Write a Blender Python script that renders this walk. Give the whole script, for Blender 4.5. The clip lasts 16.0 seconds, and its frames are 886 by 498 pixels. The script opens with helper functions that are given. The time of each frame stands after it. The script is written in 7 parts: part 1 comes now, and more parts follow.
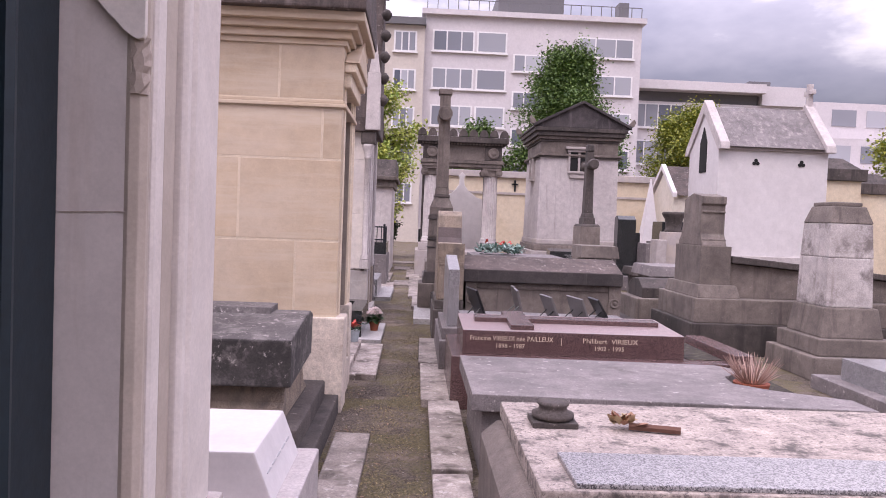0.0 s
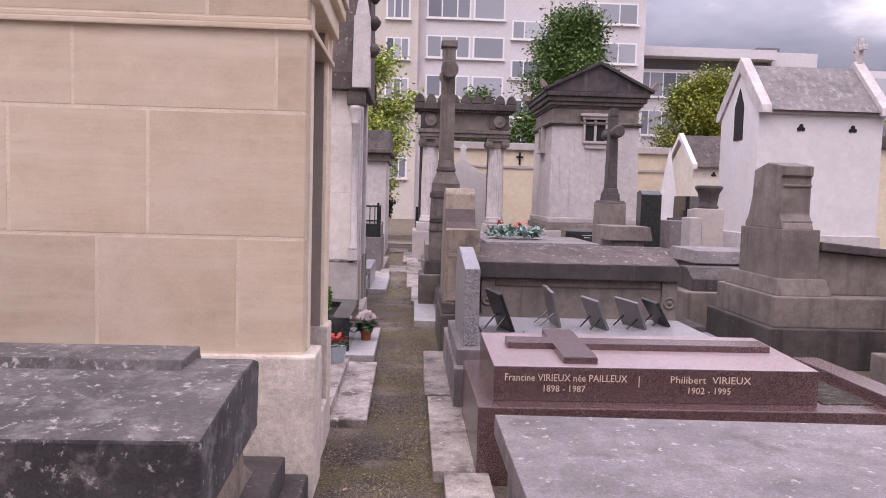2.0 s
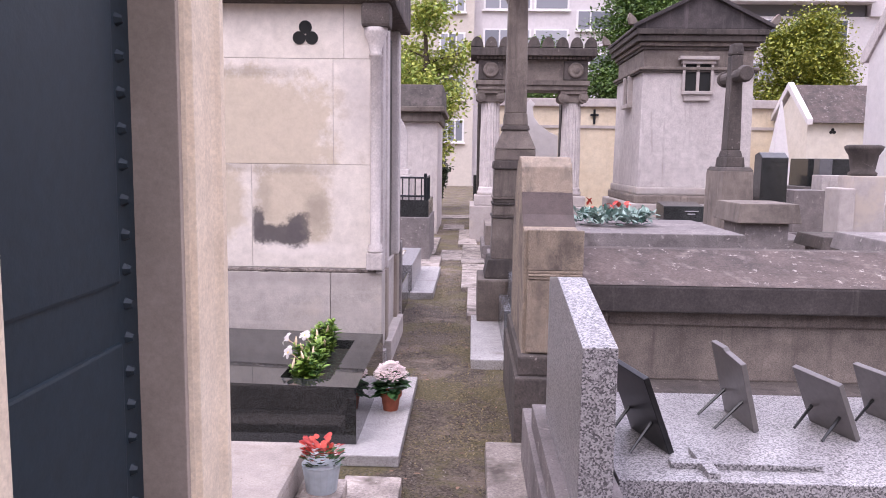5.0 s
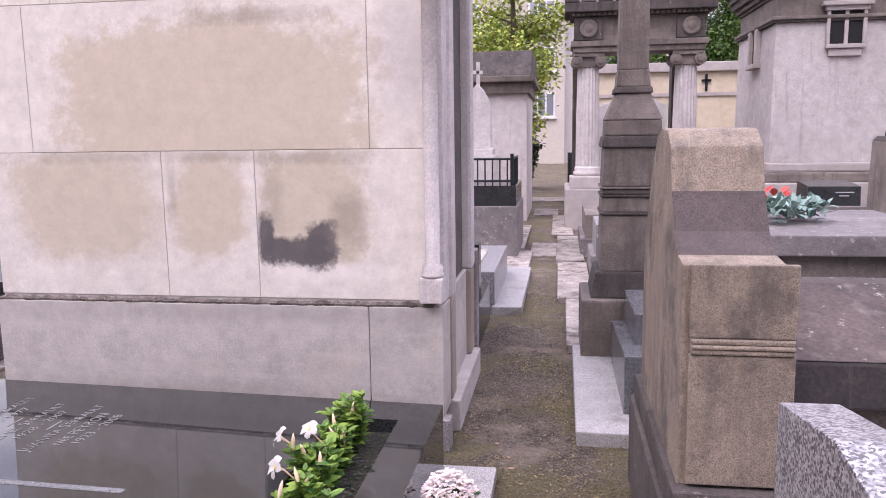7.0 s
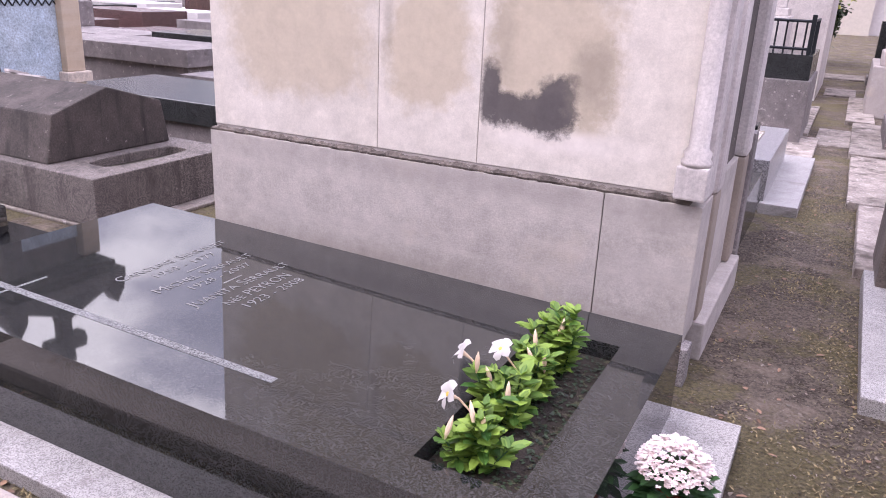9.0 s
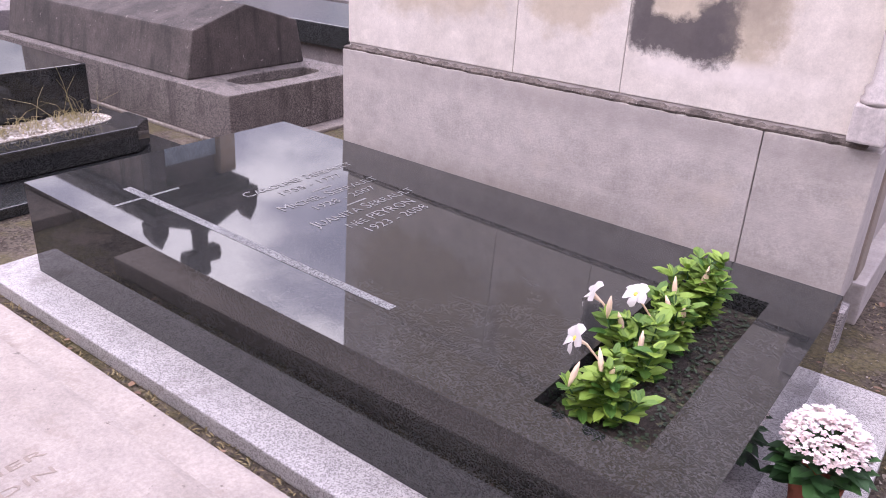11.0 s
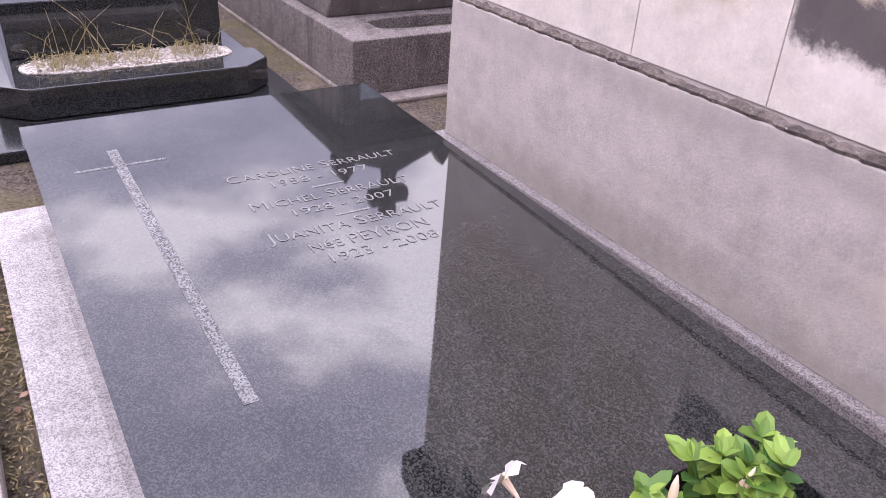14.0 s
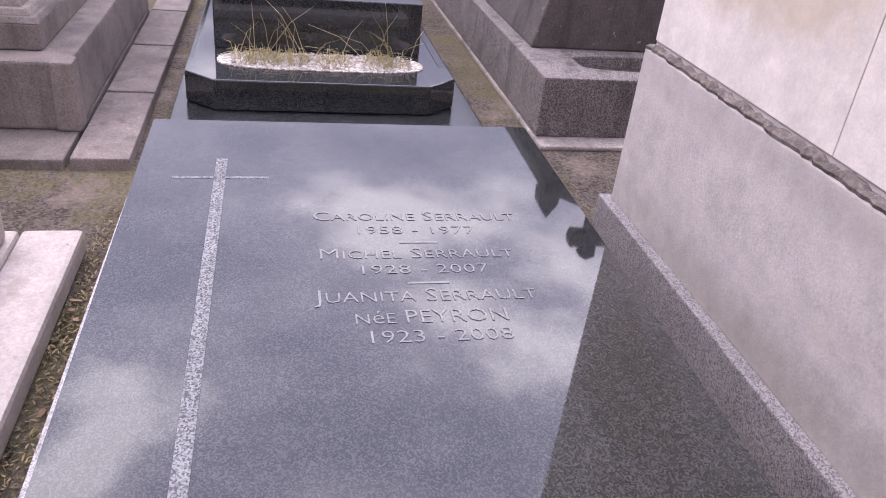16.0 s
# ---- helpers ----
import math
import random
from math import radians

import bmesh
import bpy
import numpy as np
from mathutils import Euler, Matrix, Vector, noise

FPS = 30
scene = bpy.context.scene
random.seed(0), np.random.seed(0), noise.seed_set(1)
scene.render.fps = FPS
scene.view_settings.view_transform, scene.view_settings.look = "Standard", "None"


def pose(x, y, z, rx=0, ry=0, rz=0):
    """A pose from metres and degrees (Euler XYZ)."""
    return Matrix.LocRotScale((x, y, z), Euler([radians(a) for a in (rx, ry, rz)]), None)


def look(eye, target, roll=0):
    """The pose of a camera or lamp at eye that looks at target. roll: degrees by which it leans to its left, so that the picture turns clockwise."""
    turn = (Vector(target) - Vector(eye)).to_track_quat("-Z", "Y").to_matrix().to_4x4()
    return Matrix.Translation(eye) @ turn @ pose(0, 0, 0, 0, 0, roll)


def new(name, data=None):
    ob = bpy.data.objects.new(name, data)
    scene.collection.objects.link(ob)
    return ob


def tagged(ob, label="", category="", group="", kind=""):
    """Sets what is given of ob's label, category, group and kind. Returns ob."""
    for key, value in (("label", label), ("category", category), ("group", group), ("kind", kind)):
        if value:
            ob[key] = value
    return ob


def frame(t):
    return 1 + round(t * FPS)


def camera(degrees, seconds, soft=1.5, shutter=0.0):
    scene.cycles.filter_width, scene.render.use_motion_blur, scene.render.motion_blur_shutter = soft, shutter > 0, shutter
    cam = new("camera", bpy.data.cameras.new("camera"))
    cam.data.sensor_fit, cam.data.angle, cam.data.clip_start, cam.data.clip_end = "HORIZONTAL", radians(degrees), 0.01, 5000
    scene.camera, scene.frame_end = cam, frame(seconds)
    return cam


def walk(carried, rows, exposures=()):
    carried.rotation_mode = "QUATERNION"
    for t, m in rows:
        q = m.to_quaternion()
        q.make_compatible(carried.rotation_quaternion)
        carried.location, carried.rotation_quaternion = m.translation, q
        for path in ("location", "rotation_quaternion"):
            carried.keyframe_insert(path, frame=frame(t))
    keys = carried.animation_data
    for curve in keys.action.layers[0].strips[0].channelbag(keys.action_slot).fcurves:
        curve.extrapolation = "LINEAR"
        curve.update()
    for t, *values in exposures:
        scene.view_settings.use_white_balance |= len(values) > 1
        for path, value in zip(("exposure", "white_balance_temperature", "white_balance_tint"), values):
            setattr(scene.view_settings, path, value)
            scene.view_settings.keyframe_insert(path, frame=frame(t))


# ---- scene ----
cam = camera(60.0, 16.0, soft=0.95)
PATH = [
    (0, (0.083, 0.012, 1.328), (0.156, 2.01, 1.253), 2.2),
    (0.5, (0.056, 0.455, 1.349), (0.125, 2.453, 1.296), 1.3),
    (1, (0.05, 0.936, 1.343), (0.124, 2.933, 1.274), 0.9),
    (1.5, (0.061, 1.372, 1.354), (0.144, 3.367, 1.241), 1.5),
    (2, (0.026, 1.828, 1.365), (0.113, 3.821, 1.226), 1.6),
    (2.5, (0.045, 2.281, 1.375), (0.127, 4.274, 1.22), 1.6),
    (3, (0.07, 2.736, 1.386), (0.13, 4.729, 1.223), 1.5),
    (5.5, (0.052, 5.051, 1.42), (-0.057, 7.032, 1.174), 0.2),
    (6, (0.029, 5.458, 1.421), (-0.135, 7.435, 1.17), -0.5),
    (6.5, (-0.009, 5.875, 1.439), (-0.24, 7.844, 1.175), -0.9),
    (7, (0.01, 6.28, 1.421), (-0.29, 8.236, 1.129), -0.8),
    (7.5, (-0.011, 6.618, 1.399), (-0.432, 8.536, 1.018), 0.6),
    (8, (-0.111, 6.869, 1.369), (-0.705, 8.711, 0.864), 1.9),
    (8.5, (-0.143, 6.962, 1.356), (-0.884, 8.722, 0.762), 2.5),
    (9, (-0.145, 6.958, 1.341), (-0.999, 8.644, 0.686), 2.6),
    (9.5, (-0.167, 6.925, 1.321), (-1.096, 8.548, 0.612), 2.7),
    (10, (-0.182, 6.898, 1.286), (-1.171, 8.466, 0.534), 3.1),
    (12.5, (-0.27, 7.573, 1.268), (-1.475, 8.881, 0.354), 2.5),
    (13, (-0.224, 7.732, 1.254), (-1.488, 8.963, 0.313), 3.3),
    (13.5, (-0.225, 7.874, 1.258), (-1.576, 8.982, 0.283), 3.8),
    (14, (-0.305, 8.051, 1.252), (-1.759, 8.996, 0.257), 3.5),
    (14.5, (-0.368, 8.205, 1.252), (-1.927, 8.97, 0.261), 3.8),
    (15, (-0.386, 8.37, 1.267), (-2.022, 8.971, 0.286), 4.1),
    (15.5, (-0.44, 8.45, 1.248), (-2.11, 8.947, 0.267), 5.3),
    (16, (-0.523, 8.481, 1.238), (-2.208, 8.898, 0.243), 6.4),
]
walk(cam, [(t, look(eye, target, roll)) for t, eye, target, roll in PATH], [(0.0, -0.10, 6480, 23), (1.0, -0.17, 6520, 22), (3.0, -0.14, 6400, 21), (5.5, 0.26, 6300, 20), (6.2, 0.12, 6300, 20), (9.0, 0.26, 6230, 21), (12.5, 0.26, 6280, 24), (16.0, 0.28, 6200, 21)])

# ---- world and light ----
world = bpy.data.worlds.new("world")
scene.world = world
world.use_nodes = True


def build_sky():
    t = world.node_tree
    t.nodes.clear()
    out = t.nodes.new("ShaderNodeOutputWorld")
    bg = t.nodes.new("ShaderNodeBackground")
    sky = t.nodes.new("ShaderNodeTexSky")
    sky.sky_type, sky.sun_disc = "NISHITA", False
    sky.sun_elevation, sky.sun_rotation = radians(48), radians(200)
    sky.air_density, sky.dust_density = 1.0, 2.0
    co = t.nodes.new("ShaderNodeTexCoord")
    mp = t.nodes.new("ShaderNodeMapping")
    mp.inputs["Scale"].default_value = (1.0, 1.0, 2.4)
    n = t.nodes.new("ShaderNodeTexNoise")
    n.inputs["Scale"].default_value, n.inputs["Detail"].default_value = 3.2, 7
    n.inputs["Roughness"].default_value = 0.52
    r = t.nodes.new("ShaderNodeValToRGB")
    r.color_ramp.elements[0].position, r.color_ramp.elements[0].color = 0.40, (6.0, 6.0, 7.6, 1)
    r.color_ramp.elements[1].position, r.color_ramp.elements[1].color = 0.63, (18.0, 17.3, 18.0, 1)
    e = r.color_ramp.elements.new(0.52)
    e.color = (8.4, 8.2, 9.8, 1)
    mix = t.nodes.new("ShaderNodeMix")
    mix.data_type = "RGBA"
    mix.inputs["Factor"].default_value = 0.88
    lk = t.links.new
    lk(co.outputs["Generated"], mp.inputs["Vector"])
    lk(mp.outputs["Vector"], n.inputs["Vector"])
    lk(n.outputs["Fac"], r.inputs["Fac"])
    lk(sky.outputs["Color"], mix.inputs["A"])
    sep = t.nodes.new("ShaderNodeSeparateXYZ")
    lk(co.outputs["Generated"], sep.inputs[0])
    grad = t.nodes.new("ShaderNodeMapRange")
    grad.inputs["From Min"].default_value, grad.inputs["From Max"].default_value = 0.15, 0.62
    grad.inputs["To Min"].default_value, grad.inputs["To Max"].default_value = 0.37, 2.6
    lk(sep.outputs["Z"], grad.inputs["Value"])
    mul = t.nodes.new("ShaderNodeMix")
    mul.data_type, mul.blend_type = "RGBA", "MULTIPLY"
    mul.inputs["Factor"].default_value = 1.0
    lk(r.outputs["Color"], mul.inputs["A"])
    lk(grad.outputs["Result"], mul.inputs["B"])
    lk(mul.outputs["Result"], mix.inputs["B"])
    lk(mix.outputs["Result"], bg.inputs["Color"])
    lk(bg.outputs["Background"], out.inputs["Surface"])
    bg.inputs["Strength"].default_value = 0.121


build_sky()
sun = new("sun", bpy.data.lights.new("sun", "SUN"))
sun.data.energy, sun.data.angle, sun.data.color = 1.3, radians(25), (1.0, 0.95, 0.9)
sun.matrix_world = look((-8, -14, 24), (0, 0, 0))

# ---- materials ----


def nodes_of(name):
    m = bpy.data.materials.new(name)
    m.use_nodes = True
    t = m.node_tree
    return m, t, t.nodes["Principled BSDF"]


def nnode(t, kind, **values):
    n = t.nodes.new(kind)
    for key, value in values.items():
        n.inputs[key].default_value = value
    return n


def mixed(t, fac, a, b, blend="MIX"):
    n = t.nodes.new("ShaderNodeMix")
    n.data_type, n.blend_type = "RGBA", blend
    for socket, value in (("Factor", fac), ("A", a), ("B", b)):
        if isinstance(value, bpy.types.NodeSocket):
            t.links.new(value, n.inputs[socket])
        elif socket == "Factor":
            n.inputs[socket].default_value = value
        else:
            n.inputs[socket].default_value = (*value, 1)
    return n.outputs["Result"]


def ramped(t, value, *stops):
    n = t.nodes.new("ShaderNodeValToRGB")
    for k, (p, c) in enumerate(stops):
        e = n.color_ramp.elements[k] if k < 2 else n.color_ramp.elements.new(p)
        e.position = p
        e.color = (*c, 1) if isinstance(c, tuple) else (c, c, c, 1)
    t.links.new(value, n.inputs["Fac"])
    return n.outputs["Color"]


def place(t, scale=(1, 1, 1)):
    co = t.nodes.new("ShaderNodeTexCoord")
    info = t.nodes.new("ShaderNodeObjectInfo")
    mul = t.nodes.new("ShaderNodeVectorMath")
    mul.operation = "SCALE"
    mul.inputs[0].default_value = (7.0, 3.0, 5.0)
    t.links.new(info.outputs["Random"], mul.inputs["Scale"])
    add = t.nodes.new("ShaderNodeVectorMath")
    t.links.new(co.outputs["Object"], add.inputs[0])
    t.links.new(mul.outputs[0], add.inputs[1])
    mp = t.nodes.new("ShaderNodeMapping")
    mp.inputs["Scale"].default_value = scale
    t.links.new(add.outputs[0], mp.inputs["Vector"])
    return mp.outputs["Vector"], info.outputs["Random"]


def noisy(t, vec, scale, detail=5, rough=0.6):
    n = nnode(t, "ShaderNodeTexNoise", Scale=scale, Detail=detail, Roughness=rough)
    t.links.new(vec, n.inputs["Vector"])
    return n.outputs["Fac"]


def stone(name, a, b, blot=2.5, grain=70, speck=None, speck_scale=220, dark=None, dark_at=0.6, streak=None, streak_at=0.6,
          lichen=None, lichen_at=0.62, rough=0.85, bump=0.25, vary=0.10, patches=(), ior=1.5, gc=1.0, dark_scale=3.4, lichen_scale=26, band=None):
    """Stone of two colours in blotches, with grain, crystals (speck: dark and light), stains, streaks, lichen and shaped patches."""
    dark_at, streak_at, lichen_at = dark_at - 0.07, streak_at - 0.06, lichen_at - 0.085
    m, t, p = nodes_of(name)
    vec, rnd = place(t)
    col = mixed(t, ramped(t, noisy(t, vec, blot), (0.35, 0.0), (0.65, 1.0)), a, b)
    fine = noisy(t, vec, grain, 4, 0.7)
    if speck:
        v = nnode(t, "ShaderNodeTexVoronoi", Scale=speck_scale)
        t.links.new(vec, v.inputs["Vector"])
        sep = t.nodes.new("ShaderNodeSeparateColor")
        t.links.new(v.outputs["Color"], sep.inputs["Color"])
        col = mixed(t, 0.75, col, ramped(t, sep.outputs[0], (0.15, speck[0]), (0.75, speck[1]), (0.4, a)))
    else:
        col = mixed(t, 0.9 * gc, col, ramped(t, fine, (0.28, 0.50), (0.72, 1.42)), "MULTIPLY")
    mid = noisy(t, vec, 8.5, 9, 0.72)
    col = mixed(t, 0.8 * min(1.0, gc + 0.2), col, ramped(t, mid, (0.3, 0.66), (0.7, 1.30)), "MULTIPLY")
    if dark:
        k = ramped(t, noisy(t, vec, dark_scale, 10, 0.72), (dark_at, 0.0), (dark_at + 0.12, 0.85))
        col = mixed(t, k, col, dark)
    if streak:
        v2, _ = place(t, (7, 7, 0.6))
        k = ramped(t, noisy(t, v2, 1.6, 6, 0.6), (streak_at, 0.0), (streak_at + 0.18, 0.8))
        col = mixed(t, k, col, streak)
    if band:
        v3, _ = place(t, (0.5, 0.5, 5.0))
        k = ramped(t, noisy(t, v3, 1.7, 8, 0.68), (0.46, 0.0), (0.66, 0.75))
        col = mixed(t, k, col, band)
    if lichen:
        k = ramped(t, noisy(t, vec, lichen_scale, 8, 0.72), (lichen_at, 0.0), (lichen_at + 0.05, 0.9))
        col = mixed(t, k, col, lichen)
    for cx, cz, rx, rz, colour, amount, ragged, soft in patches:
        co = t.nodes.new("ShaderNodeTexCoord")
        mp = t.nodes.new("ShaderNodeMapping")
        mp.vector_type = "POINT"
        mp.inputs["Location"].default_value = (-cx / rx, 0, -cz / rz)
        mp.inputs["Scale"].default_value = (1 / rx, 0, 1 / rz)
        t.links.new(co.outputs["Object"], mp.inputs["Vector"])
        sq = t.nodes.new("ShaderNodeVectorMath")
        sq.operation = "MULTIPLY"
        t.links.new(mp.outputs["Vector"], sq.inputs[0])
        t.links.new(mp.outputs["Vector"], sq.inputs[1])
        long = t.nodes.new("ShaderNodeVectorMath")
        long.operation = "LENGTH"
        t.links.new(sq.outputs["Vector"], long.inputs[0])
        far = t.nodes.new("ShaderNodeMath")
        far.operation = "SQRT"
        t.links.new(long.outputs["Value"], far.inputs[0])
        n = noisy(t, co.outputs["Object"], 6.5, 12, 0.74)
        sub = t.nodes.new("ShaderNodeMath")
        sub.operation = "MULTIPLY_ADD"
        sub.inputs[1].default_value = ragged
        t.links.new(n, sub.inputs[0])
        t.links.new(far.outputs["Value"], sub.inputs[2])
        edge = 1.0 + ragged * 0.5
        k = ramped(t, sub.outputs[0], ((edge - soft) / 3, amount), ((edge + 0.5 * soft) / 3, 0.0))
        third = k.node.inputs["Fac"].links[0].from_socket
        div = t.nodes.new("ShaderNodeMath")
        div.operation = "DIVIDE"
        div.inputs[1].default_value = 3.0
        t.links.new(third, div.inputs[0])
        t.links.new(div.outputs[0], k.node.inputs["Fac"])
        col = mixed(t, k, col, colour)
    if patches:
        col = mixed(t, 1.0, col, ramped(t, noisy(t, vec, 16, 10, 0.75), (0.32, 0.88), (0.68, 1.08)), "MULTIPLY")
    if vary:
        col = mixed(t, 1.0, col, ramped(t, rnd, (0.0, 1.0 - vary), (1.0, 1.0 + vary)), "MULTIPLY")
    t.links.new(col, p.inputs["Base Color"])
    p.inputs["Roughness"].default_value, p.inputs["IOR"].default_value = rough, ior
    if rough > 0.5:
        t.links.new(ramped(t, fine, (0.2, rough - 0.12), (0.8, min(1, rough + 0.1))), p.inputs["Roughness"])
    if bump:
        bn = nnode(t, "ShaderNodeBump", Strength=bump, Distance=0.01)
        h = mixed(t, 0.5, ramped(t, fine, (0.0, 0.0), (1.0, 1.0)), ramped(t, noisy(t, vec, 9, 6), (0, 0.0), (1, 1.0)))
        t.links.new(h, bn.inputs["Height"])
        t.links.new(bn.outputs["Normal"], p.inputs["Normal"])
    return m


def plain(name, colour, rough=0.6, metal=0.0, vary=0.08, bump=0.0, grain=40):
    m, t, p = nodes_of(name)
    vec, rnd = place(t)
    col = mixed(t, 0.7, colour, ramped(t, noisy(t, vec, grain), (0.2, 1 - 2.5 * vary), (0.8, 1 + 2.5 * vary)), "MULTIPLY")
    t.links.new(col, p.inputs["Base Color"])
    p.inputs["Roughness"].default_value, p.inputs["Metallic"].default_value = rough, metal
    if bump:
        bn = nnode(t, "ShaderNodeBump", Strength=bump, Distance=0.01)
        t.links.new(noisy(t, vec, grain), bn.inputs["Height"])
        t.links.new(bn.outputs["Normal"], p.inputs["Normal"])
    return m


def leafy(name, a, b):
    m, t, p = nodes_of(name)
    g = t.nodes.new("ShaderNodeNewGeometry")
    col = ramped(t, g.outputs["Random Per Island"], (0.0, a), (1.0, b))
    t.links.new(col, p.inputs["Base Color"])
    p.inputs["Roughness"].default_value = 0.55
    p.inputs["Subsurface Weight"].default_value = 0.0
    return m


def earth(name):
    """Trodden earth: dark humus, grey dust, olive moss and small stones."""
    m, t, p = nodes_of(name)
    co = t.nodes.new("ShaderNodeTexCoord")
    vec = co.outputs["Object"]
    base = ramped(t, noisy(t, vec, 1.5, 10, 0.72), (0.40, (0.062, 0.043, 0.031)), (0.60, (0.20, 0.153, 0.117)))
    v = nnode(t, "ShaderNodeTexVoronoi", Scale=105)
    t.links.new(vec, v.inputs["Vector"])
    sep = t.nodes.new("ShaderNodeSeparateColor")
    t.links.new(v.outputs["Color"], sep.inputs["Color"])
    base = mixed(t, 0.5, base, ramped(t, sep.outputs[0], (0.1, (0.022, 0.016, 0.012)), (0.9, (0.27, 0.22, 0.175))))
    dust = ramped(t, noisy(t, vec, 2.2, 9, 0.66), (0.53, 0.0), (0.62, 0.75))
    base = mixed(t, dust, base, ramped(t, noisy(t, vec, 45, 5), (0.3, (0.19, 0.147, 0.115)), (0.7, (0.37, 0.295, 0.235))))
    moss = ramped(t, noisy(t, vec, 1.7, 12, 0.74), (0.485, 0.0), (0.56, 0.78))
    base = mixed(t, moss, base, ramped(t, noisy(t, vec, 70, 5), (0.3, (0.050, 0.043, 0.018)), (0.72, (0.27, 0.225, 0.10))))
    peb = nnode(t, "ShaderNodeTexVoronoi", Scale=38)
    t.links.new(vec, peb.inputs["Vector"])
    base = mixed(t, ramped(t, peb.outputs["Distance"], (0.05, 0.7), (0.11, 0.0)), base, (0.42, 0.37, 0.32))
    t.links.new(base, p.inputs["Base Color"])
    p.inputs["Roughness"].default_value = 0.95
    bn = nnode(t, "ShaderNodeBump", Strength=1.0, Distance=0.03)
    t.links.new(noisy(t, vec, 55, 8, 0.75), bn.inputs["Height"])
    t.links.new(bn.outputs["Normal"], p.inputs["Normal"])
    return m


M = {}
M["earth"] = earth("earth")
M["beige"] = stone("beige_ashlar", (0.47, 0.36, 0.25), (0.53, 0.425, 0.32), 1.6, 160, band=(0.56, 0.47, 0.37), rough=0.8, bump=0.05, vary=0.07, gc=0.22)
M["beige_joint"] = stone("pale_mortar", (0.58, 0.475, 0.355), (0.63, 0.53, 0.41), 4, 120, dark=(0.42, 0.33, 0.25), dark_at=0.68, dark_scale=5, rough=0.9, bump=0.12, gc=0.4)
M["beige_rough"] = stone("pale_plinth_stone", (0.64, 0.545, 0.46), (0.54, 0.455, 0.385), 3, 38, dark=(0.36, 0.29, 0.235), dark_at=0.66, dark_scale=7, rough=0.9, bump=1.0, vary=0.04, gc=0.55)
M["paint"] = stone("cream_paint", (0.58, 0.515, 0.47), (0.66, 0.60, 0.56), 2, 120, dark=(0.40, 0.33, 0.28), dark_at=0.69, rough=0.7, bump=0.06, gc=0.2)
M["paint_beige"] = stone("beige_paint", (0.43, 0.355, 0.295), (0.50, 0.425, 0.36), 2, 120, rough=0.75, bump=0.06, gc=0.2)
M["reveal"] = stone("grey_stained_render", (0.47, 0.41, 0.38), (0.53, 0.475, 0.45), 1.2, 120, streak=(0.36, 0.285, 0.235), streak_at=0.63, dark=(0.40, 0.33, 0.28), dark_at=0.66, dark_scale=2.2, rough=0.8, bump=0.06, gc=0.15)
M["lime"] = stone("limestone", (0.66, 0.57, 0.49), (0.56, 0.46, 0.36), 1.3, 80, dark=(0.42, 0.34, 0.26), dark_at=0.66, rough=0.85, bump=0.12, vary=0.05)
M["lime_worn"] = stone("worn_pale_stone", (0.425, 0.37, 0.33), (0.355, 0.305, 0.268), 4, 110, dark=(0.28, 0.23, 0.19), dark_at=0.63, dark_scale=6, lichen=(0.15, 0.125, 0.105), lichen_at=0.715, lichen_scale=19, rough=0.9, bump=0.4, gc=0.45)
M["dirty_mid"] = stone("mottled_dark_granite", (0.112, 0.093, 0.085), (0.062, 0.052, 0.048), 3, 200, speck=((0.042, 0.036, 0.033), (0.26, 0.222, 0.205)), speck_scale=260, streak=(0.035, 0.03, 0.027), streak_at=0.58, lichen=(0.32, 0.28, 0.255), lichen_at=0.71, rough=0.92, bump=0.4)
PALE, PALE2, TAN, BROWN = (0.655, 0.59, 0.535), (0.63, 0.565, 0.50), (0.51, 0.43, 0.33), (0.30, 0.25, 0.20)
GREYED, SOOT = (0.47, 0.42, 0.40), (0.10, 0.086, 0.086)
LIME = dict(blot=1.3, grain=170, rough=0.85, bump=0.08, gc=0.22)
M["lime_upper"] = stone("limestone_damp_top", PALE, PALE2, vary=0.03, patches=((-1.55, 1.56, 0.78, 0.40, TAN, 0.9, 1.6, 0.14), (-1.36, 1.955, 0.30, 0.035, BROWN, 0.55, 2.2, 0.7), (-0.62, 1.75, 0.16, 0.30, GREYED, 0.6, 1.6, 0.6)), **LIME)
M["lime_mid"] = stone("limestone_framed_damp", PALE, PALE2, vary=0.03, patches=((-1.58, 1.12, 0.185, 0.235, TAN, 0.9, 1.5, 0.2), (-1.58, 1.345, 0.22, 0.03, BROWN, 0.55, 1.6, 0.6), (-1.765, 1.2, 0.025, 0.15, BROWN, 0.45, 2.0, 0.6)), **LIME)
M["lime_left"] = stone("limestone_soft_damp", PALE, PALE2, vary=0.03, patches=((-2.2, 1.12, 0.36, 0.26, TAN, 0.85, 1.7, 0.25), (-2.1, 1.345, 0.4, 0.03, BROWN, 0.4, 2.4, 0.6)), **LIME)
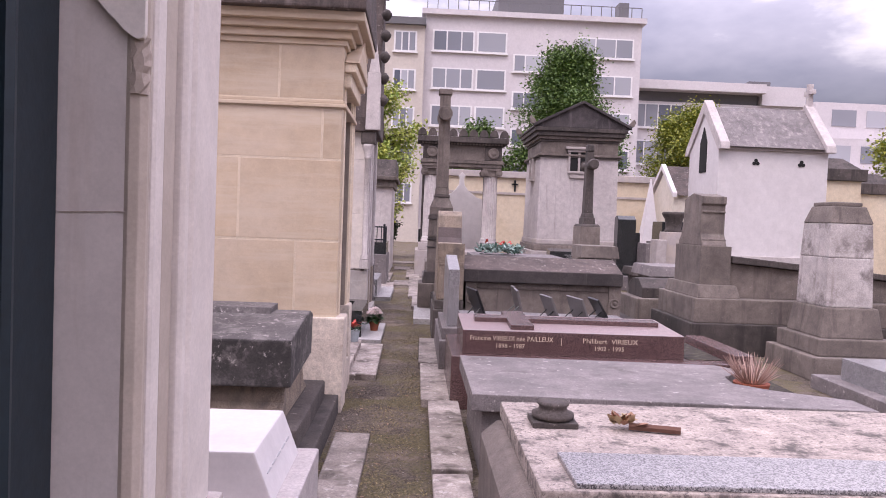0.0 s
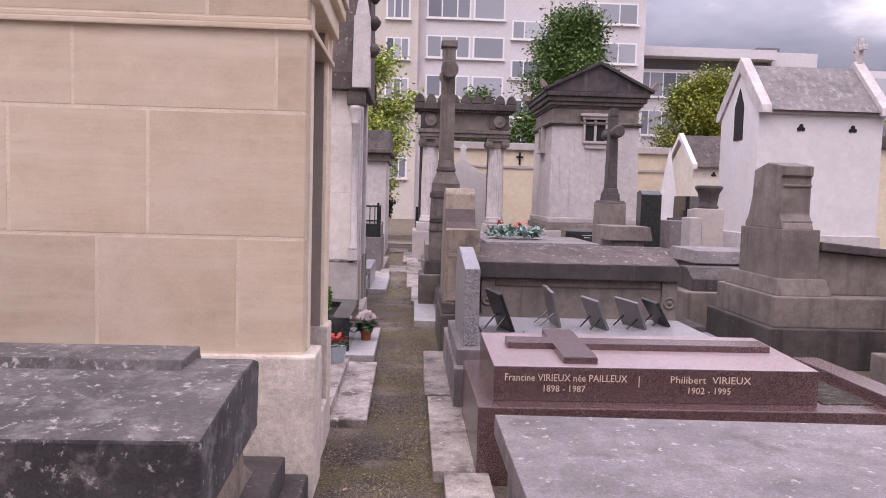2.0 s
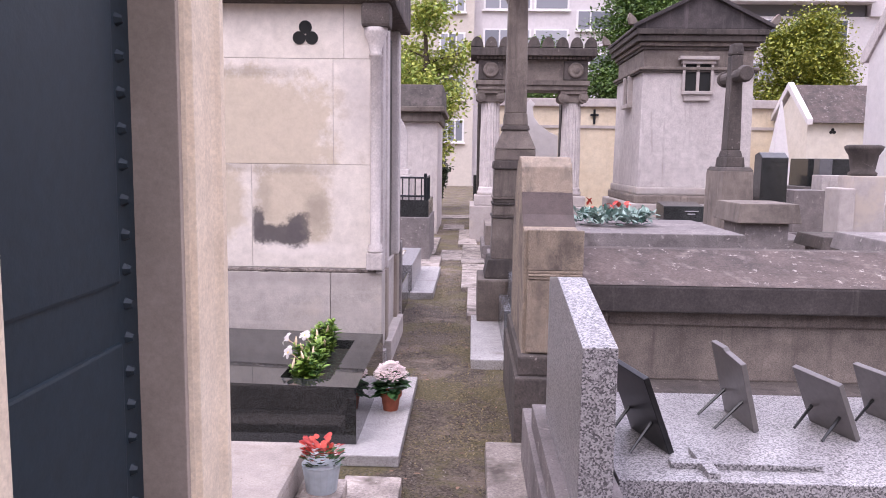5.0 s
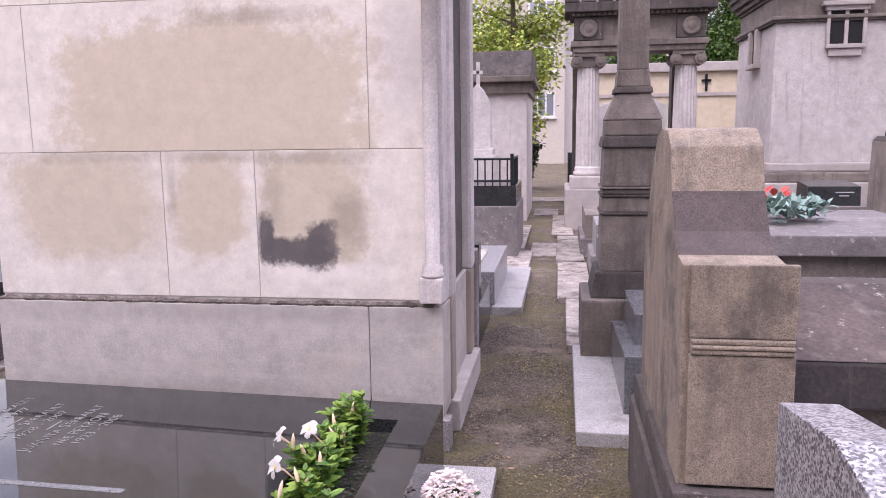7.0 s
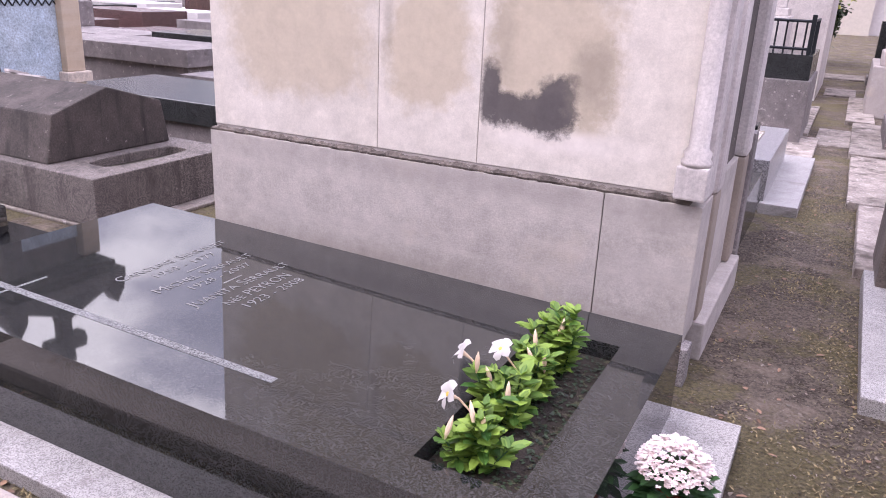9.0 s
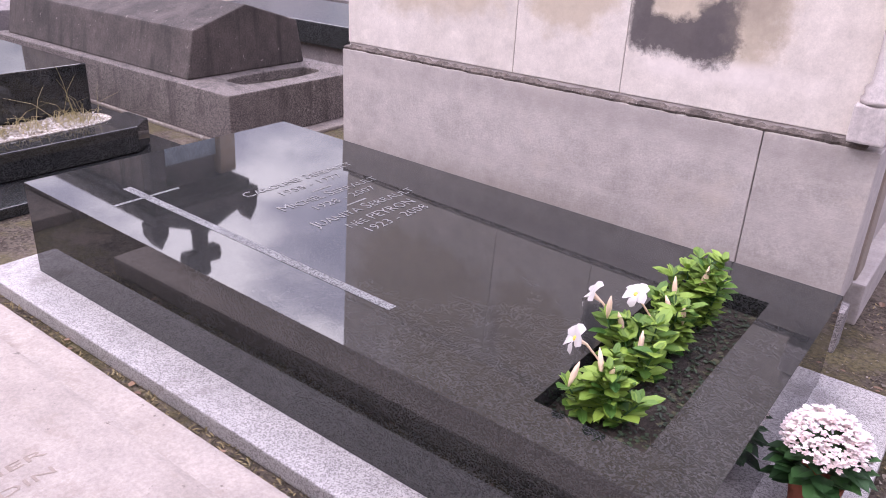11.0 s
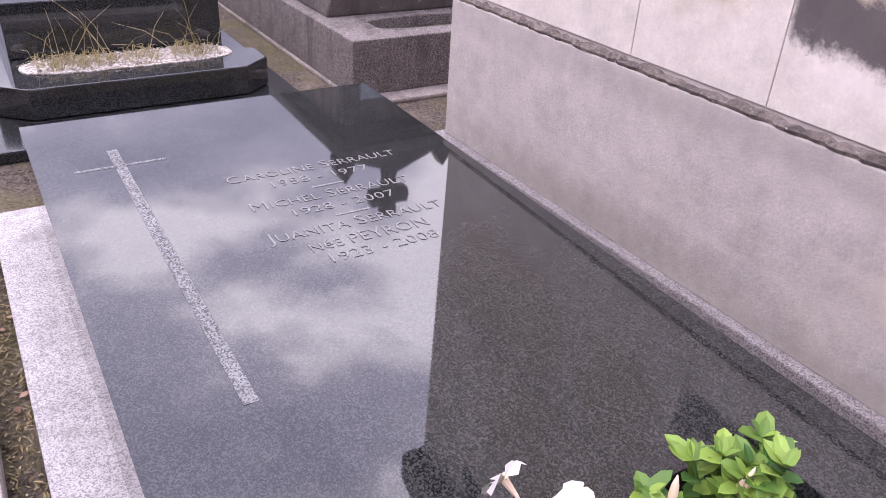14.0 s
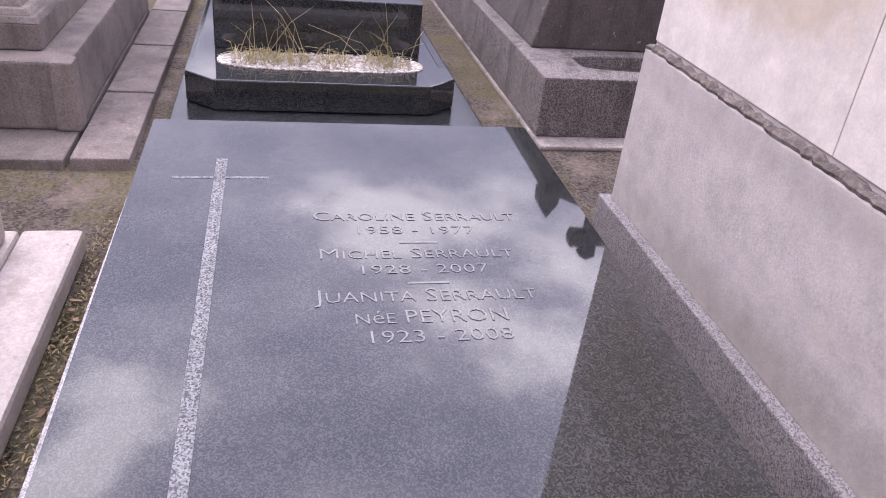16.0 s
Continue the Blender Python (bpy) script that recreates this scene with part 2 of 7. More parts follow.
M["lime_stain"] = stone("limestone_dark_stain", PALE, PALE2, vary=0.0, patches=(
    (-1.08, 1.10, 0.245, 0.27, TAN, 0.9, 1.6, 0.2), (-1.10, 1.335, 0.26, 0.035, BROWN, 0.55, 2.0, 0.6), (-1.28, 1.15, 0.05, 0.17, BROWN, 0.45, 2.4, 0.6), (-1.05, 0.815, 0.30, 0.04, (0.72, 0.65, 0.60), 0.9, 1.6, 0.5),
    (-1.315, 0.955, 0.038, 0.115, SOOT, 0.95, 1.9, 0.3), (-1.17, 0.91, 0.175, 0.075, SOOT, 0.97, 2.1, 0.25), (-1.05, 0.955, 0.075, 0.10, SOOT, 0.96, 2.1, 0.25), (-0.93, 1.06, 0.08, 0.13, BROWN, 0.7, 2.6, 0.7)), **LIME)
M["lime_grey"] = stone("grey_limestone", (0.43, 0.38, 0.36), (0.37, 0.325, 0.305), 1.5, 150, dark=(0.46, 0.39, 0.33), dark_at=0.60, dark_scale=1.6, rough=0.9, bump=0.15, vary=0.04, gc=0.35)
M["lime_white"] = stone("pale_limestone", (0.54, 0.49, 0.47), (0.45, 0.40, 0.385), 1.5, 80, streak=(0.30, 0.26, 0.245), streak_at=0.64, rough=0.85, bump=0.15, vary=0.06, gc=0.5)
M["white"] = stone("white_render", (0.585, 0.545, 0.535), (0.635, 0.595, 0.585), 1.2, 60, streak=(0.49, 0.45, 0.43), streak_at=0.72, rough=0.9, bump=0.06, vary=0.03, gc=0.1)
M["cream"] = stone("cream_render", (0.56, 0.46, 0.33), (0.62, 0.53, 0.40), 1.5, 60, streak=(0.44, 0.37, 0.29), streak_at=0.66, rough=0.9, bump=0.1, gc=0.3)
M["cream_pale"] = stone("pale_cream_render", (0.62, 0.56, 0.47), (0.67, 0.61, 0.53), 1.5, 60, streak=(0.52, 0.46, 0.38), streak_at=0.68, rough=0.9, bump=0.1, gc=0.2)
M["dirty"] = stone("weathered_grey_stone", (0.10, 0.081, 0.073), (0.052, 0.043, 0.039), 2.2, 90, streak=(0.030, 0.025, 0.023), streak_at=0.57, lichen=(0.27, 0.235, 0.21), lichen_at=0.71, rough=0.92, bump=0.45)
M["dirty_pale"] = stone("stained_grey_stone", (0.205, 0.169, 0.146), (0.132, 0.108, 0.095), 2.5, 140, streak=(0.075, 0.06, 0.053), streak_at=0.60, lichen=(0.36, 0.32, 0.28), lichen_at=0.74, rough=0.92, bump=0.4)
M["black_stone"] = stone("blackened_stone", (0.036, 0.032, 0.031), (0.095, 0.084, 0.08), 2.0, 90, lichen=(0.44, 0.40, 0.365), lichen_at=0.68, lichen_scale=20, dark=(0.20, 0.178, 0.168), dark_at=0.575, dark_scale=9, rough=0.8, bump=0.35)
M["lichen_top"] = stone("lichened_dark_stone", (0.060, 0.052, 0.050), (0.115, 0.10, 0.097), 3.0, 90, lichen=(0.36, 0.32, 0.305), lichen_at=0.655, lichen_scale=26, dark=(0.19, 0.168, 0.16), dark_at=0.57, dark_scale=8, rough=0.8, bump=0.35)
M["roof_dark"] = stone("lichened_roof_stone", (0.105, 0.078, 0.07), (0.058, 0.045, 0.041), 3, 70, lichen=(0.34, 0.30, 0.275), lichen_at=0.685, lichen_scale=18, streak=(0.19, 0.155, 0.14), streak_at=0.62, rough=0.92, bump=0.4)
M["roof_grey"] = stone("grey_streaked_roof", (0.22, 0.195, 0.19), (0.15, 0.132, 0.13), 3, 70, streak=(0.36, 0.32, 0.30), streak_at=0.60, rough=0.9, bump=0.3)
M["slab_grey"] = stone("grey_tomb_stone", (0.225, 0.195, 0.19), (0.155, 0.135, 0.132), 2.2, 130, dark=(0.10, 0.084, 0.08), dark_at=0.62, dark_scale=5, lichen=(0.42, 0.375, 0.35), lichen_at=0.68, lichen_scale=16, rough=0.8, bump=0.3, gc=1.0)
M["slab_white"] = stone("lichened_white_slab", (0.43, 0.36, 0.315), (0.30, 0.25, 0.225), 4, 70, dark=(0.045, 0.038, 0.036), dark_at=0.585, dark_scale=7.5, lichen=(0.12, 0.10, 0.095), lichen_at=0.64, lichen_scale=40, rough=0.9, bump=0.4)
M["kerb"] = stone("path_kerb_stone", (0.40, 0.342, 0.305), (0.245, 0.207, 0.184), 4.5, 80, dark=(0.075, 0.06, 0.048), dark_at=0.58, dark_scale=5, lichen=(0.48, 0.43, 0.395), lichen_at=0.67, lichen_scale=14, rough=0.92, bump=0.5, vary=0.18)
M["granite"] = stone("grey_speckled_granite", (0.195, 0.184, 0.19), (0.235, 0.222, 0.226), 2, 200, speck=((0.022, 0.021, 0.023), (0.42, 0.40, 0.40)), speck_scale=210, rough=0.30, bump=0.0, gc=0.3)
M["granite_pale"] = stone("pale_speckled_granite", (0.34, 0.317, 0.31), (0.285, 0.265, 0.257), 2, 200, speck=((0.17, 0.155, 0.15), (0.50, 0.475, 0.46)), speck_scale=330, dark=(0.20, 0.175, 0.16), dark_at=0.64, rough=0.65, bump=0.05, gc=0.5)
M["granite_mauve"] = stone("mauve_grey_granite", (0.19, 0.168, 0.165), (0.15, 0.134, 0.132), 2, 200, speck=((0.07, 0.062, 0.062), (0.31, 0.28, 0.275)), speck_scale=330, rough=0.8, bump=0.1, gc=0.4)
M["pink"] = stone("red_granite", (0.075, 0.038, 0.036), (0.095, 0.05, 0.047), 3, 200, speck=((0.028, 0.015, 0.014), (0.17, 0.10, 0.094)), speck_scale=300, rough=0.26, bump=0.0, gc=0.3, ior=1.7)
M["black"] = stone("polished_dark_granite", (0.014, 0.016, 0.0155), (0.020, 0.022, 0.0215), 3, 200, speck=((0.008, 0.010, 0.009), (0.054, 0.051, 0.052)), speck_scale=340, rough=0.03, bump=0.0, vary=0.0, ior=1.63)
M["black_rough"] = stone("polished_black_granite", (0.016, 0.018, 0.018), (0.024, 0.025, 0.026), 3, 200, speck=((0.008, 0.009, 0.009), (0.05, 0.05, 0.05)), speck_scale=300, rough=0.16, bump=0.0)
M["grey_polished"] = stone("blue_grey_polished_granite", (0.10, 0.10, 0.108), (0.125, 0.125, 0.132), 3, 200, speck=((0.05, 0.05, 0.055), (0.19, 0.19, 0.2)), speck_scale=300, dark=(0.16, 0.15, 0.15), dark_at=0.66, rough=0.25, bump=0.0, gc=0.4)
M["black_stained"] = stone("blackened_streaked_stone", (0.040, 0.033, 0.032), (0.065, 0.054, 0.052), 3, 90, streak=(0.17, 0.145, 0.135), streak_at=0.66, rough=0.92, bump=0.4)
M["purple_stain"] = stone("damp_stained_granite", (0.055, 0.040, 0.038), (0.085, 0.064, 0.060), 5, 200, speck=((0.035, 0.026, 0.025), (0.12, 0.092, 0.085)), speck_scale=700, rough=0.9, bump=0.35)
# paler copy of the red granite: reflected sky put into its colour
M["pink_sky_top"] = stone("red_granite_sky_sheen", (0.26, 0.185, 0.185), (0.31, 0.225, 0.222), 3, 200, speck=((0.14, 0.09, 0.09), (0.44, 0.34, 0.335)), speck_scale=300, rough=0.30, bump=0.0, gc=0.3)
M["engraved"] = plain("engraved_letters", (0.22, 0.215, 0.21), 0.75)
M["inlay"] = stone("bush_hammered_granite", (0.13, 0.13, 0.13), (0.16, 0.16, 0.16), 6, 200, speck=((0.035, 0.035, 0.035), (0.30, 0.30, 0.30)), speck_scale=300, rough=0.8, bump=0.2)
M["soil"] = stone("potting_soil", (0.020, 0.014, 0.010), (0.045, 0.034, 0.025), 12, 90, lichen=(0.10, 0.10, 0.055), lichen_at=0.64, rough=0.95, bump=1.0)
M["gravel_white"] = stone("white_gravel", (0.30, 0.26, 0.20), (0.42, 0.38, 0.34), 14, 120, speck=((0.16, 0.12, 0.09), (0.66, 0.62, 0.60)), speck_scale=110, dark=(0.20, 0.15, 0.09), dark_at=0.60, dark_scale=12, rough=0.9, bump=0.6)
M["plinth"] = stone("damp_grey_plinth", (0.46, 0.415, 0.385), (0.405, 0.362, 0.335), 1.6, 130, dark=(0.47, 0.41, 0.355), dark_at=0.66, dark_scale=2.2, band=(0.48, 0.43, 0.40), rough=0.9, bump=0.3, vary=0.03, gc=0.4,
                     patches=((-1.9, 0.19, 0.8, 0.09, (0.27, 0.23, 0.20), 0.6, 2.2, 0.8), (-0.95, 0.17, 0.5, 0.06, (0.28, 0.24, 0.21), 0.5, 2.6, 0.8), (-1.4, 0.62, 1.2, 0.05, (0.30, 0.265, 0.25), 0.5, 2.6, 0.8)))
M["blotched"] = stone("blotched_white_stone", (0.52, 0.47, 0.45), (0.40, 0.355, 0.335), 2.5, 80, dark=(0.13, 0.108, 0.10), dark_at=0.565, dark_scale=2.6, streak=(0.24, 0.20, 0.185), streak_at=0.62, rough=0.9, bump=0.3, gc=0.6)
M["ledge"] = stone("crumbling_ledge", (0.20, 0.165, 0.145), (0.11, 0.09, 0.08), 12, 90, dark=(0.05, 0.04, 0.035), dark_at=0.58, dark_scale=16, lichen=(0.42, 0.37, 0.33), lichen_at=0.68, rough=0.95, bump=0.6)
# brown stone and stains; on the beige chapel's reveal it also stands for shade
M["reveal_brown"] = stone("brown_stain_and_shade", (0.27, 0.22, 0.18), (0.33, 0.27, 0.23), 1.6, 120, rough=0.85, bump=0.1, gc=0.3)
M["granite_tan"] = stone("tan_weathered_granite", (0.25, 0.19, 0.14), (0.165, 0.128, 0.10), 2.5, 200, speck=((0.095, 0.078, 0.064), (0.34, 0.275, 0.215)), speck_scale=520, dark=(0.075, 0.06, 0.054), dark_at=0.59, dark_scale=3, streak=(0.10, 0.082, 0.07), streak_at=0.60, rough=0.9, bump=0.35, gc=0.7)
M["iron"] = plain("dark_iron", (0.02, 0.022, 0.026), 0.45, 0.6)
M["door_iron"] = plain("blue_black_painted_iron", (0.007, 0.017, 0.025), 0.55, 0.0, 0.15, 0.1)
M["blue_door"] = stone("pale_blue_paint", (0.38, 0.45, 0.52), (0.46, 0.52, 0.57), 2, 60, lichen=(0.20, 0.10, 0.06), lichen_at=0.78, rough=0.6, bump=0.1)
M["bronze"] = plain("dark_bronze_plaque", (0.035, 0.035, 0.036), 0.3, 0.7, 0.15)
M["slate_plaque"] = plain("grey_stone_plaque", (0.115, 0.103, 0.098), 0.35, 0.0, 0.12)
M["terracotta"] = plain("terracotta", (0.30, 0.085, 0.045), 0.75, 0.0, 0.12, 0.1)
M["pot_blue"] = plain("pale_blue_glaze", (0.42, 0.47, 0.50), 0.35)
M["leaf"] = leafy("glossy_leaves", (0.028, 0.10, 0.012), (0.25, 0.37, 0.055))
M["leaf_dark"] = leafy("succulent_leaves", (0.02, 0.06, 0.02), (0.05, 0.13, 0.035))
M["petal"] = leafy("white_petals", (0.46, 0.43, 0.41), (0.58, 0.545, 0.525))
M["petal_pink"] = leafy("pale_pink_petals", (0.77, 0.61, 0.59), (0.91, 0.84, 0.82))
M["petal_red"] = leafy("red_petals", (0.35, 0.02, 0.02), (0.55, 0.06, 0.03))
M["throat"] = leafy("yellow_throat", (0.62, 0.42, 0.06), (0.72, 0.52, 0.10))
M["bud"] = leafy("pale_buds", (0.70, 0.46, 0.32), (0.80, 0.64, 0.48))
M["dry"] = leafy("dry_grass", (0.20, 0.17, 0.06), (0.52, 0.43, 0.23))
M["dry_pink"] = leafy("dried_heather", (0.26, 0.15, 0.12), (0.52, 0.36, 0.30))
M["tree_green"] = leafy("tree_leaves", (0.03, 0.075, 0.015), (0.15, 0.24, 0.05))
M["tree_yellow"] = leafy("yellowing_leaves", (0.10, 0.15, 0.02), (0.38, 0.38, 0.05))
M["tree_light"] = leafy("light_green_leaves", (0.15, 0.24, 0.035), (0.50, 0.52, 0.11))
M["bark"] = plain("bark", (0.10, 0.075, 0.055), 0.9, 0, 0.2, 0.5)
M["wreath"] = leafy("green_wreath", (0.05, 0.13, 0.10), (0.35, 0.45, 0.40))
M["facade"] = stone("white_facade", (0.58, 0.54, 0.545), (0.63, 0.585, 0.59), 0.3, 4, rough=0.9, bump=0.0, vary=0.0, gc=0.1)
M["facade_cream"] = stone("cream_facade", (0.55, 0.49, 0.43), (0.60, 0.54, 0.475), 0.3, 4, rough=0.9, bump=0.0, vary=0.0, gc=0.1)
M["trim"] = plain("white_window_frame", (0.75, 0.73, 0.72), 0.5)
M["lead"] = plain("dark_grey_lead", (0.13, 0.125, 0.13), 0.6, 0.0, 0.12)
M["ink_gold"] = plain("gilt_letters", (0.55, 0.42, 0.32), 0.5, 0.0)
M["ink_pale"] = plain("pale_engraved_letters", (0.42, 0.41, 0.41), 0.7, 0.0)
M["weed"] = leafy("dark_weeds", (0.008, 0.018, 0.008), (0.035, 0.06, 0.025))
M["tree_dark"] = leafy("shaded_leaves", (0.010, 0.020, 0.008), (0.05, 0.075, 0.02))
M["roof_black"] = stone("blackened_roof_stone", (0.075, 0.062, 0.062), (0.040, 0.034, 0.035), 2.5, 70, streak=(0.13, 0.11, 0.108), streak_at=0.62, rough=0.92, bump=0.4)
M["hole"] = plain("dark_hollow", (0.01, 0.01, 0.01), 0.9)


def window_glass():
    m, t, p = nodes_of("window_glass")
    vec, rnd = place(t)
    # pane colours hold the reflected sky and white blinds, varied by pane
    t.links.new(ramped(t, rnd, (0.0, (0.10, 0.11, 0.14)), (1.0, (0.45, 0.45, 0.48))), p.inputs["Base Color"])
    p.inputs["Roughness"].default_value = 0.08
    return m


M["glass"] = window_glass()

# ---- helpers ----


def box(bm, x0, x1, y0, y1, z0, z1, tx=0.0, ty=0.0):
    """A box, its top drawn in by tx and ty on each side."""
    v = [bm.verts.new(c) for c in ((x0, y0, z0), (x1, y0, z0), (x1, y1, z0), (x0, y1, z0),
                                   (x0 + tx, y0 + ty, z1), (x1 - tx, y0 + ty, z1), (x1 - tx, y1 - ty, z1), (x0 + tx, y1 - ty, z1))]
    for f in ((0, 3, 2, 1), (4, 5, 6, 7), (0, 1, 5, 4), (1, 2, 6, 5), (2, 3, 7, 6), (3, 0, 4, 7)):
        bm.faces.new([v[i] for i in f])
    return v


def prism(bm, axis, pts, a, b):
    """A polygon of (u, v) drawn out along an axis from a to b."""
    def at(u, v, w):
        return {"x": (w, u, v), "y": (u, w, v), "z": (u, v, w)}[axis]
    lo = [bm.verts.new(at(u, v, a)) for u, v in pts]
    hi = [bm.verts.new(at(u, v, b)) for u, v in pts]
    bm.faces.new(lo)
    bm.faces.new(hi[::-1])
    for i in range(len(pts)):
        j = (i + 1) % len(pts)
        bm.faces.new((lo[i], hi[i], hi[j], lo[j]))


def lathe(bm, cx, cy, profile, seg=16, flute=0.0):
    rings = []
    for r, z in profile:
        ring = []
        for k in range(seg):
            a = 2 * math.pi * k / seg
            q = r * (1 - flute * (k % 2))
            ring.append(bm.verts.new((cx + q * math.cos(a), cy + q * math.sin(a), z)))
        rings.append(ring)
    for lo, hi in zip(rings, rings[1:]):
        for k in range(seg):
            j = (k + 1) % seg
            bm.faces.new((lo[k], lo[j], hi[j], hi[k]))
    bm.faces.new(rings[0][::-1])
    bm.faces.new(rings[-1])


def rod(bm, p, q, r, r2=None, seg=6):
    p, q = Vector(p), Vector(q)
    d = (q - p).normalized()
    s = d.orthogonal().normalized()
    u = d.cross(s)
    ends = []
    for c, rad in ((p, r), (q, r if r2 is None else r2)):
        ends.append([bm.verts.new(c + rad * (math.cos(2 * math.pi * k / seg) * s + math.sin(2 * math.pi * k / seg) * u)) for k in range(seg)])
    for k in range(seg):
        j = (k + 1) % seg
        bm.faces.new((ends[0][k], ends[0][j], ends[1][j], ends[1][k]))
    bm.faces.new(ends[0][::-1])
    bm.faces.new(ends[1])


def thing(name, x, y, z, label, category, group="", kind=""):
    ob = new(name)
    ob.empty_display_size = 0.1
    ob.location = (x, y, z)
    return tagged(ob, label, category, group, kind)


def part(name, bm, material, parent=None, label="", bev=0.0, smooth=False):
    """One mesh out of bm, in world places, under its thing."""
    bmesh.ops.recalc_face_normals(bm, faces=bm.faces)
    if bev:
        edges = [e for e in bm.edges if len(e.link_faces) == 2 and e.calc_face_angle(0) > 0.5]
        bmesh.ops.bevel(bm, geom=edges, offset=bev, segments=2, profile=0.6, affect="EDGES", clamp_overlap=True)
    me = bpy.data.meshes.new(name)
    bm.to_mesh(me)
    bm.free()
    me.materials.append(material)
    if smooth:
        me.polygons.foreach_set("use_smooth", [True] * len(me.polygons))
    ob = new(name, me)
    if parent is not None:
        ob.parent = parent
        if parent.type == "EMPTY":
            ob.matrix_parent_inverse = Matrix.Translation(-parent.location)
    if label:
        tagged(ob, label)
    return ob


def boxes(name, material, parent, *dims, label="", bev=0.004):
    made = []
    for d in dims:
        bm = bmesh.new()
        box(bm, *d)
        made.append(part(name, bm, material, parent, label, bev))
    return made[0]


def letters(name, text, material, parent, m, size, width=None, depth=0.0006, label="", caps=False, thin=0.0):
    """Words as a flat mesh, scaled to a width along their line."""
    cu = bpy.data.curves.new(name, "FONT")
    cu.body, cu.size, cu.extrude, cu.resolution_u, cu.offset = text, size, depth, 2, -thin
    if caps:
        cu.small_caps_scale = 0.78
        for f in cu.body_format:
            f.use_small_caps = True
    tmp = new(name, cu)
    bpy.context.view_layer.update()
    me = bpy.data.meshes.new_from_object(tmp.evaluated_get(bpy.context.evaluated_depsgraph_get()))
    bpy.data.objects.remove(tmp)
    wide = max(v.co.x for v in me.vertices) - min(v.co.x for v in me.vertices)
    s = (width / wide) if width else 1.0
    me.transform(m @ Matrix.Diagonal((s, 1, 1, 1)))
    me.materials.clear()
    me.materials.append(material)
    ob = new(name, me)
    ob.parent = parent
    if parent.type == "EMPTY":
        ob.matrix_parent_inverse = Matrix.Translation(-parent.location)
    if label:
        tagged(ob, label)
    return ob

# ---- ground ----
bm = bmesh.new()
box(bm, -400, 400, -300, 600, -0.5, 0.0)
tagged(part("ground", bm, M["earth"]), "bare earth with moss and gravel between tombs", "ground", kind="structure")


def chapel_near():
    """The first chapel on the path: painted door case, iron door."""
    c = thing("burial_chapel", -1.3, 0.4, 0, "cream painted burial chapel with a dark iron door", "chapel")
    boxes("wall", M["paint"], c, (-2.4, -0.56, 1.30, 1.58, 0, 3.3), (-2.4, -0.46, -1.0, -0.75, 0, 3.3), (-2.4, -2.15, -0.75, 1.30, 0, 3.3), label="cream painted wall")
    # door case in plan: reveal, roll, beige flat, groove, white pilaster
    bm = bmesh.new()
    prism(bm, "z", [(-0.60, 1.19), (-0.352, 1.19), (-0.352, 1.30), (-0.60, 1.30)], 0, 3.3)
    part("door_reveal", bm, M["reveal"], c, "grey stained door reveal", 0.004)
    bm = bmesh.new()
    prism(bm, "z", [(-0.40, 1.25), (-0.37, 1.196), (-0.352, 1.186), (-0.338, 1.19), (-0.330, 1.203), (-0.333, 1.222), (-0.352, 1.232), (-0.366, 1.236), (-0.366, 1.25)], 0.5, 3.3)
    part("door_roll", bm, M["paint_beige"], c, "beige rounded moulding", 0.002)
    bm = bmesh.new()
    prism(bm, "z", [(-0.40, 1.2502), (-0.366, 1.2502), (-0.341, 1.254), (-0.337, 1.262), (-0.337, 1.30), (-0.343, 1.306), (-0.362, 1.309), (-0.362, 1.318), (-0.40, 1.318)], 0.5, 3.3)
    part("door_architrave", bm, M["paint"], c, "", 0.002)
    bm = bmesh.new()
    prism(bm, "z", [(-0.40, 1.3182), (-0.350, 1.3182), (-0.346, 1.33), (-0.346, 1.385), (-0.366, 1.392), (-0.366, 1.402), (-0.40, 1.402)], 0.5, 3.3)
    part("door_architrave", bm, M["paint_beige"], c, "beige painted architrave", 0.002)
    bm = bmesh.new()
    prism(bm, "z", [(-0.60, 1.402), (-0.340, 1.402), (-0.332, 1.41), (-0.332, 1.43), (-0.338, 1.436), (-0.327, 1.446), (-0.327, 1.60), (-0.60, 1.60)], 0.5, 3.3)
    part("pilaster", bm, M["paint"], c, "", 0.003)
    # torn sheet of plaster over the reveal, broken roll below it, and a joint
    rng = random.Random(17)
    edge = [(-0.41, 1.645), (-0.398, 1.630), (-0.386, 1.615), (-0.374, 1.607), (-0.362, 1.592), (-0.349, 1.583), (-0.341, 1.579), (-0.330, 1.581), (-0.327, 1.588)]
    bm = bmesh.new()
    prism(bm, "y", [(u + rng.uniform(-0.002, 0.002), v) for u, v in edge] + [(-0.329, 2.1), (-0.41, 2.1)], 1.177, 1.1885)
    part("torn_plaster", bm, M["paint"], c, "torn sheet of old plaster", 0.0015)
    bm = bmesh.new()
    prev = None
    for k in range(9):
        z = 1.50 + 0.085 * k / 8
        ring = [bm.verts.new((x + rng.uniform(-0.0035, 0.0035), y, z)) for x, y in ((-0.352, 1.1835), (-0.344, 1.182), (-0.3345, 1.186), (-0.329, 1.197), (-0.333, 1.21), (-0.35, 1.20))]
        if prev:
            for q in range(6):
                bm.faces.new((prev[q], prev[(q + 1) % 6], ring[(q + 1) % 6], ring[q]))
        else:
            bm.faces.new(ring[::-1])
        prev = ring
    bm.faces.new(prev)
    part("broken_moulding", bm, M["reveal_brown"], c, "broken brown core of the moulding")
    bm = bmesh.new()
    pts = [(-0.47 + 0.115 * k / 11, 1.3195 + 0.004 * k / 11 + rng.uniform(-0.0008, 0.0008)) for k in range(12)]
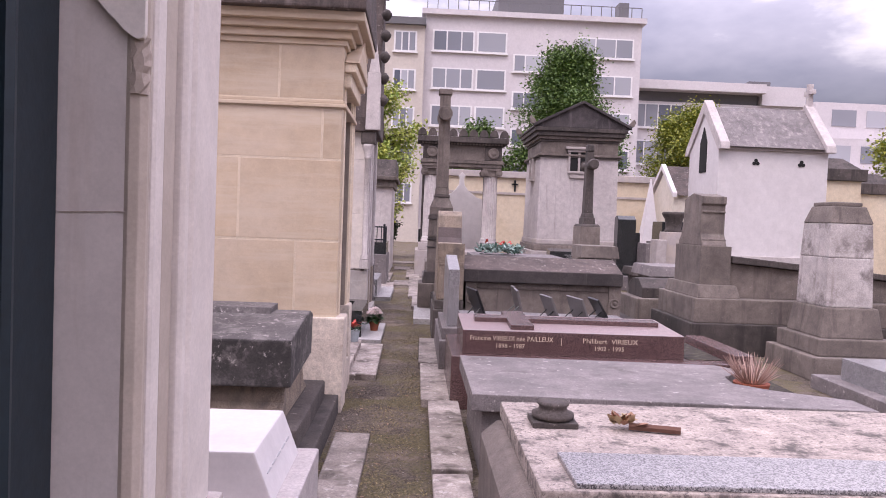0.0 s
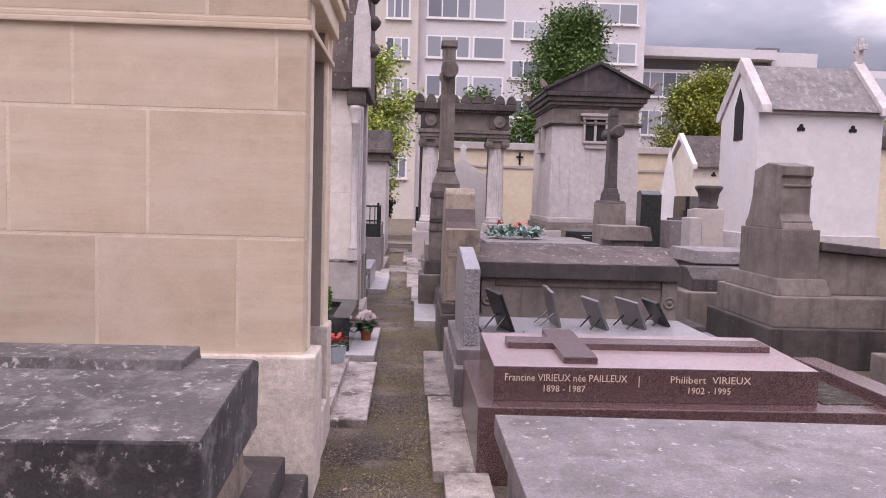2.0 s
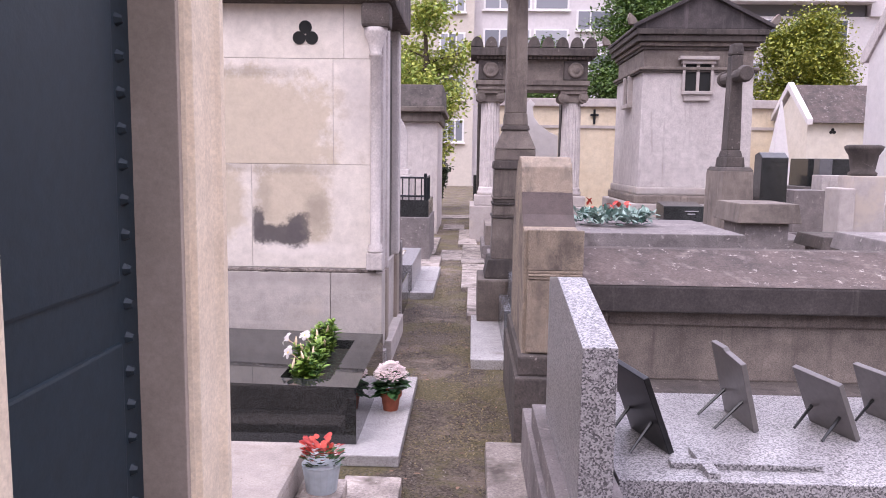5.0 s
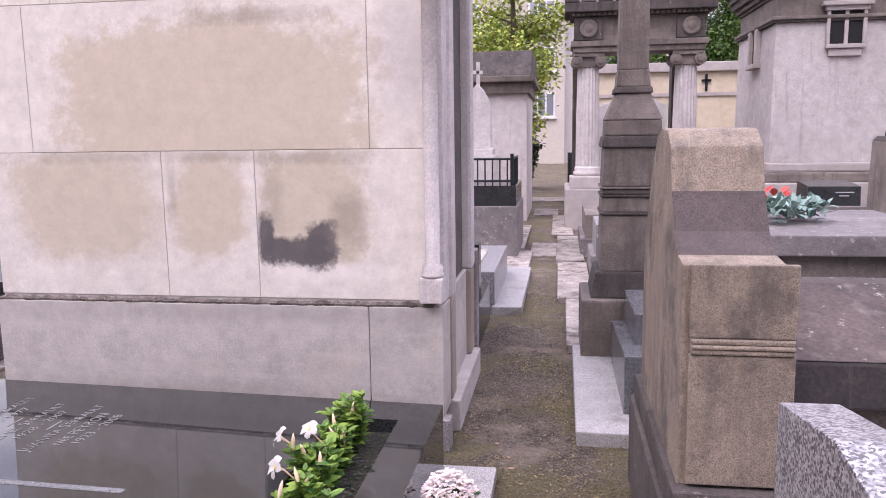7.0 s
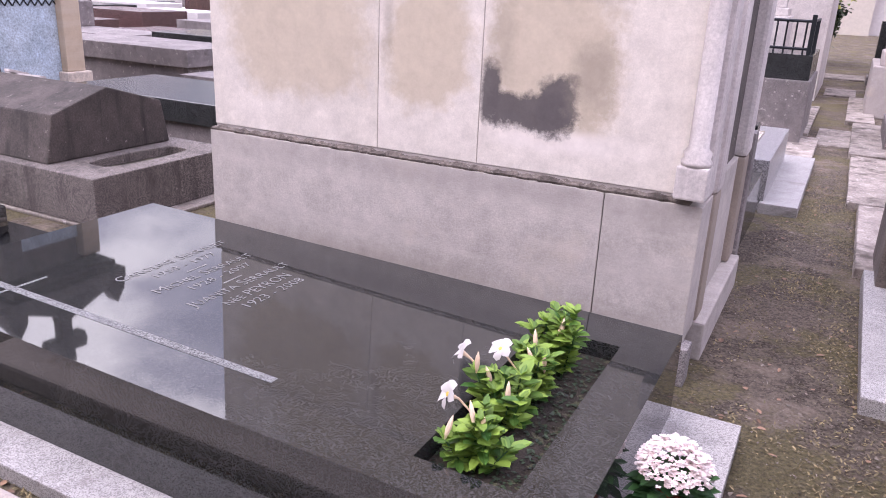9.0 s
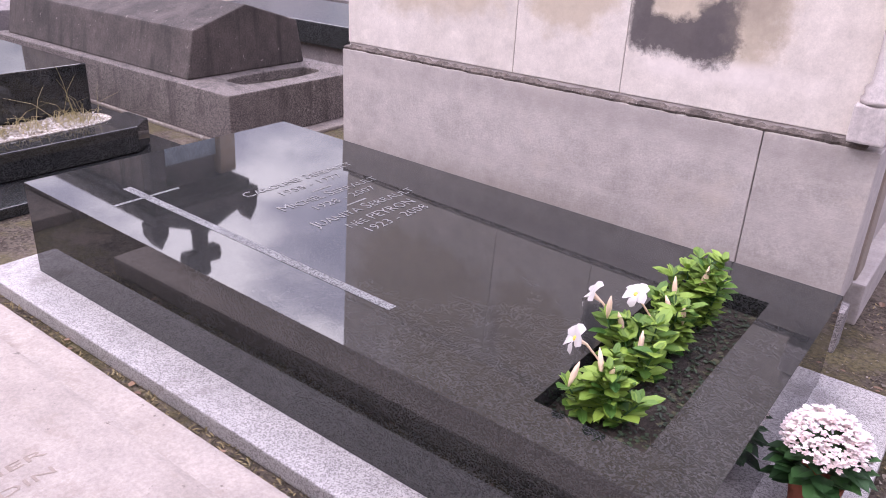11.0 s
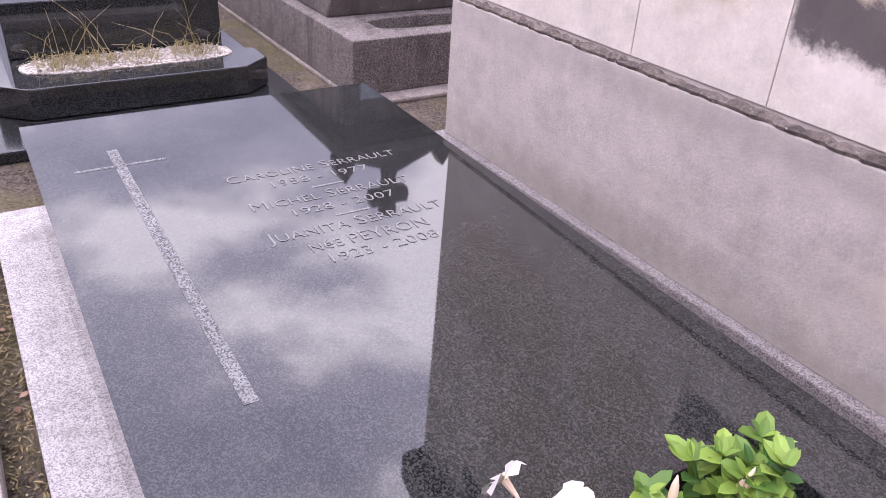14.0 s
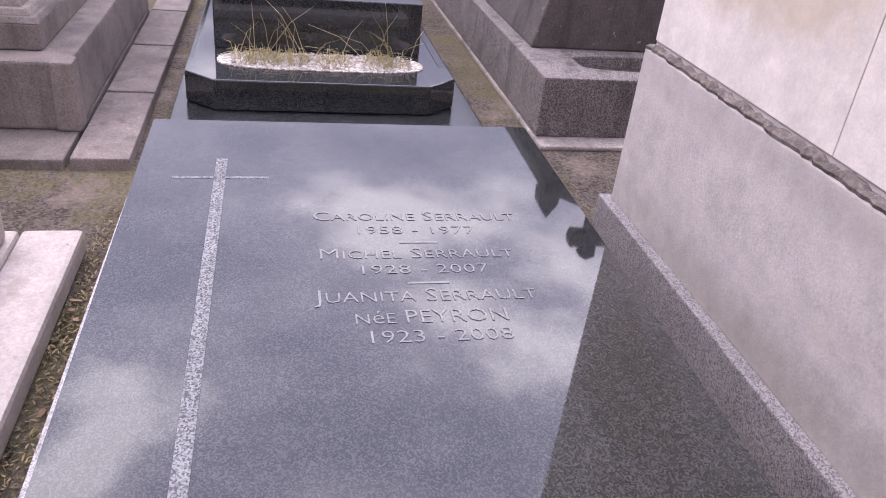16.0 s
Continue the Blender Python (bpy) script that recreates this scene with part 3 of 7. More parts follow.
    prism(bm, "y", pts + [(u, v - rng.uniform(0.0006, 0.0022)) for u, v in pts[::-1]], 1.1885, 1.192)
    part("mortar_joint", bm, M["reveal_brown"], c)
    boxes("plinth", M["lime_grey"], c, (-2.42, -0.30, 1.20, 1.63, 0, 0.74), bev=0.012)
    boxes("lintel", M["paint"], c, (-0.62, -0.335, -0.75, 1.19, 2.6, 3.3))
    boxes("roof", M["dirty"], c, (-2.5, -0.22, -1.1, 1.7, 3.3, 3.5), bev=0.02)
    d = boxes("door", M["door_iron"], c, (-0.50, -0.458, -0.75, 1.188, 0, 2.6), label="dark blue-green iron door")
    for k in range(7):
        bm = bmesh.new()
        rod(bm, (-0.446, -0.6 + k * 0.27, 0.9), (-0.446, -0.6 + k * 0.27, 2.5), 0.012)
        part("door_bar", bm, M["door_iron"], d)


def chapel_beige():
    """Beige ashlar chapel with a round cross window."""
    X0, X1, Y0, Y1 = -2.6, -0.435, 5.2, 6.11
    c = thing("burial_chapel", -1.5, 5.7, 0, "beige limestone burial chapel with pale joints", "chapel")
    boxes("wall", M["beige_joint"], c, (X0, X1 - 0.002, Y0 - 0.0015, 5.40, 0.6, 2.5), (X0, X1 - 0.1, 5.40, 5.98, 0.6, 2.5), (X0, X1 - 0.12, 5.98, Y1, 0.6, 2.5), (X0, X1 - 0.006, 5.40, 5.98, 2.25, 2.5), bev=0)
    rows = [(0.65, 1.157, (-2.0, -1.325, -0.721)), (1.157, 1.703, (-2.3, -1.696, -1.109)), (1.703, 2.05, (-2.1, -1.425, -0.565)), (2.10, 2.46, (-2.2, -0.86))]
    for z0, z1, cuts in rows:
        xs = [X0, *cuts, X1]
        for a, b in zip(xs, xs[1:]):
            if b - a > 0.02:
                boxes("stone_block", M["beige"], c, (a + 0.008, b - 0.008 if b < X1 else b, Y0 - 0.003, Y0 + 0.1, z0 + 0.008, z1 - 0.008), bev=0.0015)
    boxes("plinth", M["beige_rough"], c, (X0, -0.375, 5.16, 5.45, 0, 0.644), (X0, -0.405, 5.95, 6.165, 0, 0.644), (X0, -0.40, 5.45, 5.95, 0, 0.25), label="pale rough plinth", bev=0.012)
    boxes("string_course", M["beige"], c, (X0, X1 + 0.025, Y0 - 0.025, Y1 + 0.02, 2.05, 2.075), (X0, X1 + 0.012, Y0 - 0.012, Y1 + 0.01, 2.075, 2.10), bev=0.006)
    for o, z0, z1 in ((0.02, 2.46, 2.50), (0.05, 2.50, 2.55), (0.09, 2.55, 2.60), (0.14, 2.60, 2.66)):
        boxes("cornice", M["beige"], c, (X0, X1 + o, Y0 - o, Y1 + o, z0, z1), bev=0.008)
    bm = bmesh.new()
    prism(bm, "x", [(Y0 - 0.2, 2.66), (Y1 + 0.2, 2.66), (Y1 + 0.2, 2.74), ((Y0 + Y1) / 2, 3.4), (Y0 - 0.2, 2.74)], X0, X1 + 0.15)
    part("roof", bm, M["roof_dark"], c, "dark lichened stone roof", 0.015)
    # round window with a cross of four openings
    bm = bmesh.new()
    ring = [(0.135 * math.cos(a), 0.135 * math.sin(a)) for a in np.linspace(0, 2 * math.pi, 24, endpoint=False)]
    prism(bm, "y", [(-1.492 + u, 2.306 + v) for u, v in ring], Y0 - 0.012, Y0 + 0.02)
    rosette = part("round_window", bm, M["beige"], c, "round window pierced by a cross", 0.006)
    for k in range(4):
        mid = math.pi / 4 + k * math.pi / 2
        polar = [(0.032, 0.0), (0.045, -0.42), (0.065, -0.52), (0.085, -0.50)] + [(0.110, a) for a in np.linspace(-0.44, 0.44, 7)] + [(0.085, 0.50), (0.065, 0.52), (0.045, 0.42)]
        pts = [(r * math.cos(mid + a), r * math.sin(mid + a)) for r, a in polar]
        bm = bmesh.new()
        prism(bm, "y", [(-1.492 + u, 2.306 + v) for u, v in pts], Y0 - 0.0165, Y0 + 0.01)
        part("opening", bm, M["hole"], rosette)
    # door case on the path side
    bm = bmesh.new()
    prism(bm, "z", [(X1 - 0.12, 5.97), (X1 - 0.12, 6.0), (X1 - 0.02, 6.152), (X1 + 0.002, 6.152), (X1 + 0.010, 6.144), (X1 + 0.010, 6.122), (X1 + 0.001, 6.114), (X1 - 0.004, 6.106), (X1 - 0.004, 6.066), (X1 - 0.013, 6.060), (X1 - 0.013, 6.052), (X1 + 0.003, 6.047), (X1 + 0.003, 5.992), (X1 - 0.010, 5.987), (X1 - 0.010, 5.978), (X1 - 0.003, 5.972), (X1 - 0.012, 5.97)], 0.25, 2.3)
    part("door_jamb", bm, M["beige_joint"], c, "pale moulded door jamb", 0.002)
    boxes("door_jamb", M["beige_joint"], c, (X1 - 0.1, X1 + 0.008, 5.302, 5.40, 0.645, 2.3), bev=0.006)
    boxes("door_lintel", M["beige_joint"], c, (X1 - 0.1, X1 + 0.045, 5.27, 6.14, 2.2, 2.3), (X1 - 0.1, X1 + 0.08, 5.24, 6.155, 2.3, 2.36), bev=0.01)
    bm = bmesh.new()
    prism(bm, "x", [(5.22, 2.36), (6.155, 2.36), (5.69, 2.62)], X1, X1 + 0.10)
    part("door_pediment", bm, M["beige"], c, "", 0.008)
    # weaker light inside the door case is put into this darker brown
    boxes("door_reveal", M["reveal_brown"], c, (X1 - 0.13, X1 - 0.012, 5.955, 5.972, 0.25, 2.2), bev=0.002)
    d = boxes("door", M["door_iron"], c, (X1 - 0.13, X1 - 0.095, 5.40, 5.975, 0.25, 2.2), label="blue-black iron door with studs")
    for z in np.arange(0.5, 2.15, 0.06):
        bm = bmesh.new()
        rod(bm, (X1 - 0.095, 5.91, z), (X1 - 0.083, 5.91, z), 0.012, 0.006)
        part("stud", bm, M["door_iron"], d)
    boxes("door_panel", M["door_iron"], d, (X1 - 0.1, X1 - 0.088, 5.45, 5.88, 0.35, 1.1), (X1 - 0.1, X1 - 0.088, 5.45, 5.88, 1.2, 2.1), bev=0.01)


def chapel_gothic():
    """Limestone chapel on a grey plinth beside the dark tomb."""
    X0, X1, Y0, Y1 = -2.68, -0.56, 9.60, 10.75
    c = thing("burial_chapel", -1.6, 10.2, 0, "pale limestone gothic burial chapel on a grey plinth", "chapel")
    boxes("wall", M["lime_grey"], c, (X0 + 0.004, X1 - 0.02, Y0 + 0.004, Y1, 0.6, 2.4), bev=0)
    rows = [(0.69, 1.368, (-1.807, -1.357)), (1.368, 2.04, (-2.45, -0.82)), (2.04, 2.38, (-2.3, -1.6, -0.75))]
    for z0, z1, cuts in rows:
        xs = [X0, *cuts, X1]
        for k, (a, b) in enumerate(zip(xs, xs[1:])):
            kind = "lime_upper" if z0 > 1.3 else ("lime_left", "lime_mid", "lime_stain")[k]
            boxes("stone_block", M[kind], c, (a + 0.0015, b - 0.0015, Y0, Y0 + 0.12, z0 + 0.0015, z1 - 0.0015), bev=0.002)
    boxes("plinth", M["plinth"], c, (X0 - 0.02, -0.842, 9.583, Y1, 0.15, 0.66), (-0.839, -0.50, 9.583, 9.80, 0.15, 0.66), (-0.839, -0.52, 9.80, Y1, 0.0, 0.66), label="grey stone plinth", bev=0.004)
    rng = random.Random(31)
    bm = bmesh.new()
    prev = None
    for k in range(111):
        x = X0 - 0.01 + (2.145) * k / 110
        f, h = 9.588 + rng.uniform(-0.007, 0.006), 0.680 + rng.uniform(-0.006, 0.007)
        ring = [bm.verts.new(q) for q in ((x, 9.70, 0.661), (x, f, 0.661), (x, f - rng.uniform(0.001, 0.005), 0.670), (x, f + 0.006, h), (x, 9.70, h + 0.004))]
        if prev:
            for q in range(5):
                bm.faces.new((prev[q], prev[(q + 1) % 5], ring[(q + 1) % 5], ring[q]))
        else:
            bm.faces.new(ring[::-1])
        prev = ring
    bm.faces.new(prev)
    part("plinth_ledge", bm, M["ledge"], c, "crumbling stained ledge")
    boxes("base_course", M["granite_mauve"], c, (X0 - 0.05, -0.47, 9.548, 9.64, 0, 0.15), bev=0.006)
    # corner colonnette with base and capital
    bm = bmesh.new()
    lathe(bm, -0.545, 9.592, [(0.050, 0.80), (0.052, 0.815), (0.044, 0.825), (0.048, 0.845), (0.034, 0.86), (0.033, 2.05), (0.045, 2.06), (0.036, 2.08), (0.05, 2.14), (0.075, 2.20), (0.075, 2.23)], 16)
    part("colonnette", bm, M["lime_white"], c, "slender corner colonnette", smooth=True)
    boxes("colonnette_block", M["lime_white"], c, (-0.60, -0.495, 9.545, 9.64, 0.686, 0.80), bev=0.008)
    boxes("front_pier", M["lime_white"], c, (-0.60, -0.50, 9.66, 9.80, 0.66, 2.38), (-0.60, -0.485, 9.80, 9.93, 0.66, 2.38), (-0.60, -0.485, 10.60, Y1, 0.66, 2.38), bev=0.02)
    boxes("front_foot", M["reveal_brown"], c, (-0.60, -0.49, 9.801, 9.935, 0.16, 0.658), (-0.60, -0.49, 10.59, Y1, 0.16, 0.658), label="brown stained foot of the pier", bev=0.012)
    boxes("door_step", M["plinth"], c, (-0.62, -0.455, 9.801, Y1, 0, 0.158), bev=0.01)
    boxes("front_wall", M["dirty"], c, (-0.64, -0.54, 9.93, 10.6, 0.2, 2.3), bev=0.01)
    boxes("impost", M["dirty"], c, (-0.63, -0.45, 9.52, 9.70, 2.23, 2.38), bev=0.02)
    bm = bmesh.new()
    prism(bm, "x", [(9.50, 2.38), (Y1 + 0.1, 2.38), (Y1 + 0.1, 2.55), ((Y0 + Y1) / 2, 4.6), (9.50, 2.55)], X0 - 0.05, -0.42)
    part("roof", bm, M["roof_dark"], c, "steep lichened stone roof", 0.02)
    boxes("pinnacle", M["lime_white"], c, (-0.58, -0.40, 9.48, 9.62, 2.4, 3.1, 0.01, 0.01), (-0.56, -0.42, 9.5, 9.6, 3.1, 3.5, 0.06, 0.04), bev=0.01)
    for k in range(6):
        bm = bmesh.new()
        z = 2.7 + k * 0.28
        lathe(bm, -0.38, 9.50 + (z - 2.55) * 0.28, [(0.02, z), (0.06, z + 0.05), (0.07, z + 0.09), (0.03, z + 0.14)], 8)
        part("crocket", bm, M["dirty"], c, smooth=True)
    for x in (-0.996, -2.25):
        bm = bmesh.new()
        for du, dv in ((0.0, 0.045), (-0.04, -0.022), (0.04, -0.022)):
            prism(bm, "y", [(x + du + 0.042 * math.cos(a), 2.19 + dv + 0.042 * math.sin(a)) for a in np.linspace(0, 2 * math.pi, 14, endpoint=False)], Y0 - 0.004 - 0.001 * (du > 0) - 0.002 * (du < 0), Y0 + 0.05)
        part("trefoil_opening", bm, M["hole"], c, "dark trefoil opening")


def sarcophagus_dark():
    s = thing("sarcophagus_tomb", -1.3, 4.4, 0, "blackened stone sarcophagus with white lichen spots", "tomb")
    boxes("base", M["dirty"], s, (-2.4, -0.39, 3.72, 5.12, 0, 0.14), (-2.35, -0.47, 3.80, 5.0, 0.14, 0.26), bev=0.015)
    bm = bmesh.new()
    prism(bm, "x", [(3.86, 0.26), (4.8, 0.26), (4.62, 0.36), (4.56, 0.50), (3.98, 0.47), (3.95, 0.36)], -2.3, -0.56)
    part("body", bm, M["granite_tan"], s, "pale body with dark stains", 0.015)
    bm = bmesh.new()
    prism(bm, "x", [(3.86, 0.455), (4.62, 0.50), (4.64, 0.74), (4.55, 0.765), (4.40, 0.765), (3.84, 0.70)], -2.3, -0.515)
    lid = part("lid", bm, M["black_stone"], s, "black lid with lichen", 0.012)
    lid.data.materials.append(M["lichen_top"])
    for f in lid.data.polygons:
        if f.normal.z > 0.8:
            f.material_index = 1
    bm = bmesh.new()
    prism(bm, "x", [(4.36, 0.74), (4.62, 0.74), (4.60, 0.80), (4.38, 0.795)], -2.2, -0.72)
    prism(bm, "x", [(4.05, 0.712), (4.36, 0.745), (4.36, 0.785), (4.05, 0.752)], -1.75, -1.35)
    part("relief_cross", bm, M["lichen_top"], s, "", 0.006)
    for x in (-0.86, -1.25):
        bm = bmesh.new()
        rod(bm, (x, 3.85, 0.60), (x, 3.87, 0.60), 0.009, seg=10)
        part("drain_hole", bm, M["hole"], s)


def white_block_tomb():
    s = thing("low_tomb", -1.3, 2.75, 0, "pale stone tomb with a lectern shaped block", "tomb")
    boxes("base", M["lime_white"], s, (-2.3, -0.27, 2.35, 3.06, 0, 0.40), bev=0.008)
    bm = bmesh.new()
    prism(bm, "y", [(-1.0, 0.40), (-0.34, 0.40), (-0.405, 0.566), (-1.0, 0.566)], 2.45, 2.99)
    part("lectern_block", bm, M["white"], s, "white stone block", 0.006)
    bm = bmesh.new()
    for k in range(5):
        y = 2.5 + k * 0.09
        box(bm, -0.374, -0.368, y, y + 0.06, 0.48, 0.484)
    part("engraving", bm, M["ink_pale"], s)


def gabled_stele():
    s = thing("small_headstone", -0.97, 3.15, 0, "dark blue-grey headstone with a pointed gable", "headstone")
    bm = bmesh.new()
    prism(bm, "y", [(-1.22, 0.04), (-0.72, 0.04), (-0.72, 0.40), (-0.955, 0.60), (-0.965, 0.585), (-0.985, 0.605), (-1.22, 0.40)], 3.14, 3.22)
    part("stone", bm, M["grey_polished"], s, "", 0.004)
    boxes("base", M["slab_grey"], s, (-1.3, -0.64, 3.08, 3.30, 0, 0.04), bev=0.006)


def path_slabs():
    rows = [("grey kerb slab along the path", M["kerb"], [
        (0.21, 0.40, 2.95, 3.84, 0.05), (0.21, 0.42, 3.87, 5.35, 0.065), (0.17, 0.40, 5.39, 6.75, 0.06), (0.155, 0.36, 6.78, 8.2, 0.06),
        (-0.36, -0.15, 3.4, 4.6, 0.03), (-0.46, -0.205, 6.23, 7.78, 0.05), (-0.575, -0.42, 6.3, 7.62, 0.11),
        (0.06, 0.33, 11.22, 12.7, 0.055), (0.0, 0.30, 12.74, 14.6, 0.05), (-0.02, 0.28, 14.7, 16.8, 0.05), (-0.1, 0.2, 16.9, 19.5, 0.05),
        (-0.62, -0.30, 14.2, 15.4, 0.05), (-0.34, 0.0, 15.2, 16.3, 0.02), (-0.45, -0.02, 19.8, 20.9, 0.02), (-0.6, 0.1, 22.6, 23.6, 0.03), (-0.7, -0.42, 15.6, 18.0, 0.05)]),
        ("pale granite slab beside the path", M["granite_pale"], [
            (0.095, 0.36, 9.69, 11.18, 0.07), (-0.52, -0.275, 12.25, 14.15, 0.07)])]
    for label, m, dims in rows:
        for d in dims:
            bm = bmesh.new()
            box(bm, d[0], d[1], d[2], d[3], -0.05, d[4])
            for v in bm.verts:
                v.co.x += random.uniform(-0.008, 0.008)
                v.co.y += random.uniform(-0.012, 0.012)
            tagged(part("kerb_slab", bm, m, None, "", 0.008), label, "kerb", "kerb slabs of the path")


def tz(x):
    """Height of the dark tomb's polished top."""
    return 0.3255 - 0.0195 * x


def dark_tomb():
    s = thing("polished_tomb", -1.6, 8.7, 0, "polished dark granite tomb with engraved names", "tomb")
    X0, X1, Y0, Y1 = -2.735, -0.455, 8.13, 9.25
    HX0, HX1, HY0, HY1 = -0.848, -0.60, 8.245, 9.055
    boxes("foundation", M["granite_pale"], s, (-2.88, -0.24, 8.0, 9.30, 0, 0.055), label="pale speckled granite foundation", bev=0.006)
    bm = bmesh.new()
    for x0, x1, y0, y1 in ((X0, HX0, Y0, Y1), (HX1, X1, Y0, Y1), (HX0, HX1, Y0, HY0), (HX0, HX1, HY1, Y1)):
        v = box(bm, x0, x1, y0, y1, 0, 1)
        for k, q in enumerate(v):
            q.co.z = 0.056 if k < 4 else tz(q.co.x)
    bmesh.ops.remove_doubles(bm, verts=bm.verts, dist=0.0005)
    part("slab", bm, M["black"], s, "mirror polished dark granite slab", 0.0)
    boxes("soil", M["soil"], s, (HX0, HX1, HY0, HY1, 0.18, 0.285), label="dark soil in the planter", bev=0)
    bm = bmesh.new()
    def flat(x0, x1, y0, y1, rise=0.0012):
        v = box(bm, x0, x1, y0, y1, 0, 1)
        for k, q in enumerate(v):
            q.co.z = tz(q.co.x) + (rise if k > 3 else -0.004)
    flat(-2.47, -1.313, 8.321, 8.349)
    flat(-2.365, -2.354, 8.22, 8.321, 0.0008)
    flat(-2.365, -2.354, 8.349, 8.456, 0.0008)
    part("inlaid_cross", bm, M["inlay"], s, "long rough cut cross")
    lines = [("Caroline Serrault", -2.135, 8.556, 0.496, 0.062), ("1958 - 1977", -2.072, 8.647, 0.28, 0.050),
             ("Michel Serrault", -1.965, 8.562, 0.44, 0.062), ("1928 - 2007", -1.903, 8.641, 0.28, 0.050),
             ("Juanita Serrault", -1.800, 8.551, 0.468, 0.066), ("née PEYRON", -1.727, 8.621, 0.308, 0.062), ("1923 - 2008", -1.667, 8.636, 0.28, 0.054)]
    slope = math.degrees(math.atan(0.0195))
    for text, x, y, w, size in lines:
        letters("engraved_line", text, M["engraved"], s, Matrix.Translation((x, y, tz(x) + 0.001)) @ Euler((0, radians(slope), 0)).to_matrix().to_4x4() @ pose(0, 0, 0, 0, 0, 90), size, w, depth=0.0004, caps=True, thin=0.0007)
    for x, y in ((-2.032, 8.75), (-1.866, 8.745)):
        bm = bmesh.new()
        v = box(bm, x - 0.003, x + 0.003, y, y + 0.09, 0, 1)
        for k, q in enumerate(v):
            q.co.z = tz(q.co.x) + (0.0012 if k > 3 else -0.004)
        part("engraved_dash", bm, M["engraved"], s)
    bm = bmesh.new()
    rod(bm, (-1.55, Y0 + 0.02, 0.12), (-1.55, Y0 + 0.026, 0.12), 0.01, seg=10)
    part("drain_hole", bm, M["granite"], s)


def leaf(bm, p, d, up, length, width):
    d, up = d.normalized(), up.normalized()
    side = d.cross(up).normalized()
    n = side.cross(d)
    pts = [p, p + d * length * 0.35 + side * width * 0.5 + n * length * 0.06, p + d * length * 0.75 + side * width * 0.38 + n * length * 0.04, p + d * length - n * length * 0.05,
           p + d * length * 0.75 - side * width * 0.38 + n * length * 0.04, p + d * length * 0.35 - side * width * 0.5 + n * length * 0.06]
    mid = p + d * length * 0.5 - n * length * 0.02
    v = [bm.verts.new(q) for q in pts]
    c = bm.verts.new(mid)
    for k in range(6):
        bm.faces.new((v[k], v[(k + 1) % 6], c))


def mandevilla(cx, cy, z, height, spread, rng):
    """A clump of shoots, each with whorls of leaves and a bud or a flower."""
    s = thing("flowering_plant", cx, cy, z, "green shrub with white trumpet flowers and buds", "plant", "planter shrubs")
    leaves, stems, buds = bmesh.new(), bmesh.new(), []
    for k in range(13):
        a = rng.uniform(0, 2 * math.pi)
        r = rng.uniform(0, spread)
        top = Vector((cx + r * math.cos(a), cy + r * math.sin(a), z + height * rng.uniform(0.55, 1.0)))
        foot = Vector((cx + 0.3 * r * math.cos(a), cy + 0.3 * r * math.sin(a), z - 0.01))
        rod(stems, foot, top, 0.003, 0.002, 5)
        n = int(4 + height * 20)
        for j in range(n):
            q = foot.lerp(top, 0.25 + 0.75 * j / (n - 1))
            for i in range(3):
                b = rng.uniform(0, 2 * math.pi)
                d = Vector((math.cos(b), math.sin(b), rng.uniform(-0.1, 0.7)))
                leaf(leaves, q, d, Vector((0, 0, 1)), rng.uniform(0.034, 0.062), rng.uniform(0.023, 0.038))
        for i in range(4):
            b = rng.uniform(0, 2 * math.pi)
            leaf(leaves, top, Vector((math.cos(b), math.sin(b), 1.2)), Vector((0, 0, 1)), 0.034, 0.017)
        if k % 5 == 0:
            d = Vector((rng.uniform(-0.4, 0.4), rng.uniform(-0.4, 0.4), 1)).normalized()
            bm = bmesh.new()
            lathe(bm, 0, 0, [(0.002, 0.0), (0.0045, 0.012), (0.0068, 0.028), (0.0055, 0.044), (0.001, 0.060)], 8)
            bm.transform(Matrix.Translation(top) @ d.to_track_quat("Z", "Y").to_matrix().to_4x4())
            buds.append(bm)
    part("foliage", leaves, M["leaf"], s, "bright green leaves")
    part("stem", stems, M["leaf_dark"], s)
    for bm in buds:
        part("bud", bm, M["bud"], s, "cream pink bud", smooth=True)
    return s


def trumpet(parent, p, d, size, rng):
    """A five petalled flower on a curved tube."""
    d = d.normalized()
    side = d.orthogonal().normalized()
    up = d.cross(side)
    foot = p - d * size * 1.3 + Vector((0.035, 0.01, -0.045))
    neck = p - d * size * 0.9
    tube = bmesh.new()
    rod(tube, foot, neck, 0.0016, 0.003, 6)
    rod(tube, neck, p, 0.003, size * 0.2, 8)
    bm = bmesh.new()
    for k in range(5):
        a = 2 * math.pi * k / 5 + rng.uniform(-0.15, 0.15)
        out = side * math.cos(a) + up * math.sin(a)
        swirl = -side * math.sin(a) + up * math.cos(a)
        base = p + out * size * 0.12
        rows = []
        for f, w, lift in ((0.0, 0.16, 0.0), (0.35, 0.42, 0.20), (0.7, 0.46, 0.16), (0.95, 0.22, -0.02)):
            mid = base + out * size * f + d * size * (lift + rng.uniform(-0.04, 0.04))
            rows.append([bm.verts.new(mid + swirl * size * w * g + d * size * (0.10 * g if f > 0.2 else 0.0)) for g in (-1, 0, 1)])
        for lo, hi in zip(rows, rows[1:]):
            for q in range(2):
                bm.faces.new((lo[q], lo[q + 1], hi[q + 1], hi[q]))
    flower = part("flower", bm, M["petal"], parent, "white five petalled flower", smooth=True)
    part("tube", tube, M["bud"], flower, "cream pink tube")
    throat = bmesh.new()
    rod(throat, p + d * size * 0.02, p + d * size * 0.10, size * 0.20, size * 0.15, 8)
    part("throat", throat, M["throat"], flower, "yellow throat")


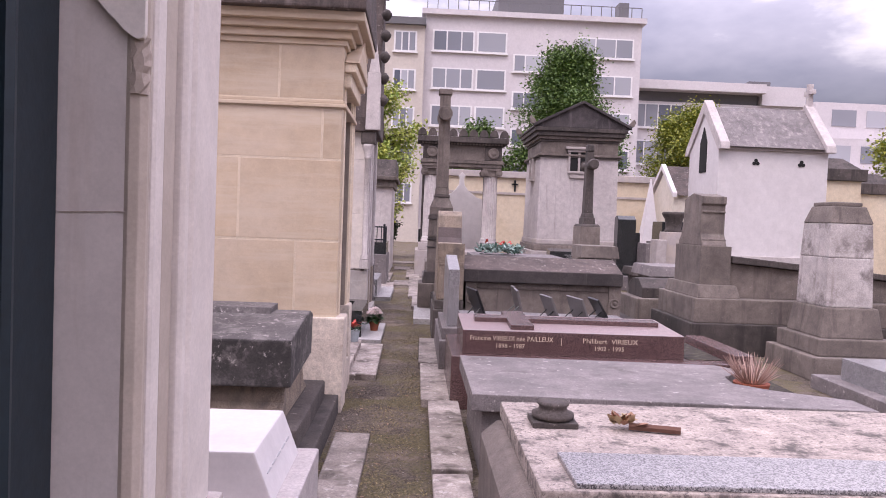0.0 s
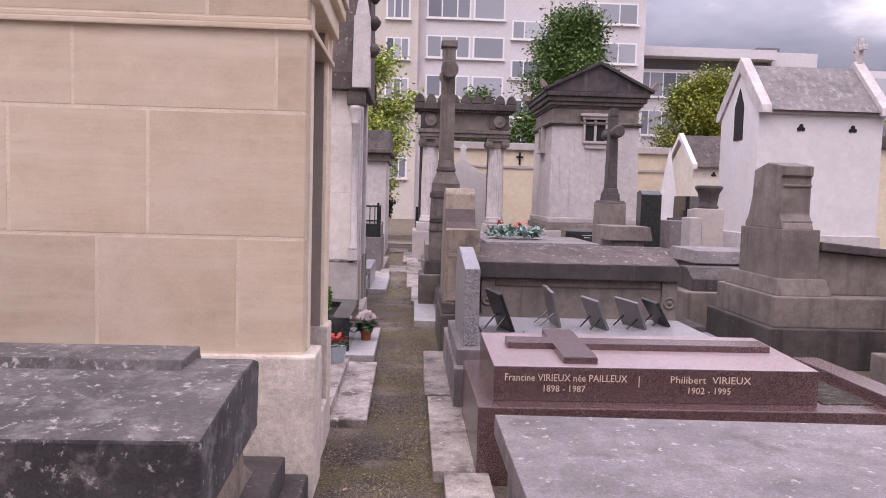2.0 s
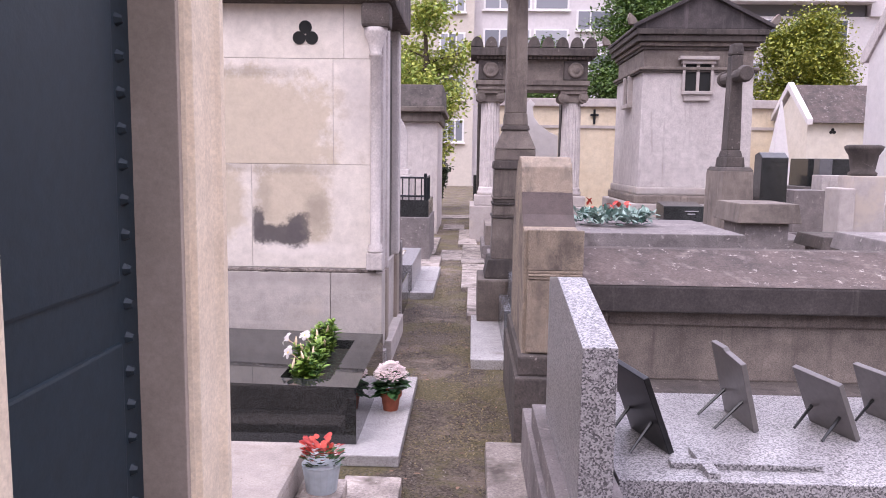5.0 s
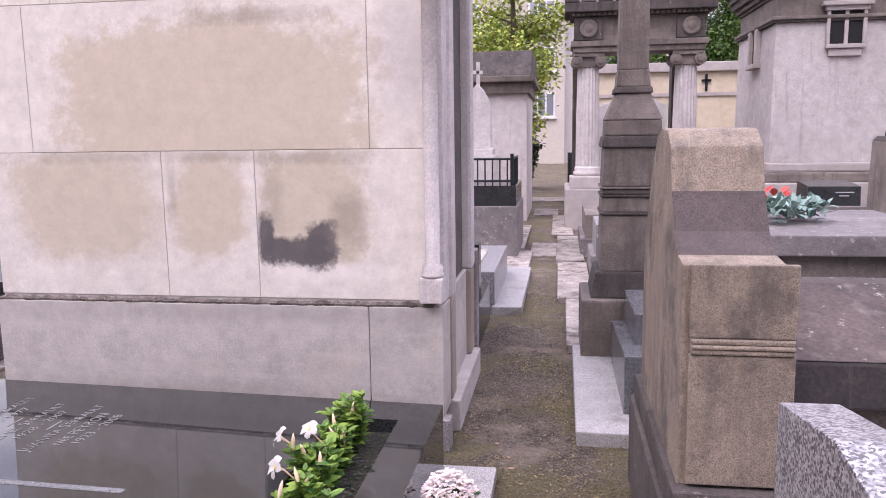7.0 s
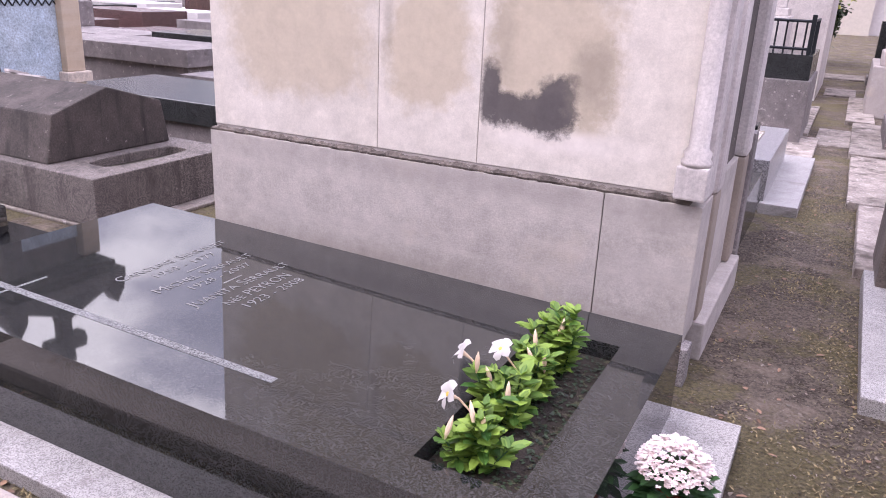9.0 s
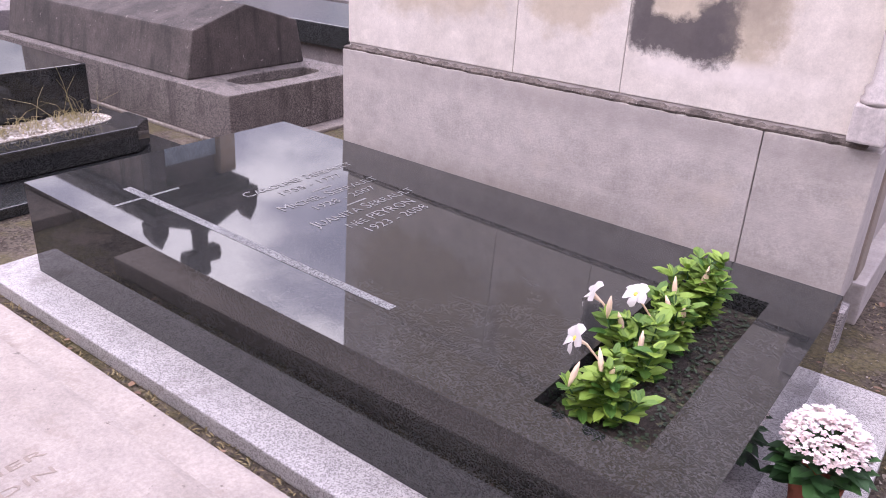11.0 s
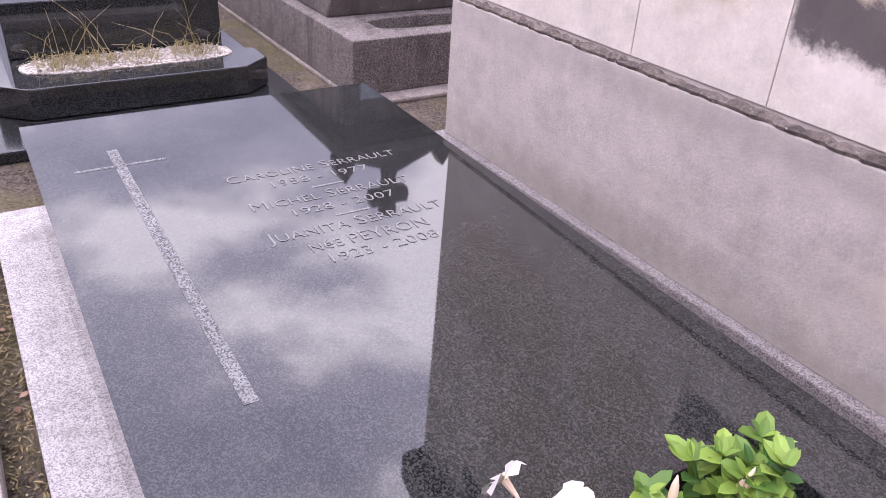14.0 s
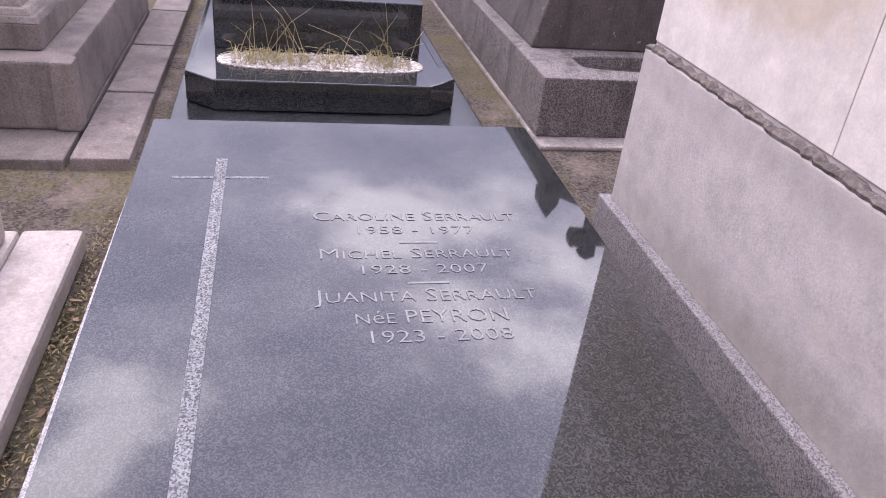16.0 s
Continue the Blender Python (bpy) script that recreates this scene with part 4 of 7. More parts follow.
def planter():
    rng = random.Random(4)
    a = mandevilla(-0.745, 8.36, 0.285, 0.12, 0.085, rng)
    trumpet(a, Vector((-0.84, 8.39, 0.43)), Vector((-0.7, -0.6, 0.5)), 0.034, rng)
    b = mandevilla(-0.755, 8.56, 0.285, 0.15, 0.09, rng)
    trumpet(b, Vector((-0.885, 8.55, 0.46)), Vector((-0.8, -0.3, 0.6)), 0.034, rng)
    trumpet(b, Vector((-0.80, 8.60, 0.47)), Vector((-0.3, -0.6, 0.8)), 0.031, rng)
    mandevilla(-0.745, 8.72, 0.285, 0.15, 0.08, rng)
    mandevilla(-0.735, 8.89, 0.285, 0.20, 0.09, rng)
    bm = bmesh.new()
    for k in range(900):
        x, y = rng.uniform(-0.845, -0.605), rng.uniform(8.26, 9.04)
        b2 = rng.uniform(0, 6.28)
        leaf(bm, Vector((x, y, 0.288)), Vector((math.cos(b2), math.sin(b2), rng.uniform(0, 0.5))), Vector((0, 0, 1)), rng.uniform(0.007, 0.016), rng.uniform(0.006, 0.011))
    tagged(part("weeds", bm, M["weed"]), "tiny weeds on the planter soil", "weeds", kind="stuff")


def potted_kalanchoe(x, y, z):
    rng = random.Random(9)
    s = thing("potted_flower", x, y, z, "white flowers with dark leaves in a terracotta pot", "potted plant")
    bm = bmesh.new()
    lathe(bm, x, y, [(0.040, z), (0.052, z + 0.075), (0.060, z + 0.076), (0.062, z + 0.10), (0.054, z + 0.10), (0.050, z + 0.085)], 20)
    part("pot", bm, M["terracotta"], s, "terracotta pot", smooth=False)
    bm = bmesh.new()
    for k in range(64):
        a, e = rng.uniform(0, 6.28), rng.uniform(-0.35, 0.9)
        q = Vector((x + 0.03 * math.cos(a), y + 0.03 * math.sin(a), z + rng.uniform(0.09, 0.17)))
        leaf(bm, q, Vector((math.cos(a), math.sin(a), e)), Vector((0, 0, 1)), rng.uniform(0.055, 0.095), rng.uniform(0.042, 0.062))
    part("leaves", bm, M["leaf_dark"], s, "dark succulent leaves")
    bm = bmesh.new()
    for k in range(760):
        a, r = rng.uniform(0, 6.28), 0.092 * math.sqrt(rng.random())
        q = Vector((x + r * math.cos(a), y + r * math.sin(a), z + 0.262 - r * r * 8 + 0.018 * noise.noise((r * 60 * math.cos(a), r * 60 * math.sin(a), 3.0)) + rng.uniform(-0.016, 0.006)))
        for i in range(4):
            b = i * 1.57 + k
            leaf(bm, q, Vector((math.cos(b) + 4 * (q.x - x), math.sin(b) + 4 * (q.y - y), rng.uniform(0.0, 0.6))), Vector((0, 0, 1)), 0.0085, 0.0075)
    part("blossom", bm, M["petal_pink"], s, "dense white blossom")


def red_flower_pot(x, y, z):
    rng = random.Random(11)
    s = thing("potted_flower", x, y, z, "red flowers in a pale blue pot", "potted plant")
    bm = bmesh.new()
    lathe(bm, x, y, [(0.06, z), (0.075, z + 0.10), (0.078, z + 0.11), (0.068, z + 0.11)], 18)
    part("pot", bm, M["pot_blue"], s)
    for name, m, n, zz in (("leaves", M["leaf_dark"], 50, 0.12), ("blossom", M["petal_red"], 90, 0.16)):
        bm = bmesh.new()
        for k in range(n):
            a, r = rng.uniform(0, 6.28), 0.07 * math.sqrt(rng.random())
            leaf(bm, Vector((x + r * math.cos(a), y + r * math.sin(a), z + zz + rng.uniform(-0.02, 0.03))), Vector((math.cos(a), math.sin(a), 0.6)), Vector((0, 0, 1)), 0.03, 0.025)
        part(name, bm, m, s)


chapel_near()
chapel_beige()
chapel_gothic()
sarcophagus_dark()
white_block_tomb()
gabled_stele()
path_slabs()
dark_tomb()
planter()
potted_kalanchoe(-0.345, 8.66, 0.055)

s = thing("low_tomb", -1.4, 7.3, 0, "worn pale beige stone tomb slab", "tomb")
boxes("base", M["lime_worn"], s, (-2.62, -0.58, 6.6, 7.755, 0, 0.08), bev=0.015)
boxes("slab", M["lime_worn"], s, (-2.57, -0.60, 6.75, 7.74, 0.08, 0.215), bev=0.02)
for text, x, y, w in (("ZIER", -1.592, 7.440, 0.145), ("UDIN", -1.527, 7.415, 0.152)):
    letters("engraved_line", text, M["reveal_brown"], s, Matrix.Translation((x, y, 0.2155)) @ pose(0, 0, 0, 0, 0, 90), 0.034, w, depth=0.0004)
boxes("kerb_block", M["lime_worn"], None, (-2.63, -0.56, 7.76, 7.925, 0, 0.075), bev=0.015)
tagged(bpy.data.objects["kerb_block"], "worn beige stone kerb beside the dark tomb", "kerb")
red_flower_pot(-0.50, 7.50, 0.112)


def scatter():
    """Small stones and dead leaves on the path."""
    rng = random.Random(12)
    bm = bmesh.new()
    for k in range(5200):
        y = 2.5 + 13 * rng.random() ** 1.4
        x = rng.uniform(-0.5, 0.35)
        r = rng.uniform(0.003, 0.010)
        c = Vector((x, y, r * 0.3))
        v = [bm.verts.new(c + Vector((rng.uniform(-1, 1), rng.uniform(-1, 1), rng.uniform(-0.4, 0.6))) * r) for _ in range(4)]
        for f in ((0, 1, 2), (0, 2, 3), (0, 3, 1), (1, 3, 2)):
            bm.faces.new([v[i] for i in f])
    tagged(part("gravel", bm, leafy("path_gravel", (0.08, 0.06, 0.045), (0.36, 0.30, 0.25))), "fine gravel strewn on the earth path", "gravel", kind="stuff")
    bm = bmesh.new()
    for k in range(240):
        y = rng.uniform(2.5, 14)
        x = rng.choice((rng.uniform(-0.35, 0.2), rng.uniform(-0.3, -0.1), rng.uniform(-0.42, 0.3), rng.uniform(-2.9, -0.6) if rng.random() < 0.25 else rng.uniform(-0.42, -0.2)))
        if x < -0.6:
            y = rng.uniform(7.93, 7.99)
        a = rng.uniform(0, 6.28)
        leaf(bm, Vector((x, y, 0.006)), Vector((math.cos(a), math.sin(a), rng.uniform(-0.05, 0.3))), Vector((0, 0, 1)), rng.uniform(0.015, 0.04), rng.uniform(0.01, 0.022))
    tagged(part("dead_leaves", bm, leafy("dead_leaves", (0.13, 0.07, 0.04), (0.36, 0.22, 0.14))), "dry brown leaves lying on the path", "leaves", kind="stuff")
    bm = bmesh.new()
    for k in range(42000):
        y = 2.4 + 11.5 * rng.random() ** 1.1
        x = rng.gauss(-0.03, 0.22)
        if x < -0.44 or x > 0.33:
            x = rng.uniform(-0.4, 0.3)
        if noise.noise((x * 3.2, y * 2.1, 0.0)) < rng.uniform(-0.35, 0.35):
            continue
        a = rng.uniform(0, 6.28)
        leaf(bm, Vector((x, y, 0.003)), Vector((math.cos(a), math.sin(a), rng.uniform(-0.1, 0.8))), Vector((0, 0, 1)), rng.uniform(0.006, 0.021), rng.uniform(0.003, 0.008))
    for k in range(1500):
        a = rng.uniform(0, 6.28)
        leaf(bm, Vector((rng.uniform(-2.9, -0.55), rng.uniform(7.927, 7.996), 0.004)), Vector((math.cos(a), math.sin(a), rng.uniform(-0.1, 0.8))), Vector((0, 0, 1)), rng.uniform(0.008, 0.026), rng.uniform(0.002, 0.006))
    tagged(part("moss_litter", bm, leafy("moss_and_litter", (0.035, 0.029, 0.012), (0.36, 0.28, 0.135))), "moss tufts and plant litter on the path", "moss", kind="stuff")


scatter()


def lichen_tomb():
    s = thing("slab_tomb", 1.5, 2.9, 0, "white stone tomb covered with black lichen", "tomb")
    bm = bmesh.new()
    prism(bm, "y", [(0.40, 0.0), (2.7, 0.0), (2.7, 0.46), (0.47, 0.46), (0.40, 0.40)], 2.30, 3.36)
    part("body", bm, M["dirty_pale"], s, "", 0.02)
    boxes("slab", M["slab_white"], s, (0.49, 2.72, 2.28, 3.41, 0.46, 0.528), label="lichened white slab", bev=0.008)
    boxes("name_panel", M["granite"], s, (0.60, 2.6, 2.3, 2.62, 0.528, 0.545), label="grey speckled granite panel", bev=0.004)
    v = thing("vase_foot", 0.66, 3.05, 0.528, "broken grey stone vase foot on a slab", "vase")
    bm = bmesh.new()
    box(bm, 0.57, 0.75, 2.97, 3.13, 0.528, 0.55)
    part("plate", bm, M["dirty"], v, "", 0.004)
    bm = bmesh.new()
    lathe(bm, 0.66, 3.05, [(0.07, 0.55), (0.085, 0.56), (0.085, 0.575), (0.06, 0.585), (0.055, 0.60), (0.065, 0.61), (0.06, 0.62), (0.04, 0.622)], 20)
    part("ring", bm, M["dirty"], v, smooth=True)
    f = thing("faded_flowers", 0.98, 2.98, 0.528, "faded artificial flowers with a rusty stem", "flowers")
    bm = bmesh.new()
    rod(bm, (0.95, 2.98, 0.545), (1.14, 2.93, 0.545), 0.016)
    part("stem", bm, plain("rusty_brown", (0.13, 0.06, 0.04), 0.8), f)
    rng = random.Random(2)
    bm = bmesh.new()
    for k in range(26):
        a = rng.uniform(0, 6.28)
        leaf(bm, Vector((0.93 + rng.uniform(-0.04, 0.04), 2.99 + rng.uniform(-0.03, 0.03), 0.55)), Vector((math.cos(a), math.sin(a), rng.uniform(0.2, 1.5))), Vector((0, 0, 1)), 0.06, 0.035)
    part("petals", bm, leafy("faded_petals", (0.25, 0.08, 0.05), (0.45, 0.36, 0.22)), f)


def grey_tomb():
    s = thing("slab_tomb", 1.4, 4.4, 0, "plain grey stone tomb with flat slab", "tomb")
    boxes("body", M["slab_grey"], s, (0.46, 2.3, 3.94, 4.96, 0, 0.36), bev=0.008)
    bm = bmesh.new()
    prism(bm, "z", [(0.402, 3.885), (2.45, 3.76), (2.45, 4.0), (2.1, 4.2), (1.95, 4.36), (1.98, 4.55), (2.2, 4.75), (2.06, 4.93), (0.402, 5.0)], 0.36, 0.45)
    part("slab", bm, M["slab_grey"], s, "grey weathered slab", 0.006)
    p = thing("potted_plant", 2.1, 4.45, 0.3, "dried pinkish heather in a terracotta bowl", "potted plant")
    bm = bmesh.new()
    lathe(bm, 2.1, 4.45, [(0.07, 0.36), (0.10, 0.42), (0.105, 0.44), (0.09, 0.44)], 18)
    part("bowl", bm, M["terracotta"], p)
    rng = random.Random(3)
    bm = bmesh.new()
    for k in range(170):
        a, e = rng.uniform(0, 6.28), rng.uniform(0.5, 2.5)
        d = Vector((math.cos(a), math.sin(a), e)).normalized()
        q = Vector((2.1 + 0.05 * math.cos(a), 4.45 + 0.05 * math.sin(a), 0.43))
        rod(bm, q, q + d * rng.uniform(0.1, 0.2), 0.003, 0.001, 3)
    part("heather", bm, M["dry_pink"], p, "dry twigs")
    boxes("soil", M["soil"], s, (1.95, 2.42, 4.0, 4.9, 0.30, 0.362), bev=0)


def pink_tomb():
    s = thing("granite_tomb", 1.4, 5.8, 0, "red granite tomb with a cross and gilt names", "tomb")
    boxes("base", M["pink"], s, (0.366, 2.5, 5.36, 6.40, 0, 0.38), bev=0.006)
    bm = bmesh.new()
    prism(bm, "x", [(5.48, 0.38), (6.22, 0.38), (6.22, 0.58), (5.48, 0.55)], 0.449, 2.06)
    slab = part("slab", bm, M["pink"], s, "red granite slab with sky sheen coloured into its top", 0.004)
    # upward faces take the paler copy that paints in the sky's sheen
    slab.data.materials.append(M["pink_sky_top"])
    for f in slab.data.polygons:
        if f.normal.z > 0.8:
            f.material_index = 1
    bm = bmesh.new()
    def rise(y):
        return 0.55 + 0.03 * (y - 5.48) / 0.74
    for x0, x1, y0, y1, h in ((0.56, 1.98, 5.84, 5.98, 0.035), (0.80, 0.97, 5.54, 5.838, 0.035), (0.80, 0.97, 5.982, 6.19, 0.035)):
        v = box(bm, x0, x1, y0, y1, 0, 1)
        for k, q in enumerate(v):
            q.co.z = rise(q.co.y) + (h if k > 3 else -0.01)
    part("relief_cross", bm, M["pink"], s, "raised cross", 0.003)
    boxes("gravel_bed", M["soil"], s, (2.10, 2.36, 5.50, 6.3, 0.36, 0.385), label="dark gravel bed", bev=0.002)
    boxes("kerb", M["pink"], s, (2.365, 2.56, 5.37, 6.39, 0.002, 0.44, 0.02, 0.02), label="red granite kerb", bev=0.006)
    face = pose(0, 0, 0, 90, 0, 0)
    for text, x, z, w, size in (("Francine VIRIEUX née PAILLEUX", 0.50, 0.480, 0.60, 0.050), ("1898 - 1987", 0.685, 0.428, 0.205, 0.046), ("|", 1.155, 0.47, 0.004, 0.06),
                                ("Philibert  VIRIEUX", 1.315, 0.480, 0.40, 0.050), ("1902 - 1995", 1.40, 0.428, 0.21, 0.046)):
        letters("engraved_line", text, M["ink_gold"], s, Matrix.Translation((x, 5.478, z)) @ face, size, w)


def stele_tomb():
    s = thing("granite_tomb", 1.3, 7.3, 0, "grey speckled granite tomb with upright headstone", "tomb")
    boxes("base", M["slab_grey"], s, (0.32, 2.5, 6.50, 8.0, 0, 0.30), bev=0.006)
    boxes("slab", M["granite"], s, (0.56, 2.22, 7.0, 7.95, 0.30, 0.40), label="speckled granite slab", bev=0.004)
    boxes("headstone_foot", M["slab_grey"], s, (0.34, 0.55, 6.60, 7.75, 0.30, 0.40), bev=0.006)
    bm = bmesh.new()
    prism(bm, "x", [(6.72, 0.40), (7.62, 0.40), (7.62, 0.96), (7.35, 1.0), (6.72, 0.90)], 0.385, 0.485)
    part("headstone", bm, M["granite"], s, "speckled granite headstone", 0.004)
    boxes("relief_cross", M["granite"], s, (0.75, 1.25, 7.10, 7.14, 0.40, 0.42), (0.85, 0.89, 7.02, 7.098, 0.40, 0.42), (0.85, 0.89, 7.142, 7.25, 0.40, 0.42), bev=0.002)
    plaques = [(0.785, 7.22, 0.28, 0.31, 16, 22, "bronze", "dark bronze plaque"), (1.165, 7.46, 0.27, 0.30, 5, 14, "slate_plaque", "grey notched stone plaque"), (1.51, 7.39, 0.24, 0.25, 17, 24, "slate_plaque", "grey stone plaque"),
               (1.81, 7.45, 0.30, 0.23, 18, 22, "slate_plaque", "wide grey stone plaque"), (2.04, 7.60, 0.24, 0.23, 10, 32, "bronze", "dark plaque with a pale edge")]
    for x, y, w, h, turn, lean, key, label in plaques:
        p = thing("memorial_plaque", x, y, 0.40, label + " leaning on metal props", "plaque", "plaques on the granite tomb")
        m = Matrix.Translation((x, y, 0.404)) @ pose(0, 0, 0, 0, -lean, turn)
        bm = bmesh.new()
        shape = [(0, 0), (w, 0), (w, h), (w * 0.55, h), (w * 0.5, h - 0.012), (0, h - 0.03)] if "notched" in label else [(0, 0), (w, 0), (w, h), (0, h - 0.012)]
        prism(bm, "x", shape, -0.011, 0.011)
        bm.transform(m)
        part("plate", bm, M[key], p, "", 0.003)
        for v in (0.2 * w, 0.8 * w):
            bm = bmesh.new()
            a, b = m @ Vector((-0.012, v, h * 0.36)), m @ Vector((-0.16, v - 0.03, 0.0))
            b.z = 0.41
            rod(bm, a, b, 0.007, 0.005)
            part("prop", bm, M["bronze"], p)


def roofed_sarcophagus():
    s = thing("sarcophagus_tomb", 1.4, 9.0, 0, "long grey sarcophagus with stained gabled lid and end stone", "tomb")
    boxes("base", M["dirty"], s, (0.5, 2.75, 8.12, 9.6, 0, 0.16), (0.55, 2.6, 8.28, 9.5, 0.16, 0.30), bev=0.015)
    boxes("body", M["dirty_pale"], s, (0.66, 2.36, 8.50, 9.3, 0.30, 0.62), bev=0.01)
    boxes("body_frame", M["dirty_pale"], s, (0.66, 0.78, 8.47, 9.32, 0.30, 0.66), (2.26, 2.40, 8.47, 9.32, 0.30, 0.66), (0.781, 2.259, 8.485, 9.31, 0.59, 0.66), bev=0.008)
    bm = bmesh.new()
    prism(bm, "x", [(8.42, 0.802), (9.42, 0.802), (8.97, 0.935), (8.87, 0.935)], 0.62, 2.40)
    part("lid", bm, M["roof_dark"], s, "dark lichened gabled lid", 0.008)
    boxes("lid_edge", M["black_stained"], s, (0.62, 2.40, 8.42, 9.42, 0.665, 0.80), label="blackened edge of the lid", bev=0.01)
    for x in (0.72, 2.33):
        bm = bmesh.new()
        lathe(bm, 0, 0, [(0.055, 0.0), (0.055, 0.012), (0.04, 0.014), (0.035, 0.006), (0.018, 0.006), (0.016, 0.014)], 18)
        bm.transform(Matrix.Translation((x, 8.472, 0.47)) @ pose(0, 0, 0, 90, 0, 0))
        part("rosette", bm, M["dirty_pale"], s, smooth=True)
    # end stone towards the path
    bm = bmesh.new()
    prism(bm, "x", [(8.36, 0.30), (9.30, 0.30), (9.30, 1.0), (9.10, 1.30), (8.99, 1.41), (8.87, 1.435), (8.74, 1.43), (8.66, 1.38), (8.62, 1.25), (8.55, 1.14), (8.46, 1.085), (8.36, 1.075)], 0.335, 0.60)
    end = part("end_stone", bm, M["granite_tan"], s, "stained tan granite end stone with rounded top", 0.008)
    end.data.materials.append(M["purple_stain"])
    for f in end.data.polygons:
        c, n = f.center, f.normal
        if 1.08 < c.z + end.matrix_parent_inverse.translation.z + s.location.z < 1.27 and n.y < -0.3:
            f.material_index = 1
    boxes("end_panel", M["granite_tan"], s, (0.355, 0.625, 8.335, 8.36, 0.47, 0.834), (0.355, 0.625, 8.335, 8.36, 0.881, 1.078), bev=0.004)
    boxes("end_moulding", M["granite_tan"], s, (0.358, 0.622, 8.33, 8.36, 0.836, 0.85), (0.358, 0.622, 8.326, 8.36, 0.8515, 0.863), (0.358, 0.622, 8.33, 8.36, 0.8645, 0.879), bev=0.005)
    boxes("end_foot", M["dirty"], s, (0.30, 0.66, 8.26, 9.4, 0, 0.36), (0.315, 0.63, 8.30, 9.36, 0.36, 0.46), bev=0.012)


def tall_cross():
    """Slim cross on a banded pedestal beside the path."""
    m, m2, x, y = M["dirty_pale"], M["dirty"], 0.445, 11.225
    s = thing("stone_cross", x, y, 0, "tall weathered grey stone cross on a banded pedestal", "cross")

    def tier(name, mat, half, z0, z1, draw=0.0, bev=0.008):
        boxes(name, mat, s, (x - half, x + half, y - half, y + half, z0, z1, draw, draw), bev=bev)
    tier("base", m, 0.30, 0.0, 0.42, 0.0, 0.015)
    tier("base", m2, 0.245, 0.42, 0.58, 0.03, 0.012)
    tier("pedestal", m, 0.185, 0.58, 0.925, 0.004)
    tier("band", m2, 0.192, 0.926, 0.945)
    tier("pedestal", m, 0.181, 0.946, 1.035, 0.002)
    tier("band", m2, 0.19, 1.036, 1.052, 0.0, 0.006)
    tier("pedestal", m2, 0.178, 1.053, 1.085)
    tier("band", m, 0.188, 1.086, 1.10, 0.0, 0.006)
    tier("pedestal", m, 0.177, 1.101, 1.335, 0.006)
    tier("band", m2, 0.19, 1.336, 1.405, 0.012, 0.012)
    tier("pedestal", m, 0.167, 1.406, 1.50, 0.002, 0.01)
    tier("collar", m, 0.170, 1.50, 1.66, 0.066, 0.012)
    tier("collar", m2, 0.118, 1.66, 1.70, 0.008, 0.01)
    tier("collar", m, 0.102, 1.70, 1.80, 0.008, 0.008)
    tier("shaft", m, 0.090, 1.80, 3.14, 0.014, 0.01)
    tier("head", m, 0.098, 3.14, 3.22, 0.0, 0.012)
    for d in (-1, 1):
        bm = bmesh.new()
        rod(bm, (x, y + d * 0.07, 2.84), (x, y + d * 0.30, 2.84), 0.085, 0.08, 12)
        part("arm", bm, m, s, "", 0.004)
        bm = bmesh.new()
        rod(bm, (x, y + d * 0.30, 2.84), (x, y + d * 0.35, 2.84), 0.105, 0.10, 12)
        part("arm_end", bm, m, s, "", 0.008)


def small_cross():
    m = M["dirty"]
    s = thing("stone_cross", 3.27, 14.25, 0, "weathered grey stone cross on a pedestal", "cross")
    boxes("base", m, s, (2.98, 3.56, 13.8, 14.72, 0, 0.55), bev=0.015)
    boxes("pedestal", M["dirty_pale"], s, (3.08, 3.46, 13.9, 14.60, 0.55, 1.31, 0.012, 0.012), bev=0.012)
    boxes("pedestal_top", m, s, (3.09, 3.45, 13.91, 14.59, 1.31, 1.36, 0.03, 0.04), bev=0.01)
    boxes("collar", m, s, (3.16, 3.38, 14.03, 14.47, 1.36, 1.48, 0.01, 0.01), bev=0.01)
    boxes("collar", m, s, (3.175, 3.365, 14.08, 14.42, 1.48, 1.56, 0.012, 0.03), bev=0.012)
    boxes("shaft", m, s, (3.19, 3.35, 14.13, 14.37, 1.56, 2.70, 0.015, 0.03), bev=0.012)
    boxes("head", m, s, (3.195, 3.345, 14.15, 14.35, 2.70, 2.84, 0.015, 0.015), bev=0.03)
    for d in (-1, 1):
        bm = bmesh.new()
        rod(bm, (3.27, 14.25 + d * 0.08, 2.45), (3.27, 14.25 + d * 0.33, 2.45), 0.075, 0.078, 14)
        part("arm", bm, m, s, "", 0.004)
        bm = bmesh.new()
        rod(bm, (3.27, 14.25 + d * 0.33, 2.45), (3.27, 14.25 + d * 0.42, 2.45), 0.105, 0.085, 14)
        part("arm_end", bm, m, s, "", 0.012)


